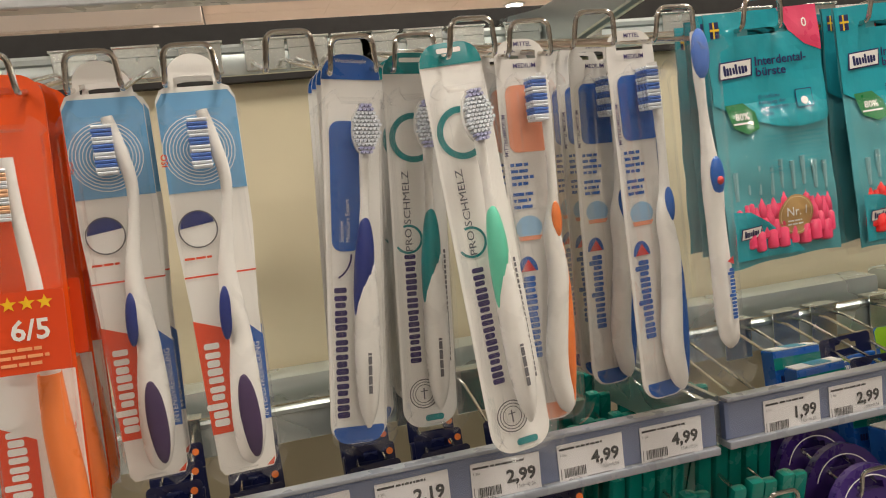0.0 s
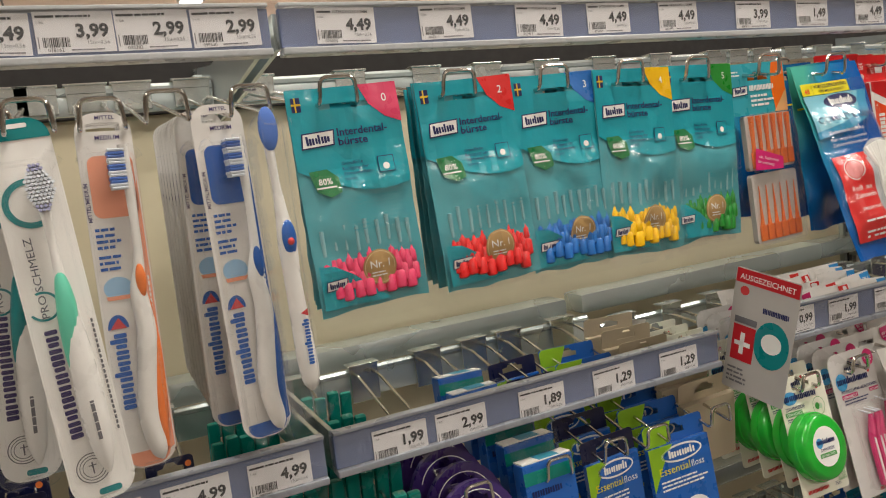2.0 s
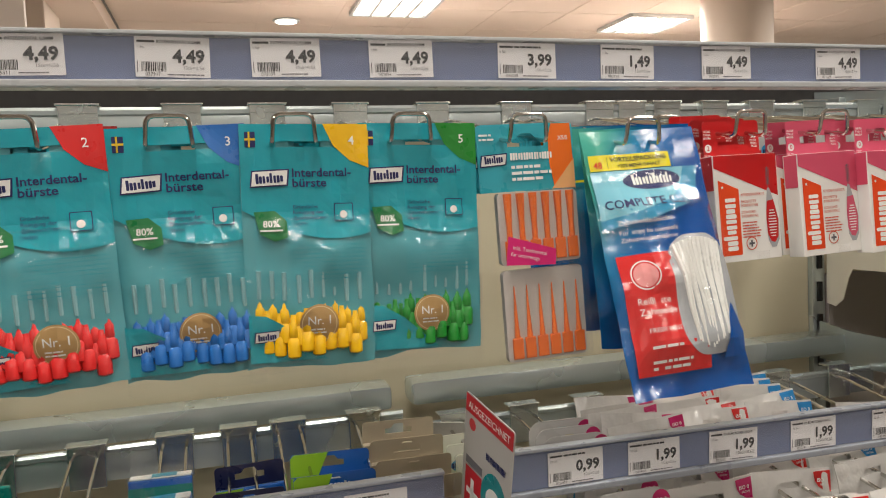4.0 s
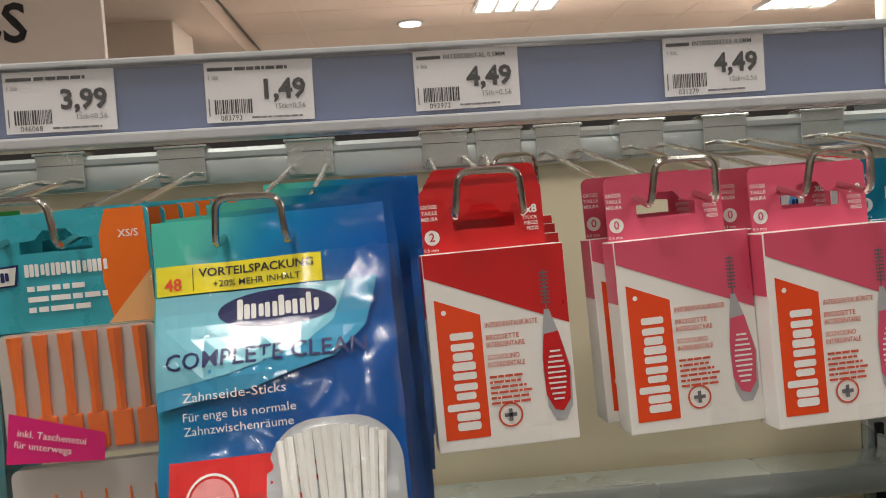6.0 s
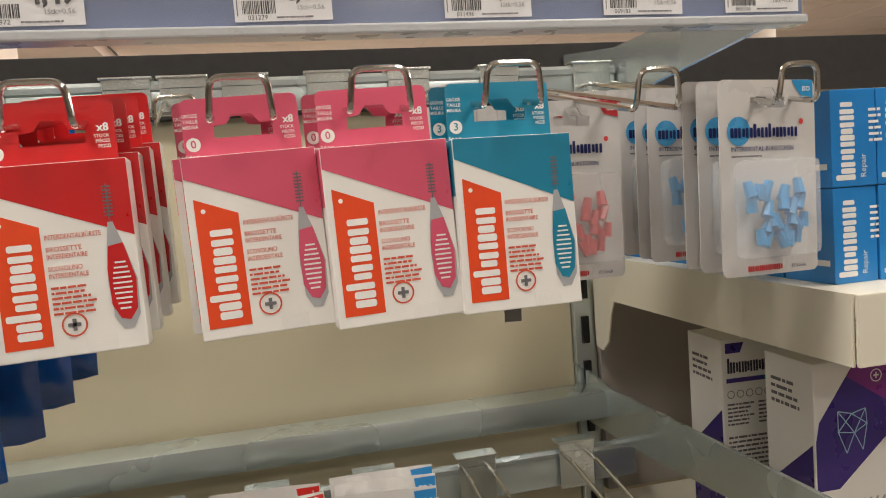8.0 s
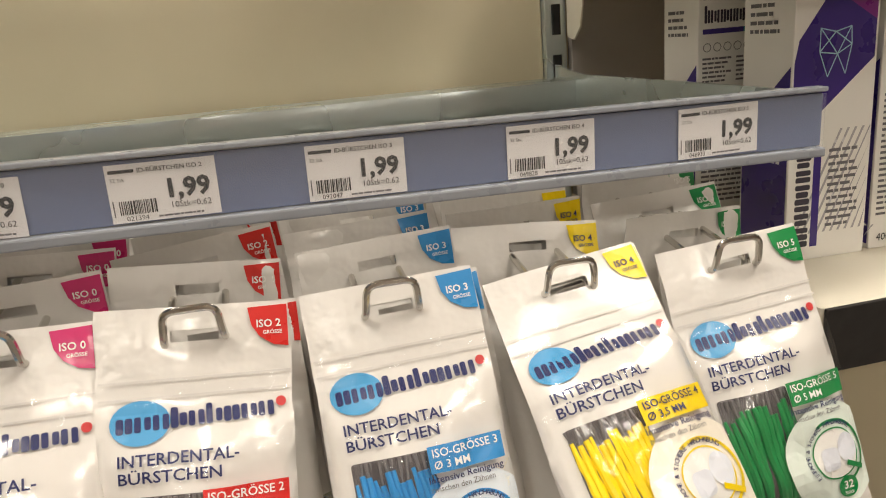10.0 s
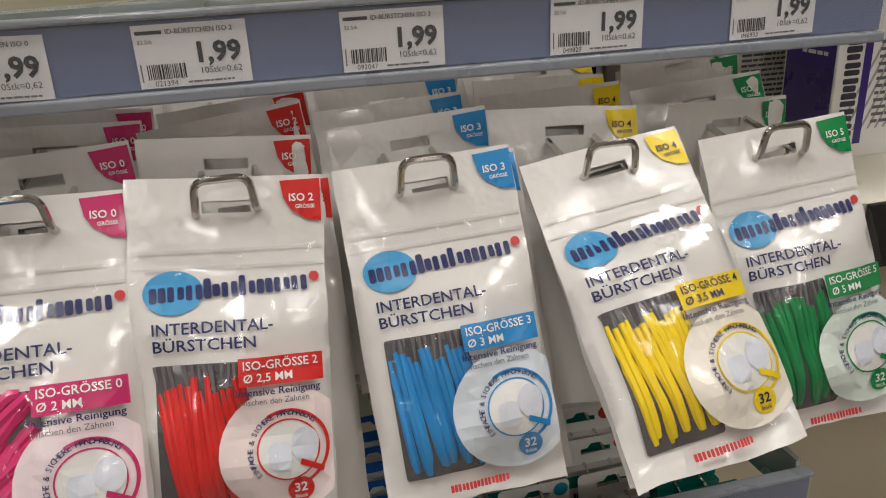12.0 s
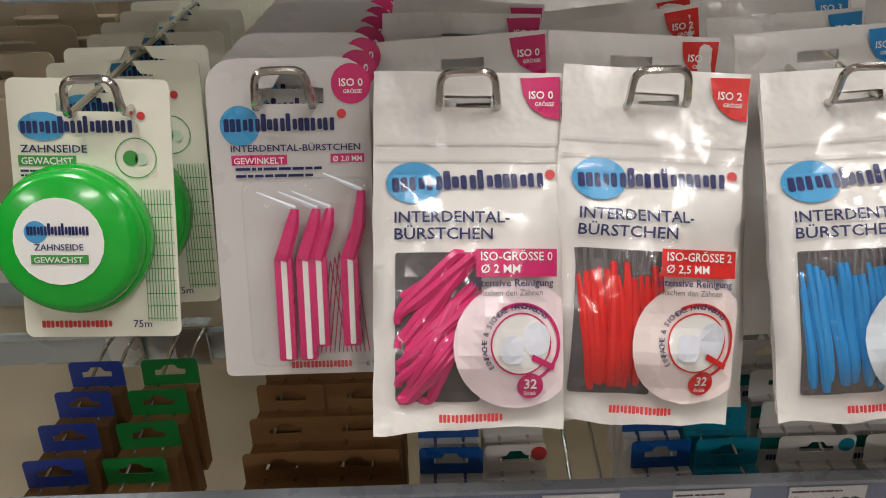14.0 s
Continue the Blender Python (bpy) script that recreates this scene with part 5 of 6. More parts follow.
def tufts(t, cx, cz, y, face, pale, tint):
    """Bristles in rows, some of them tinted; seen from the front or from the side."""
    for name, material, odd in (("bristles", pale, 0), ("tinted_bristles", tint, 1)):
        bm = bmesh.new()
        for i in range(7 if face else 4):
            for k in range(13):
                if ((k // 2) % 2 if not face else (k in (0, 1, 11, 12))) != odd:
                    continue
                if face:
                    px, pz = (i - 3) * 0.0022 + 0.0011 * (k % 2), (k - 6) * 0.0024
                    if (px / 0.0078) ** 2 + (pz / 0.0165) ** 2 < 1:
                        add_tube(bm, [(cx + px, y - 0.001, cz + pz), (cx + px * 1.12, y - 0.0095, cz + pz)], [0.0010, 0.00115], 6)
                else:
                    py, pz = y - 0.0050 + i * 0.0032, cz + (k - 6) * 0.0022
                    add_tube(bm, [(cx, py, pz), (cx - 0.0105 - 0.0006 * (k % 2), py - 0.001, pz)], [0.0010, 0.00112], 6)
        part(name, bm, material, t, "dense pale bristles" if not odd else "tinted outer bristles")


def brush_wavy(t, white, grip, y=-0.0085):
    """White brush with a side-on head, an oval thumb grip and a long soft inlay in a broad handle."""
    limb("handle", t, ((0.002, -0.012, 0.0034), (0.005, -0.026, 0.0042), (0.010, -0.050, 0.0036), (0.008, -0.076, 0.0033), (0.004, -0.102, 0.0050), (0.004, -0.128, 0.0070), (0.006, -0.146, 0.0068), (0.005, -0.170, 0.0088), (0.004, -0.198, 0.0098), (0.003, -0.217, 0.0066), (0.003, -0.223, 0.0012)), white, y)
    tufts(t, 0.004, -0.031, y, False, BRISTLE, mat("blue_bristles", (76, 118, 200), 0.5, bump=0.4, bscale=900))
    inlay("thumb_grip", t, -0.0005, -0.130, 0.0036, 0.0160, grip, y - 0.0054, 4, "violet-blue rubber thumb grip")
    inlay("handle_inlay", t, 0.005, -0.192, 0.0058, 0.0255, mat("plum_rubber", (66, 44, 84), 0.45, vary=0.15), y - 0.0080, -2, "dark plum rubber inlay")


def brush_slim(t, white, grip, y=-0.0085):
    """Front-facing head, thin neck, coloured collar that runs down one flank of a white spindle handle."""
    limb("handle", t, ((0.006, -0.016, 0.0034), (0.006, -0.048, 0.0034), (0.0055, -0.070, 0.0027), (0.005, -0.092, 0.0036), (0.005, -0.112, 0.0058), (0.005, -0.145, 0.0080), (0.005, -0.185, 0.0084), (0.005, -0.212, 0.0062), (0.005, -0.226, 0.0014)), white, y)
    limb("grip", t, ((0.005, -0.086, 0.0012), (0.005, -0.094, 0.0042), (0.0045, -0.110, 0.0062), (0.003, -0.126, 0.0062), (0.0, -0.146, 0.0034), (-0.001, -0.158, 0.0006)), grip, y - 0.0012, "coloured rubber collar")
    smooth(part("head", plate(ellipse(0.006, -0.032, 0.0078, 0.0165, 20), (), y - 0.001, y + 0.003), white, t))
    tufts(t, 0.006, -0.032, y, True, BRISTLE, mat("lilac_bristles", (176, 178, 214), 0.5, bump=0.4, bscale=900))
    a = Art(0.0001, 0.0002)
    a.bars(-0.016, 0.0012, 0.030, 1, 0.0030, GREYINK, 1, h=0.8, seed=5)
    o = a.finish("handle_print", t)
    o.matrix_basis = pose(0.006, y - 0.0084, -0.185, 0, -90, 0)


def brush_curved(t, white, grip, y=-0.0085, ball=None, face=False):
    """White brush in an s-curve with a coloured blade along the lower handle."""
    limb("handle", t, ((0.010, -0.008, 0.0034), (0.011, -0.034, 0.0036), (0.011, -0.066, 0.0030), (0.010, -0.092, 0.0036), (0.007, -0.112, 0.0056), (0.009, -0.138, 0.0068), (0.006, -0.170, 0.0074), (0.003, -0.200, 0.0076), (0.006, -0.226, 0.0060), (0.008, -0.234, 0.0012)), white, y)
    limb("grip", t, ((0.014, -0.120, 0.0006), (0.0135, -0.150, 0.0034), (0.0115, -0.180, 0.0052), (0.0105, -0.205, 0.0048), (0.0120, -0.226, 0.0012)), grip, y - 0.0006, "coloured rubber blade along the handle")
    inlay("thumb_grip", t, 0.0095, -0.104, 0.0036, 0.0120, grip, y - 0.0042, 0, "coloured thumb grip")
    if ball:
        inlay("grip_badge", t, 0.0095, -0.106, 0.0022, 0.0026, ball, y - 0.0060)
    if face:
        smooth(part("head", plate(ellipse(0.010, -0.026, 0.0082, 0.0170, 20), (), y - 0.001, y + 0.003), white, t))
        tufts(t, 0.010, -0.026, y, True, BRISTLE, BRISTLE)
    else:
        tufts(t, 0.010, -0.025, y, False, BRISTLE, mat("blue_bristles", (76, 118, 200), 0.5, bump=0.4, bscale=900))


def brush_badge(t, white, grip, y=-0.0085):
    """Slim white brush with a blue head, an oval badge on its neck and a long white handle."""
    limb("handle", t, ((0.0, -0.004, 0.0032), (0.0, -0.0313, 0.0036), (0.001, -0.0552, 0.0030), (0.002, -0.0791, 0.0046), (0.003, -0.1012, 0.0068), (0.003, -0.1288, 0.0062), (0.004, -0.1610, 0.0068), (0.005, -0.1886, 0.0074), (0.006, -0.2061, 0.0060), (0.006, -0.2125, 0.0014)), white, y)
    inlay("head_back", t, 0.0, -0.0184, 0.0074, 0.0160, mat("blue_bristles", (76, 118, 200), 0.5, bump=0.4, bscale=900), y - 0.003, 0, "blue bristles")
    inlay("badge", t, 0.003, -0.0975, 0.0056, 0.0130, grip, y - 0.0052, 0, "blue oval badge")
    inlay("badge_mark", t, 0.003, -0.1003, 0.0028, 0.0030, REDP, y - 0.0068)
    a = Art(0.0001, 0.0002)
    a.mark(-0.017, -0.0022, 0.034, 0.0042, 7, BLUEP, 1, tall=(3, 6))
    a.poly([(0.0190, -0.0025), (0.0245, -0.0025), (0.0215, 0.0030)], REDP, 1)
    o = a.finish("handle_print", t)
    o.matrix_basis = pose(0.005, y - 0.0076, -0.1748, 0, -90, 0)


def draw_nothing(a, w, h):
    a.bars(-w * 0.36, 0.0115, w * 0.5, 1, 0.003, GREYINK, 1)


def brush_flat(t, white, grip, y=-0.0085):
    """Broad orange handle below a white neck and a side-on head."""
    limb("neck", t, ((0.002, -0.030, 0.0036), (0.004, -0.060, 0.0036), (0.008, -0.100, 0.0042), (0.010, -0.140, 0.0050), (0.011, -0.160, 0.0060)), BW, y)
    limb("handle", t, ((0.010, -0.150, 0.0064), (0.011, -0.180, 0.0080), (0.014, -0.215, 0.0086), (0.016, -0.240, 0.0070), (0.017, -0.246, 0.0014)), grip, y, "orange plastic handle")
    tufts(t, 0.002, -0.050, y, False, BRISTLE, mat("peach_bristles", (240, 190, 150), 0.5))


def brush_pack(label, w, h, card, draw, handle, grip, shape):
    t = thing("toothbrush_pack", label, "toothbrush", "toothbrush packs")
    b = 0.016 - h
    if shape is brush_wavy:
        o = [(-0.0165, b + 0.004), (-0.0140, b), (0.0150, b), (0.0170, b + 0.004), (0.0190, b + 0.10), (0.0225, b + 0.15), (0.0225, -0.004), (0.0195, 0.002), (0.0150, 0.004)]
        o += [(0.0145 * math.cos(radians(k * 15)), 0.009 + 0.013 * math.sin(radians(k * 15))) for k in range(1, 12)]
        o += [(-0.0150, 0.004), (-0.0195, 0.002), (-0.0225, -0.004), (-0.0225, b + 0.15), (-0.0195, b + 0.10)]
    else:
        o = rrect(-w / 2, b, w / 2, 0.016, (w * 0.36, w * 0.36, 0.014, 0.014), 6)
    part("card", plate(o, [slot(0.022, 0.006, 0.006, False)], 0, 0.0008), card, t)
    a = Art()
    draw(a, w, h)
    a.finish("print", t)
    shape(t, handle, grip)
    lip = plate([(x * 0.93, (z - b) * 0.955 + b + 0.004) for x, z in rrect(-w / 2, b, w / 2, -0.006, (w * 0.36, w * 0.36, 0.008, 0.008), 6)], (), -0.0205, -0.0012)
    es = [e for e in lip.edges if all(abs(v.co.y + 0.0205) < 1e-5 for v in e.verts) and len([f for f in e.link_faces if abs(f.normal.y) < 0.5]) == 1]
    bmesh.ops.bevel(lip, geom=es, offset=0.0045, segments=3, affect="EDGES")
    smooth(part("blister", lip, BLISTER, t, "clear moulded blister")).visible_shadow = False
    return t


MILK = mat("milky_white_card", (228, 225, 221), 0.3, vary=0.04, scale=30, coat=0.4)
BW = mat("brush_white_plastic", (232, 230, 226), 0.3, coat=0.2)
DBLUE = mat("deep_blue_rubber", (24, 44, 120), 0.35)
BLUEP = mat("pack_blue", (28, 92, 176), 0.3, coat=0.3)
TEALP = mat("pack_teal", (0, 132, 136), 0.3, coat=0.3)
MINT = mat("mint_rubber", (96, 200, 170), 0.35)
ORNG = mat("pack_orange", (240, 128, 62), 0.32, coat=0.2)
ORFILM = mat("orange_film", (236, 84, 24), 0.22, vary=0.08, scale=25, coat=0.4, bump=0.2, bscale=40)
REDP = mat("mark_red", (206, 60, 62), 0.4)
DPURP = mat("deep_purple_print", (48, 32, 98), 0.35)


def draw_sens_blue(a, w, h):
    b = 0.016 - h
    a.poly(rrect(-w / 2 + 0.0002, 0.000, w / 2 - 0.0002, 0.0158, (0, 0, 0.014, 0.014)), BLUEP, 1)
    a.text("Weich/Souple", 0, 0.0105, 0.0036, WHITE, 2, align="c")
    a.rect(-w / 2 + 0.004, -0.110, 0.004, -0.026, BLUEP, 1, r=0.007)
    a.text("Sensitive", -0.0072, -0.104, 0.0040, WHITE, 2, rot=90)
    a.text("MultiCare Expert", -0.0032, -0.104, 0.0040, WHITE, 2, rot=90)
    a.mark(-0.0062, b + 0.018, 0.088, 0.0082, 9, DPURP, 2, rot=90)
    a.ring(-0.020, -0.112, 0.018, 0.0012, DPURP, 2, -60, 0)
    a.poly(rrect(-w / 2 + 0.002, b + 0.0005, w / 2 - 0.002, b + 0.012, (0.010, 0.010, 0.002, 0.002)), BLUEP, 1)


def draw_sens_teal(a, w, h):
    b = 0.016 - h
    a.poly(rrect(-w / 2 + 0.0002, 0.002, w / 2 - 0.0002, 0.0158, (0, 0, 0.013, 0.013)), TEALP, 1)
    a.rect(-0.008, 0.0095, 0.008, 0.0125, WHITE, 2, r=0.001)
    a.ring(-0.001, -0.040, 0.0165, 0.0040, TEALP, 1, 70, 300)
    a.text("PRO SCHMELZ", -0.0062, -0.116, 0.0068, mat("pack_grey_ink", (92, 92, 104), 0.4), 2, rot=90, width=0.054)
    a.ring(-0.0085, -0.108, 0.0100, 0.0016, TEALP, 1, -150, 110)
    a.mark(-0.0045, b + 0.046, 0.076, 0.0078, 9, DPURP, 2, rot=90)
    for r, k in ((0.0105, 0.0007), (0.0085, 0.0005), (0.0066, 0.0005)):
        a.ring(-0.004, b + 0.024, r, k, GREYINK, 2)
    a.rect(-0.0045, b + 0.020, -0.0035, b + 0.028, GREYINK, 2)
    a.rect(-0.0065, b + 0.0255, -0.0015, b + 0.0262, GREYINK, 2)
    for i in range(22):
        a.rect(w / 2 - 0.0040, b + 0.045 + i * 0.0036, w / 2 - 0.0026, b + 0.0476 + i * 0.0036, GREYINK, 2)
    a.rect(-0.004, b + 0.004, w / 2 - 0.010, b + 0.0085, TEALP, 1, r=0.002)


def draw_mer(a, w, h, col, tagc):
    b = 0.016 - h
    a.text("MITTEL", 0.002, 0.0112, 0.0040, DPURP, 2, align="c", heavy=0.01)
    a.text("MEDIUM", 0.002, -0.0030, 0.0044, DPURP, 2, align="c", heavy=0.01)
    a.rect(-0.0135, -0.058, w / 2 - 0.002, -0.014, col, 1, r=0.006)
    a.text("MITTEL/MEDIUM", -0.0150, -0.060, 0.0038, DPURP, 2, rot=90, heavy=0.01)
    a.bars(-0.0145, -0.066, 0.017, 4, 0.0042, tagc, 2, h=0.5, seed=4)
    a.bars(-0.0145, -0.0855, 0.016, 3, 0.0042, tagc, 2, h=0.5, seed=6)
    a.disc(-0.005, -0.108, 0.0095, mat("pack_pale_blue", (150, 190, 222), 0.35), 1, 0.008)
    a.poly([(-0.0135, -0.1135), (0.004, -0.1135), (0.002, -0.1165), (-0.0125, -0.1165)], mat("pack_peach", (238, 158, 126), 0.35), 2)
    a.poly(ellipse(-0.0085, -0.137, 0.0070, 0.0100, 16, 0, 180), BLUEP, 1)
    a.poly([(-0.0140, -0.137), (-0.0030, -0.137), (-0.0080, -0.129)], REDP, 2)
    a.mark(-0.0040, b + 0.044, 0.056, 0.0085, 7, BLUEP, 2, rot=90, tall=(3, 6))
    a.poly([(w / 2 - 0.013, b + 0.003), (w / 2 - 0.001, b + 0.012), (w / 2 - 0.001, -0.030), (w / 2 - 0.006, -0.06), (w / 2 - 0.007, -0.15)], col, 1)
    a.poly(rrect(-w / 2 + 0.004, b + 0.001, w / 2 - 0.004, b + 0.012, (0.010, 0.010, 0.001, 0.001)), col, 1)
    for i in range(26):
        a.rect(w / 2 - 0.0032, b + 0.030 + i * 0.0042, w / 2 - 0.0022, b + 0.033 + i * 0.0042, WHITE, 2)


def draw_mer_blue(a, w, h):
    draw_mer(a, w, h, BLUEP, BLUEP)


def draw_mer_orange(a, w, h):
    draw_mer(a, w, h, mat("pack_peach", (238, 158, 126), 0.35), BLUEP)


def draw_elx(a, w, h):
    b = 0.016 - h
    cy = mat("pack_sky", (112, 170, 214), 0.3, coat=0.2)
    a.poly([(-0.0222, -0.058), (0.0222, -0.058), (0.0222, -0.006), (0.0185, 0.000), (-0.0185, 0.000), (-0.0222, -0.006)], cy, 1)
    for r in range(10):
        a.ring(-0.002, -0.034, 0.0035 + r * 0.0019, 0.0005, WHITE, 2, n=24)
    a.text("ISO", -0.0205, -0.042, 0.0050, ELRED, 2, rot=90, heavy=0.02)
    a.disc(-0.009, -0.080, 0.0115, WHITE, 2, 0.0105)
    a.ring(-0.009, -0.080, 0.0112, 0.0008, GREYINK, 3)
    a.poly(ellipse(-0.009, -0.079, 0.0100, 0.0095, 14, 15, 180), DBLUE, 3)
    a.bars(-0.019, -0.097, 0.022, 1, 0.003, ELRED, 2)
    a.rect(-0.0205, -0.1085, 0.0205, -0.1075, ELRED, 2)
    a.poly([(-0.0196, b + 0.096), (0.0010, b + 0.088), (0.0010, b + 0.026), (-0.0176, b + 0.026)], ELRED, 1)
    a.mark(-0.0068, b + 0.030, 0.052, 0.0088, 5, WHITE, 2, rot=90, tall=(1,))
    a.poly([(0.0075, b + 0.094), (0.0194, b + 0.082), (0.0176, b + 0.030), (0.0095, b + 0.030)], BLUEP, 1)
    a.text("INTENSIVREINIGUNG", 0.0164, b + 0.032, 0.0048, WHITE, 2, rot=90, width=0.046)
    a.poly([(0.0152, b + 0.001), (0.0166, b + 0.006), (0.0110, b + 0.001)], ELRED, 1)


def draw_orange(a, w, h):
    b = 0.016 - h
    a.rect(-w / 2 + 0.001, b + 0.002, w / 2 - 0.001, -0.150, WHITE, 1)
    a.text("INTERDENTAL", w / 2 - 0.004, b + 0.030, 0.0060, ELRED, 2, rot=90)
    a.poly([(-w / 2 + 0.001, -0.178), (-0.002, -0.188), (-0.002, b + 0.02), (-w / 2 + 0.001, b + 0.02)], ELRED, 2)
    a.mark(-0.0075, b + 0.024, 0.05, 0.010, 5, WHITE, 3, rot=90, tall=(1,))
    a.poly([(-w / 2 + 0.002, b + 0.003), (0.0, b + 0.003), (0.0, b + 0.016), (-w / 2 + 0.002, b + 0.016)], mat("pack_pale_green", (196, 214, 190), 0.4), 2)


def score_sticker(t, w):
    """The orange score sticker across the front of a pack."""
    k = part("score_sticker", plate(rrect(-w / 2, -0.146, w / 2 + 0.001, -0.102, 0.002), (), -0.0216, -0.0210), ELRED, t, "orange score sticker with stars")
    a = Art(0.00012, 0.0001)
    a.text("6/5", 0.006, -0.128, 0.0155, WHITE, 2, heavy=0.02, align="c")
    for i in range(3):
        a.poly([(-0.003 + i * 0.0088 + 0.0042 * math.sin(radians(36 * q)) * (1 if q % 2 == 0 else 0.42), -0.1085 + 0.0042 * math.cos(radians(36 * q)) * (1 if q % 2 == 0 else 0.42)) for q in range(10)], mat("star_yellow", (250, 200, 40), 0.4), 2)
    a.bars(-0.010, -0.133, 0.028, 3, 0.0040, mat("sticker_pale_orange", (250, 170, 120), 0.4), 2)
    o = a.finish("sticker_print", k)
    o.location = (0, -0.0216, 0)


packs = {}
BRUSHPACKS = (
    ("orange", "orange film pack with an orange interdental toothbrush", 0.046, 0.266, ORFILM, draw_orange, ORNG, ORNG, brush_flat, -0.089, 0.450, 1.517, 2, -2, 2, 0.035),
    ("cyan", "white, red and blue blister pack with white toothbrush", 0.042, 0.246, CARDW, draw_elx, BW, DBLUE, brush_wavy, -0.039, 0.466, 1.518, 0, -2, 1, 0.03),
    ("cyan", "", 0.042, 0.246, CARDW, draw_elx, BW, DBLUE, brush_wavy, 0.014, 0.452, 1.516, 0, -2, 1, 0.03),
    ("sblue", "white blister pack with blue and white toothbrush", 0.038, 0.255, CARDW, draw_sens_blue, BW, DBLUE, brush_slim, 0.109, 0.470, 1.518, 5.5, 2, 3, 0.03),
    ("steal", "white and teal blister pack with teal and white toothbrush", 0.039, 0.256, CARDW, draw_sens_teal, BW, TEALP, brush_slim, 0.151, 0.480, 1.518, 3, 2, 3, 0.03),
    ("smint", "white and teal blister pack with mint and white toothbrush, hung askew", 0.041, 0.262, CARDW, draw_sens_teal, BW, MINT, brush_slim, 0.167, 0.438, 1.516, -4, -6, 0, 0.03),
    ("orangemer", "clear blister pack with white and orange toothbrush", 0.037, 0.256, MILK, draw_mer_orange, BW, ORNG, brush_curved, 0.220, 0.456, 1.518, 1, -3, 2, 0.03),
    ("bluemer", "clear and blue blister pack with white and blue toothbrush", 0.039, 0.256, MILK, draw_mer_blue, BW, BLUEP, brush_curved, 0.291, 0.496, 1.519, 1, 0, 7, 0.024),
    ("bluemer", "", 0.039, 0.256, MILK, draw_mer_blue, BW, BLUEP, brush_curved, 0.298, 0.452, 1.518, -1.0, -2, 0, 0.03),
    ("clearmer", "clear narrow pack with slim white toothbrush and blue badge", 0.026, 0.250, BLISTER, draw_nothing, BW, BLUEP, brush_badge, 0.324, 0.426, 1.528, 0, -3, 0, 0.03),
)
for i, (key, label, w, h, card, draw, hd, gp, shape, x, y, z, lean, tilt, n, step) in enumerate(BRUSHPACKS):
    if key not in ("smint", "clearmer", "bluemer"):
        hook(x, y - 0.018, z - 0.001, lean=0.003, w=0.029)
    turn = 10 if i == 9 else (8 if key == "bluemer" else 3)
    for k in range(n + 1):
        m = pose(x, y + step * k, z - 0.003 + 0.001 * k, tilt * 0.5, lean * (1 if k == 0 else 0.5), turn)
        if key not in packs:
            packs[key] = brush_pack(label, w, h, card, draw, hd, gp, shape)
            if key == "orange":
                score_sticker(packs[key], w)
            packs[key].matrix_basis = m
        else:
            copy_thing(packs[key], m)
hook(0.176, 0.420, 1.517, lean=0.003, w=0.029)
hook(0.262, 0.432, 1.519, lean=0.003, w=0.029, label="chromed display hook beside blue toothbrush packs")
hook(0.320, 0.432, 1.519, lean=0.003, w=0.029)
hook(0.070, 0.435, 1.519, lean=0.003, w=0.029, label="empty chromed display hook")


# ---- neighbouring bay with solid shelves ----
def shelf_board(z0, z1, label, edge=None):
    t = thing("shelf", label, "shelf", "white shelves")
    bm = box(1.5025, 0.44, z1 - 0.012, 2.685, 0.817, z1, bev=0.002)
    part("board", bm, SHELFW, t)
    for x in (1.5015, 2.6855):
        bm = bmesh.new()
        prof = [(0.817, z1), (0.817, z0 - 0.055), (0.801, z0 - 0.058), (0.786, z0 - 0.046), (0.776, z0 - 0.014), (0.768, z0), (0.44, z0), (0.44, z1)]
        vs = [[bm.verts.new((x + d, a, b)) for a, b in prof] for d in (-0.001, 0.001)]
        bm.faces.new(vs[0])
        bm.faces.new(vs[1])
        for i in range(len(prof)):
            j = (i + 1) % len(prof)
            bm.faces.new((vs[0][i], vs[0][j], vs[1][j], vs[1][i]))
        part("side_bracket", bm, SHELFW, t)
    part("front_edge", box(1.5025, 0.436, z0, 2.685, 0.4395, z1, bev=0.001), edge or SHELFW, t)
    return t


shelf_board(1.352, 1.398, "white painted steel shelf carrying small blue cartons")
shelf_board(1.085, 1.128, "white painted steel shelf with a dark front edge under tall cartons", DARK)
part_strip = Art(0.0002, 0.0)
STRIPE = mat("pale_diagonal_stripe", (232, 230, 226), 0.45)
# Back panel tone with the shade under the shelf put into its colour.
PANEL_SHADE = mat("grey_panel_shade", (170, 164, 158), 0.5, vary=0.05, scale=12)
# Added sheet over the back panel; its grey paints the shelf's shade.
liner = thing("panel_shade_sheet", "sheet of painted grey shade with pale diagonal stripes behind cartons", "liner")
part("sheet", box(1.506, 0.8190, 1.13, 2.0, 0.8295, 1.34), PANEL_SHADE, liner)
for i in range(14):
    x = 1.60 + i * 0.026
    part_strip.poly([(x, 1.14), (x + 0.006, 1.14), (x + 0.106, 1.33), (x + 0.100, 1.33)], STRIPE)
o = part_strip.finish("stripes", liner)
o.location = (0, 0.8187, 0)


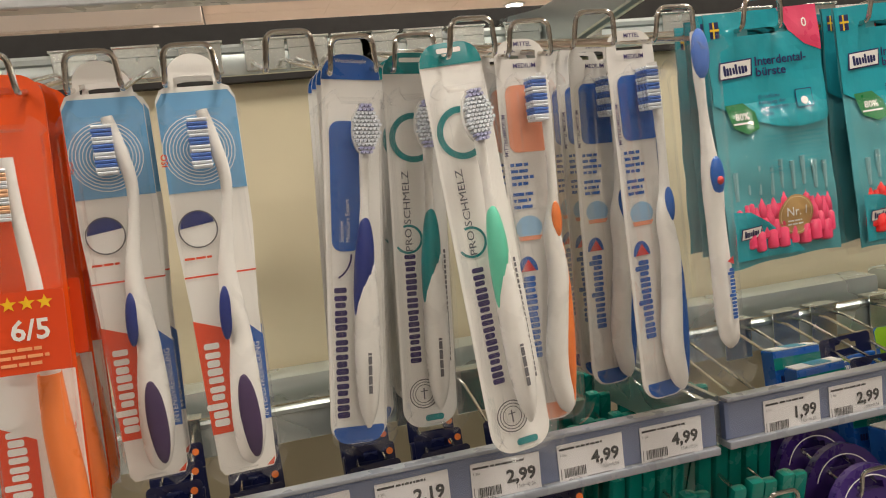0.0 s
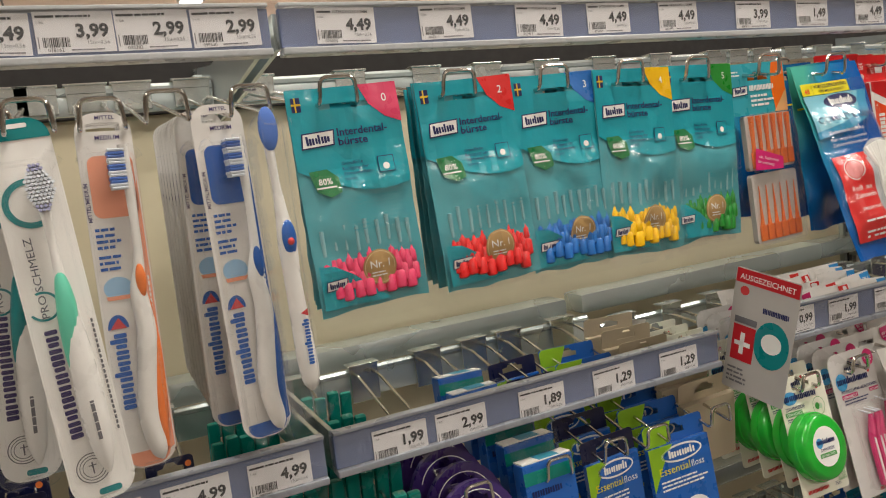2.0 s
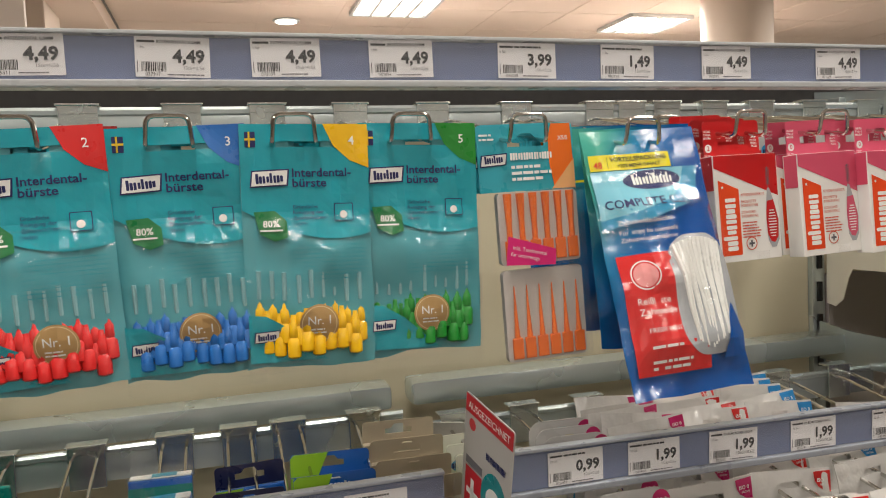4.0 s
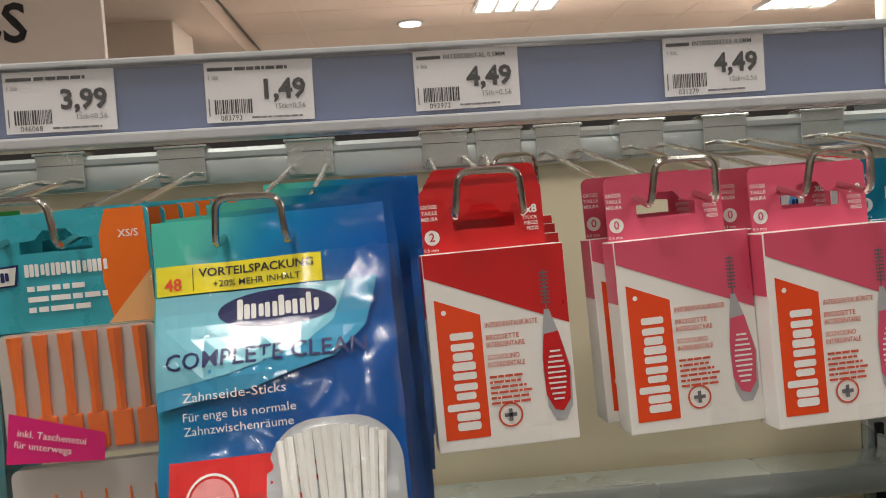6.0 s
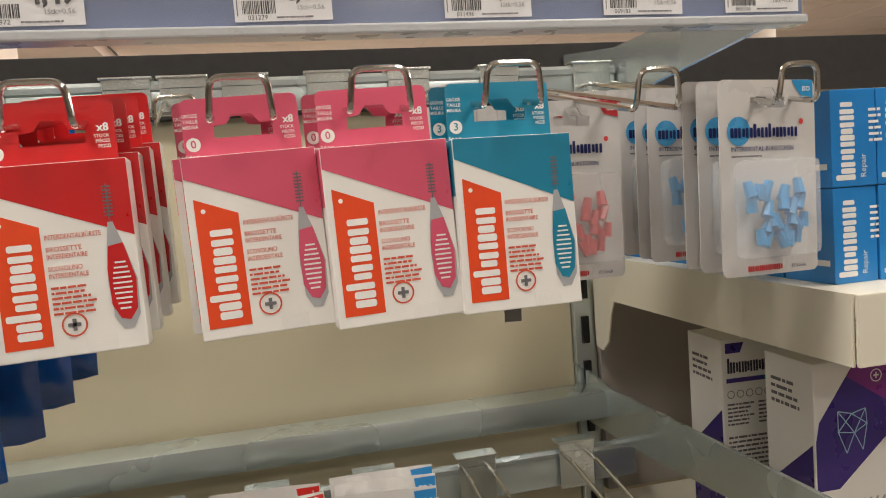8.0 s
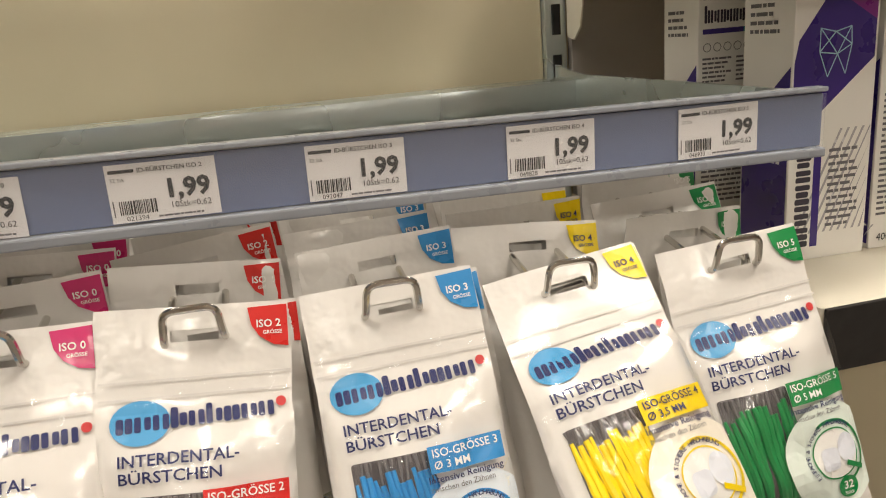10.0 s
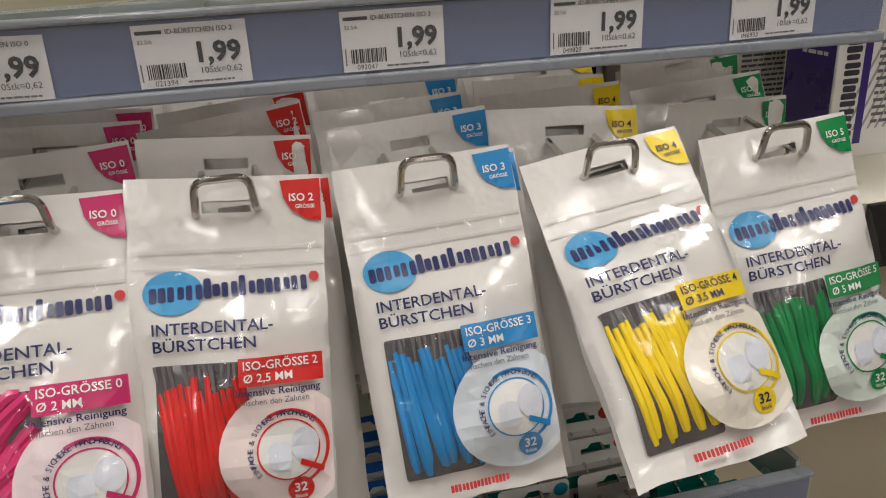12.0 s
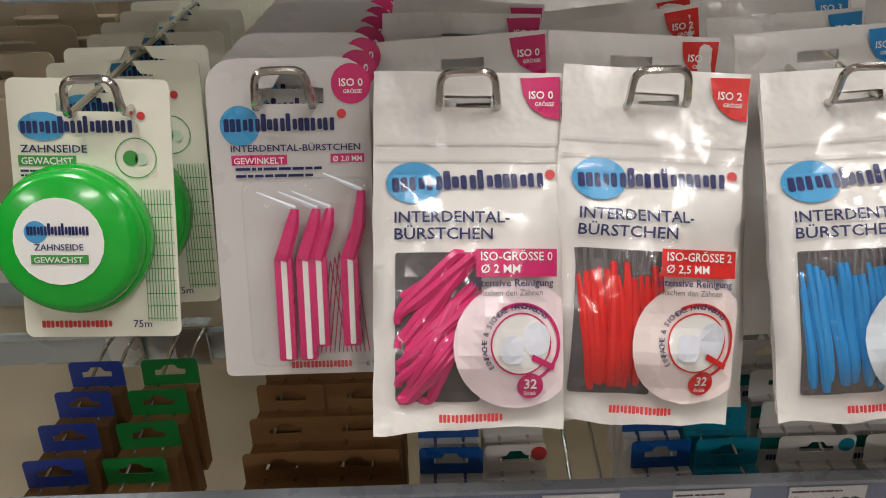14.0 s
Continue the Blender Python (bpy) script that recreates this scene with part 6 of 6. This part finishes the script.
def blue_carton():
    t = thing("blue_carton", "small bright blue toothpaste carton standing on shelf", "carton", "blue cartons")
    w, d, h = 0.0345, 0.048, 0.064
    bl = mat("carton_bright_blue", (30, 130, 206), 0.35, coat=0.2, vary=0.05)
    part("box", box(0, 0, 0, w, d, h, bev=0.0008), bl, t)
    a = Art(0.0001, 0.00005)
    a.mark(0.018, 0.004, h - 0.012, 0.011, 6, WHITE, 1, rot=90, tall=(0,))
    a.text("Repair", 0.026, 0.006, 0.006, WHITE, 1, rot=90)
    a.bars(0.029, 0.05, 0.012, 6, 0.004, WHITE, 1, seed=3)
    a.finish("print", t)
    b = Art(0.0001, 0.00005)
    b.rect(0.004, 0.03, 0.03, 0.034, WHITE, 1)
    b.rect(0.004, 0.012, 0.044, 0.016, WHITE, 1)
    ob = b.finish("side_print", t)
    ob.matrix_basis = pose(0, d, 0, 0, 0, -90)
    return t


bc = blue_carton()
first = True
for k in range(6):
    for i in range(7 if k == 0 else 1):
        for j in range(2):
            m = pose(1.520 + i * 0.0358, 0.475 + k * 0.051, 1.398 + j * 0.0645, 0, 0, random.Random(k * 9 + i * 3 + j).uniform(-1.5, 1.5))
            if first:
                bc.matrix_basis, first = m, False
            else:
                copy_thing(bc, m)


def rinse_carton(face):
    t = thing("rinse_carton", "tall white carton with purple panel standing on shelf" if face else "tall white carton with fine print on shelf", "carton", "rinse cartons")
    w, d, h = 0.066, 0.058, 0.203
    part("box", box(0, 0, 0, w, d, h, bev=0.001), CARDW, t)
    pur = mat("carton_purple", (62, 44, 128), 0.3, coat=0.25, vary=0.2, scale=30)
    mag = mat("carton_magenta", (136, 52, 140), 0.3, coat=0.25, vary=0.1)
    a = Art(0.0001, 0.00005)
    if face:
        a.poly([(0.004, h - 0.045), (0.034, h - 0.004), (0.064, h - 0.004), (0.064, h - 0.06), (0.02, h - 0.098), (0.001, h - 0.098), (0.001, h - 0.06)], pur, 1)
        a.poly([(0.028, h - 0.012), (0.034, h - 0.004), (0.064, h - 0.004), (0.064, h - 0.035)], mag, 2)
        tooth = mat("tooth_lines", (170, 210, 226), 0.35)
        cx, cz = 0.032, h - 0.050
        pts = [(cx - 0.012, cz + 0.012), (cx, cz + 0.009), (cx + 0.012, cz + 0.012), (cx + 0.013, cz), (cx + 0.009, cz - 0.02), (cx + 0.002, cz - 0.006), (cx - 0.005, cz - 0.021), (cx - 0.012, cz - 0.004)]
        for p, q in list(zip(pts, pts[1:] + pts[:1])) + [(pts[0], pts[5]), (pts[2], pts[5]), (pts[1], pts[7]), (pts[1], pts[3]), (pts[7], pts[5]), (pts[3], pts[5])]:
            dx, dz = q[0] - p[0], q[1] - p[1]
            L = math.hypot(dx, dz)
            nx, nz = -dz / L * 0.0004, dx / L * 0.0004
            a.poly([(p[0] - nx, p[1] - nz), (q[0] - nx, q[1] - nz), (q[0] + nx, q[1] + nz), (p[0] + nx, p[1] + nz)], tooth, 3)
        a.ring(0.054, h - 0.014, 0.005, 0.0008, WHITE, 3)
        a.rect(0.0516, h - 0.0146, 0.0564, h - 0.0134, WHITE, 3)
        a.rect(0.0534, h - 0.0164, 0.0546, h - 0.0116, WHITE, 3)
        for i in range(12):
            a.poly([(0.006 + i * 0.006, 0.02), (0.008 + i * 0.006, 0.02), (min(0.065, 0.042 + i * 0.006), 0.095 - max(0, i - 4) * 0.012), (min(0.065, 0.040 + i * 0.006), 0.095 - max(0, i - 4) * 0.012)], mat("silver_stripe", (206, 206, 210), 0.25, 0.3), 1)
        a.mark(0.018, 0.01, 0.085, 0.012, 8, mat("grey_mark", (60, 56, 70), 0.4), 2, rot=90)
        a.rect(0.020, 0.01, 0.026, 0.080, pur, 2)
        a.bars(0.032, 0.08, 0.026, 12, 0.005, GREYINK, 2, seed=6)
    else:
        a.poly([(0.004, h - 0.012), (0.004, h - 0.003), (0.022, h - 0.003), (0.018, h - 0.012)], pur, 1)
        a.mark(0.005, h - 0.030, 0.050, 0.010, 9, mat("grey_mark", (60, 56, 70), 0.4), 2, tall=(0, 8))
        a.rect(0.004, h - 0.0385, 0.040, h - 0.0345, pur, 1)
        a.rect(0.040, h - 0.0385, 0.054, h - 0.0345, TEALP, 1)
        for i in range(6):
            a.ring(0.008 + i * 0.009, h - 0.049, 0.0036, 0.0006, GREYINK, 1, n=12)
        a.bars(0.004, h - 0.058, 0.026, 6, 0.0036, GREYINK, 2, seed=2)
        a.bars(0.034, h - 0.058, 0.024, 6, 0.0036, GREYINK, 2, seed=5)
        a.bars(0.004, h - 0.088, 0.056, 22, 0.0042, GREYINK, 2, seed=9)
        a.text("400 ml", 0.006, 0.006, 0.008, INK, 2)
    a.finish("print", t)
    b = Art(0.0001, 0.00005)
    b.poly([(0.002, h - 0.12), (0.002, h - 0.055), (0.056, h - 0.015), (0.056, h - 0.12)], pur, 1)
    b.bars(0.008, h - 0.090, 0.040, 3, 0.006, WHITE, 2, seed=4)
    ob = b.finish("side_print", t)
    ob.matrix_basis = pose(w, 0, 0, 0, 0, 90)
    c = Art(0.0001, 0.00005)
    c.poly([(0.002, 0.004), (0.056, 0.004), (0.056, h - 0.062), (0.002, h - 0.108)], pur, 1)
    c.bars(0.020, h - 0.118, 0.030, 3, 0.006, WHITE, 2, seed=4)
    c.bars(0.008, h - 0.020, 0.036, 4, 0.006, GREYINK, 2, seed=8)
    ob = c.finish("flank_print", t)
    ob.matrix_basis = pose(0, d, 0, 0, 0, -90)
    return t


ra, rb_ = rinse_carton(False), rinse_carton(True)
ra.matrix_basis = pose(1.533, 0.630, 1.128, 0, 0, -3)
rb_.matrix_basis = pose(1.540, 0.525, 1.128, 0, 0, -2)
copy_thing(ra, pose(1.613, 0.525, 1.128, 0, 0, -3))
copy_thing(rb_, pose(1.684, 0.515, 1.128, 0, 0, 0))
copy_thing(ra, pose(1.612, 0.63, 1.128, 0, 0, 0))


# ---- hanging cards of the lower rows ----
def tab_card(name, label, category, group, body, tab, w, h, deep=0.006, accent=None, tall=0.022, holes=True):
    """A card with a hanging tab; below the tab the pack is a few millimetres deep."""
    t = thing(name, label, category, group)
    part("hanging_tab", plate(rrect(-w / 2, -tall * 0.5, w / 2, tall * 0.5, (0, 0, 0.004, 0.004)), [slot(min(0.028, w * 0.55), 0.006, 0.0)] if holes else (), 0, 0.0008), tab, t)
    part("body", box(-w / 2, -deep, -h + tall * 0.5, w / 2, 0.0008, -tall * 0.5 - 0.0002, bev=0.001), body, t)
    if accent:
        a = Art(0.00015, 0.0001)
        accent(a, w, h)
        o = a.finish("print", t)
        o.location = (0, -deep, 0)
    return t


def row(ob, n, x, y0, step, z, tilt=0, dz=0.0, jit=2.0, dx=0.0, lean=0):
    rnd = random.Random(int(x * 1000))
    for k in range(min(n, int((0.705 - y0) / step))):
        m = pose(x + dx * k + rnd.uniform(-0.0015, 0.0015), y0 + step * k, z + dz * k, tilt + rnd.uniform(-jit, jit), lean + rnd.uniform(-1.5, 1.5), rnd.uniform(-2, 2))
        if k == 0:
            ob.matrix_basis = m
        else:
            copy_thing(ob, m)


NAVYC = mat("navy_card", (20, 26, 62), 0.3, coat=0.3)
TEALPL = mat("teal_plastic", (0, 128, 116), 0.25, coat=0.4, vary=0.1)
PURPC = mat("deep_purple_card", (62, 40, 110), 0.3, coat=0.4)
ORALB = mat("card_blue", (30, 96, 180), 0.3, coat=0.3)
LIME = mat("lime_print", (142, 190, 40), 0.35)
TAN = mat("tan_card", (186, 172, 148), 0.6, vary=0.08)
KRAFT = mat("kraft_board", (142, 104, 62), 0.7, vary=0.12, scale=50)
CGREEN = mat("card_green", (34, 140, 66), 0.4)
CBLUE = mat("card_violet_blue", (52, 76, 170), 0.4)
CYAN = mat("card_cyan", (22, 146, 176), 0.35, coat=0.2)
LB = dict(y_bar=0.726, z_bar=1.2105, wire_z=1.232)


def acc_brand(a, w, h):
    a.disc(0.002, -0.022, w * 0.34, WHITE, 1, 0.009)
    a.disc(0.002, -0.022, w * 0.31, ORALB, 2, 0.007)
    a.mark(-w * 0.2, -0.0255, w * 0.44, 0.0062, 5, WHITE, 3, tall=(0, 4))
    a.text("Essential", -w * 0.38, -0.040, 0.011, mat("flash_yellow", (240, 226, 30), 0.3), 2, width=w * 0.5)
    a.text("floss", w * 0.14, -0.040, 0.010, WHITE, 2)
    a.poly([(-w / 2, -0.011), (-w * 0.1, -0.011), (-w * 0.3, -0.03), (-w / 2, -0.055)], LIME, 1)
    a.bars(-w * 0.38, -0.047, w * 0.76, 3, 0.004, WHITE, 2, seed=3)
    a.disc(-w * 0.36, -0.070, 0.005, mat("flash_yellow", (240, 226, 30), 0.3), 2)
    a.disc(w * 0.1, -0.085, 0.020, WHITE, 2, 0.016)


def acc_navy(a, w, h):
    a.disc(w * 0.36, 0.004, 0.003, ORNG, 1)
    a.disc(w * 0.36, -0.014, 0.003, ORNG, 1)
    a.ring(0, -0.030, 0.012, 0.0015, WHITE, 1, 20, 160)
    a.mark(-0.014, -0.040, 0.028, 0.005, 7, WHITE, 1)


def acc_purple(a, w, h):
    a.ring(0, -0.02, w * 0.36, 0.001, WHITE, 1, 20, 160)
    a.disc(0, -0.026, w * 0.24, WHITE, 1, 0.007)
    a.mark(-w * 0.16, -0.029, w * 0.32, 0.006, 5, PURPC, 2)


def acc_white(a, w, h):
    a.rect(-w / 2, -0.030, w / 2, -0.018, TEALPL, 1)
    a.mark(-w * 0.4, -0.042, w * 0.6, 0.006, 6, NAVY, 1)


# floss basket
for x in (0.390, 0.474, 0.560, 0.626, 0.679, 0.764):
    hook(x, 0.445, 1.165, w=0.028, **LB, label="chromed double hook of the floss basket")
tc = thing("teal_pick_pack", "teal translucent plastic pick pack on a hook", "pick pack", "teal pick packs")
bm = bmesh.new()
for i in range(5):
    add_box(bm, -0.034 + i * 0.014, -0.008 - 0.002 * (i % 2), -0.08, -0.022 + i * 0.014, 0.0, 0.012 + 0.004 * (i % 2), bev=0.003)
smooth(part("moulding", bm, TEALPL, tc))
row(tc, 6, 0.392, 0.47, 0.042, 1.178, 14, 0.0128, 8)
pp = thing("purple_floss_pack", "dark purple rounded floss pack on a hook", "floss pack", "purple floss packs")
part("card", plate(ellipse(0, -0.035, 0.042, 0.052, 26), [slot(0.024, 0.006, 0.0)], -0.006, 0.001), PURPC, pp)
a = Art(0.00015, 0.0062)
acc_purple(a, 0.08, 0.1)
a.finish("print", pp)
row(pp, 5, 0.474, 0.455, 0.030, 1.170, -8, 0.0060)
wc = tab_card("blue_white_carton", "blue and white small dental carton on a hook", "carton", "blue and white cartons", ORALB, BLISTER, 0.056, 0.075, 0.018, acc_white)
part("top_print", box(-0.027, -0.0175, -0.0107, 0.027, -0.001, -0.0095), CARDW, wc, "white and teal printed top")
part("top_band", box(-0.008, -0.0170, -0.0094, 0.014, -0.0015, -0.0090), CYAN, wc)
row(wc, 7, 0.552, 0.470, 0.034, 1.194, -6, 0.0093)
nb = tab_card("floss_pack", "blue card with lime corner and white floss dispenser", "floss pack", "blue floss cards", ORALB, NAVYC, 0.066, 0.115, 0.005, acc_brand)
row(nb, 8, 0.632, 0.466, 0.044, 1.172, -6, 0.0112)
ob_ = tab_card("floss_pack", "blue and lime floss card with yellow lettering", "floss pack", "blue floss cards", ORALB, ORALB, 0.080, 0.118, 0.005, acc_brand)
part("lime_corner", plate([(-0.0398, -0.0108), (-0.012, -0.0108), (-0.002, 0.0108), (-0.0360, 0.0108), (-0.0398, 0.007)], (), -0.0010, -0.0004), LIME, ob_, "lime printed corner")
row(ob_, 9, 0.713, 0.462, 0.036, 1.168, -8, 0.0099)
tn = tab_card("tan_floss_card", "tan cardboard floss card hanging on a hook", "floss pack", "tan floss cards", TAN, TAN, 0.076, 0.095, 0.008)
row(tn, 8, 0.787, 0.49, 0.032, 1.190, 4, 0.0099)
cl = thing("small_clear_wallet", "crumpled clear and white small pouch on upper basket", "pouch pack", "clear wallets")
sf = pouch_shape(0.08, 0.012, -0.09, 0.008, -0.01, 71)
pouch("pouch", cl, 0.08, 0.012, -0.09, sf, FILMW, seed=71)
cl.matrix_basis = pose(0.850, 0.70, 1.215, 20, 10, 8)

# row below the toothbrushes
for x in (-0.053, 0.012, 0.110, 0.172, 0.237, 0.312):
    hook(x, 0.46, 1.165, w=0.028, **LB, label="chromed double hook below the toothbrushes")
nv = tab_card("navy_toothbrush_card", "dark navy card with orange dots on a hook", "hanging card", "navy cards", NAVYC, NAVYC, 0.044, 0.10, 0.008, acc_navy)
first = True
for x, n in ((-0.053, 8), (0.012, 8), (0.110, 8), (0.172, 7), (0.237, 6)):
    for k in range(n):
        m = pose(x, 0.485 + 0.027 * k, 1.176 + 0.0068 * k, -10, random.Random(k).uniform(-3, 3), 2)
        if first:
            nv.matrix_basis, first = m, False
        else:
            copy_thing(nv, m)
for k in range(6):
    copy_thing(tc, pose(0.310 + 0.003 * (k % 2), 0.475 + 0.038 * k, 1.176 + 0.0095 * k, 10, 0, 5))

# bottom hook row
BB = dict(y_bar=0.726, z_bar=0.8575, wire_z=0.878)
for x in (0.705, 0.772, 0.890, 0.953, 1.030, 1.085, 1.140, 1.203, 1.256, 1.328, 1.400, 1.470):
    hook(x, 0.475, 0.818, w=0.026, **BB, label="chromed double hook of the bottom row")


def acc_text(word):
    def f(a, w, h):
        a.text(word, 0, -0.024, 0.009, WHITE, 2, heavy=0.01, align="c")
        a.bars(-w * 0.35, -0.034, w * 0.7, 4, 0.006, WHITE, 2, seed=2)
    return f


specs = (("violet_brush_card", "violet-blue card tab over kraft carton", CBLUE, KRAFT, 0.050, 0.705, 10, None), ("green_brush_card", "green card tab over kraft carton", CGREEN, KRAFT, 0.052, 0.772, 10, None),
         ("kraft_carton", "brown kraft carton with hanging tab", KRAFT, KRAFT, 0.060, 0.890, 9, None), ("kraft_carton", "large brown kraft carton with hanging tab", KRAFT, KRAFT, 0.072, 0.953, 8, None),
         ("blue_white_pack", "blue and white printed dental pack", BLUEP, CARDW, 0.052, 1.030, 8, acc_text("")), ("red_white_pack", "white and red printed dental pack", CARDW, CARDW, 0.050, 1.085, 8, acc_white),
         ("blue_size_card", "blue and white card with lettering", BLUEP, CARDW, 0.048, 1.203, 7, acc_text("MITTEL")), ("cyan_pack", "cyan and clear hanging pack", CYAN, CYAN, 0.052, 1.256, 8, None),
         ("white_teal_pack", "white card with teal corner on a hook", CARDW, CLOUD, 0.062, 1.328, 8, acc_white), ("white_red_pack", "white card with red corner on a hook", CARDW, CLOUD, 0.062, 1.400, 8, acc_white),
         ("teal_carton", "dark teal carton with hanging tab", TEALPL, TEALPL, 0.058, 1.470, 8, None))
for name, label, tabm, body, w, x, n, acc in specs:
    c = tab_card(name, label, "hanging card", name.replace("_", " ") + "s", body, tabm, w, 0.11, 0.016 if body is KRAFT else 0.008, acc, tall=0.026)
    if tabm is CARDW:
        a = Art(0.00015, 0.0001)
        a.disc(w * 0.38, 0.004, 0.0065, REDP if "red" in name else CYAN, 1)
        a.finish("tab_print", c)
    row(c, n, x, 0.490, 0.034, 0.834, -4, 0.0090, 4)

# ---- wobbling sign at the rail's end ----
sg = thing("shelf_sign", "grey and red plastic award sign clipped to the price rail", "shelf sign", m=pose(0.796, 0.441, 1.318, 2, 14, -79))
part("sheet", plate(rrect(0, -0.125, 0.070, 0.012, 0.003), (), 0, 0.0006), mat("sign_grey", (186, 182, 178), 0.35, coat=0.3), sg)
a = Art(0.00015, 0.0001)
sred = mat("sign_red", (196, 30, 40), 0.35)
a.rect(0.001, -0.004, 0.069, 0.011, sred, 1)
a.text("AUSGEZEICHNET", 0.035, 0.000, 0.0085, WHITE, 2, heavy=0.01, width=0.060, align="c")
a.disc(0.012, -0.012, 0.005, REDP, 1)
a.mark(0.034, -0.030, 0.028, 0.006, 8, NAVY, 1)
a.rect(0.005, -0.090, 0.030, -0.050, sred, 1)
a.rect(0.005, -0.048, 0.030, -0.041, GREYINK, 1)
a.rect(0.014, -0.082, 0.019, -0.058, WHITE, 2)
a.rect(0.008, -0.073, 0.026, -0.068, WHITE, 2)
a.poly(ellipse(0.048, -0.062, 0.019, 0.026, 24), TEALP, 1)
a.disc(0.048, -0.060, 0.011, WHITE, 2)
a.bars(0.004, -0.100, 0.024, 4, 0.005, GREYINK, 1)
a.finish("print", sg)
part("clip", box(-0.012, -0.002, -0.090, 0.004, 0.014, -0.052, bev=0.002), BLISTER, sg, "clear plastic clip")

# ---- far part of the shop ----
sb = thing("department_sign", "long white department sign with black lettering", "sign")
part("board", box(-3.5, 6.02, 1.95, 6.5, 6.08, 2.62, bev=0.004), mat("sign_white", (236, 224, 216), 0.5, vary=0.03, scale=2), sb)
for x in (-3.2, 1.5, 6.2):
    part("post", box(x - 0.03, 6.04, 0.0, x + 0.03, 6.07, 1.95), RAILEDGE, sb)
a = Art(0.002, 0.002)
a.text("LEBENSMITTEL", 2.29, 2.13, 0.20, INK, 1, heavy=0.02, width=1.5)
for x, w in ((-1.2, 0.35), (0.97, 0.28), (5.0, 0.3)):
    a.rect(x, 2.40, x + w, 2.52, REDP, 1)
o = a.finish("lettering", sb)
o.location = (0, 6.02, 0)
hs = thing("hanging_sign", "white hanging aisle sign with black letters", "sign")
part("board", box(-1.3, 3.0, 2.10, -0.02, 3.03, 2.62, bev=0.004), mat("sign_white", (236, 224, 216), 0.5), hs)
a = Art(0.002, 0.002)
a.text("SS", -0.47, 2.235, 0.20, INK, 1, heavy=0.02)
o = a.finish("lettering", hs)
o.location = (0, 3.0, 0)
for x in (-1.2, -0.12):
    part("rod", add_tube(bmesh.new(), [(x, 3.015, 2.62), (x, 3.015, 2.999)], 0.004, 6), ZINC, hs)
structure("pillar_square", box(-0.92, 5.2, 0.0, -0.36, 5.7, 2.996, bev=0.01), WALLM, "square cream pillar", "pillar")
bm = bmesh.new()
bmesh.ops.create_cone(bm, cap_ends=True, segments=32, radius1=0.27, radius2=0.27, depth=2.996, matrix=Matrix.Translation((4.62, 5.0, 1.498)))
smooth(structure("pillar_round", bm, WALLM, "round cream pillar", "pillar"))
structure("soffit", box(-8.9, 2.2, 2.86, -0.08, 10.1, 2.996), CEILM, "dropped cream soffit along the ceiling", "soffit")
structure("trim_soffit", box(-0.079, 2.2, 2.982, -0.066, 10.1, 2.9965), SLOTG, "thin grey line of trim at the soffit", "trim")
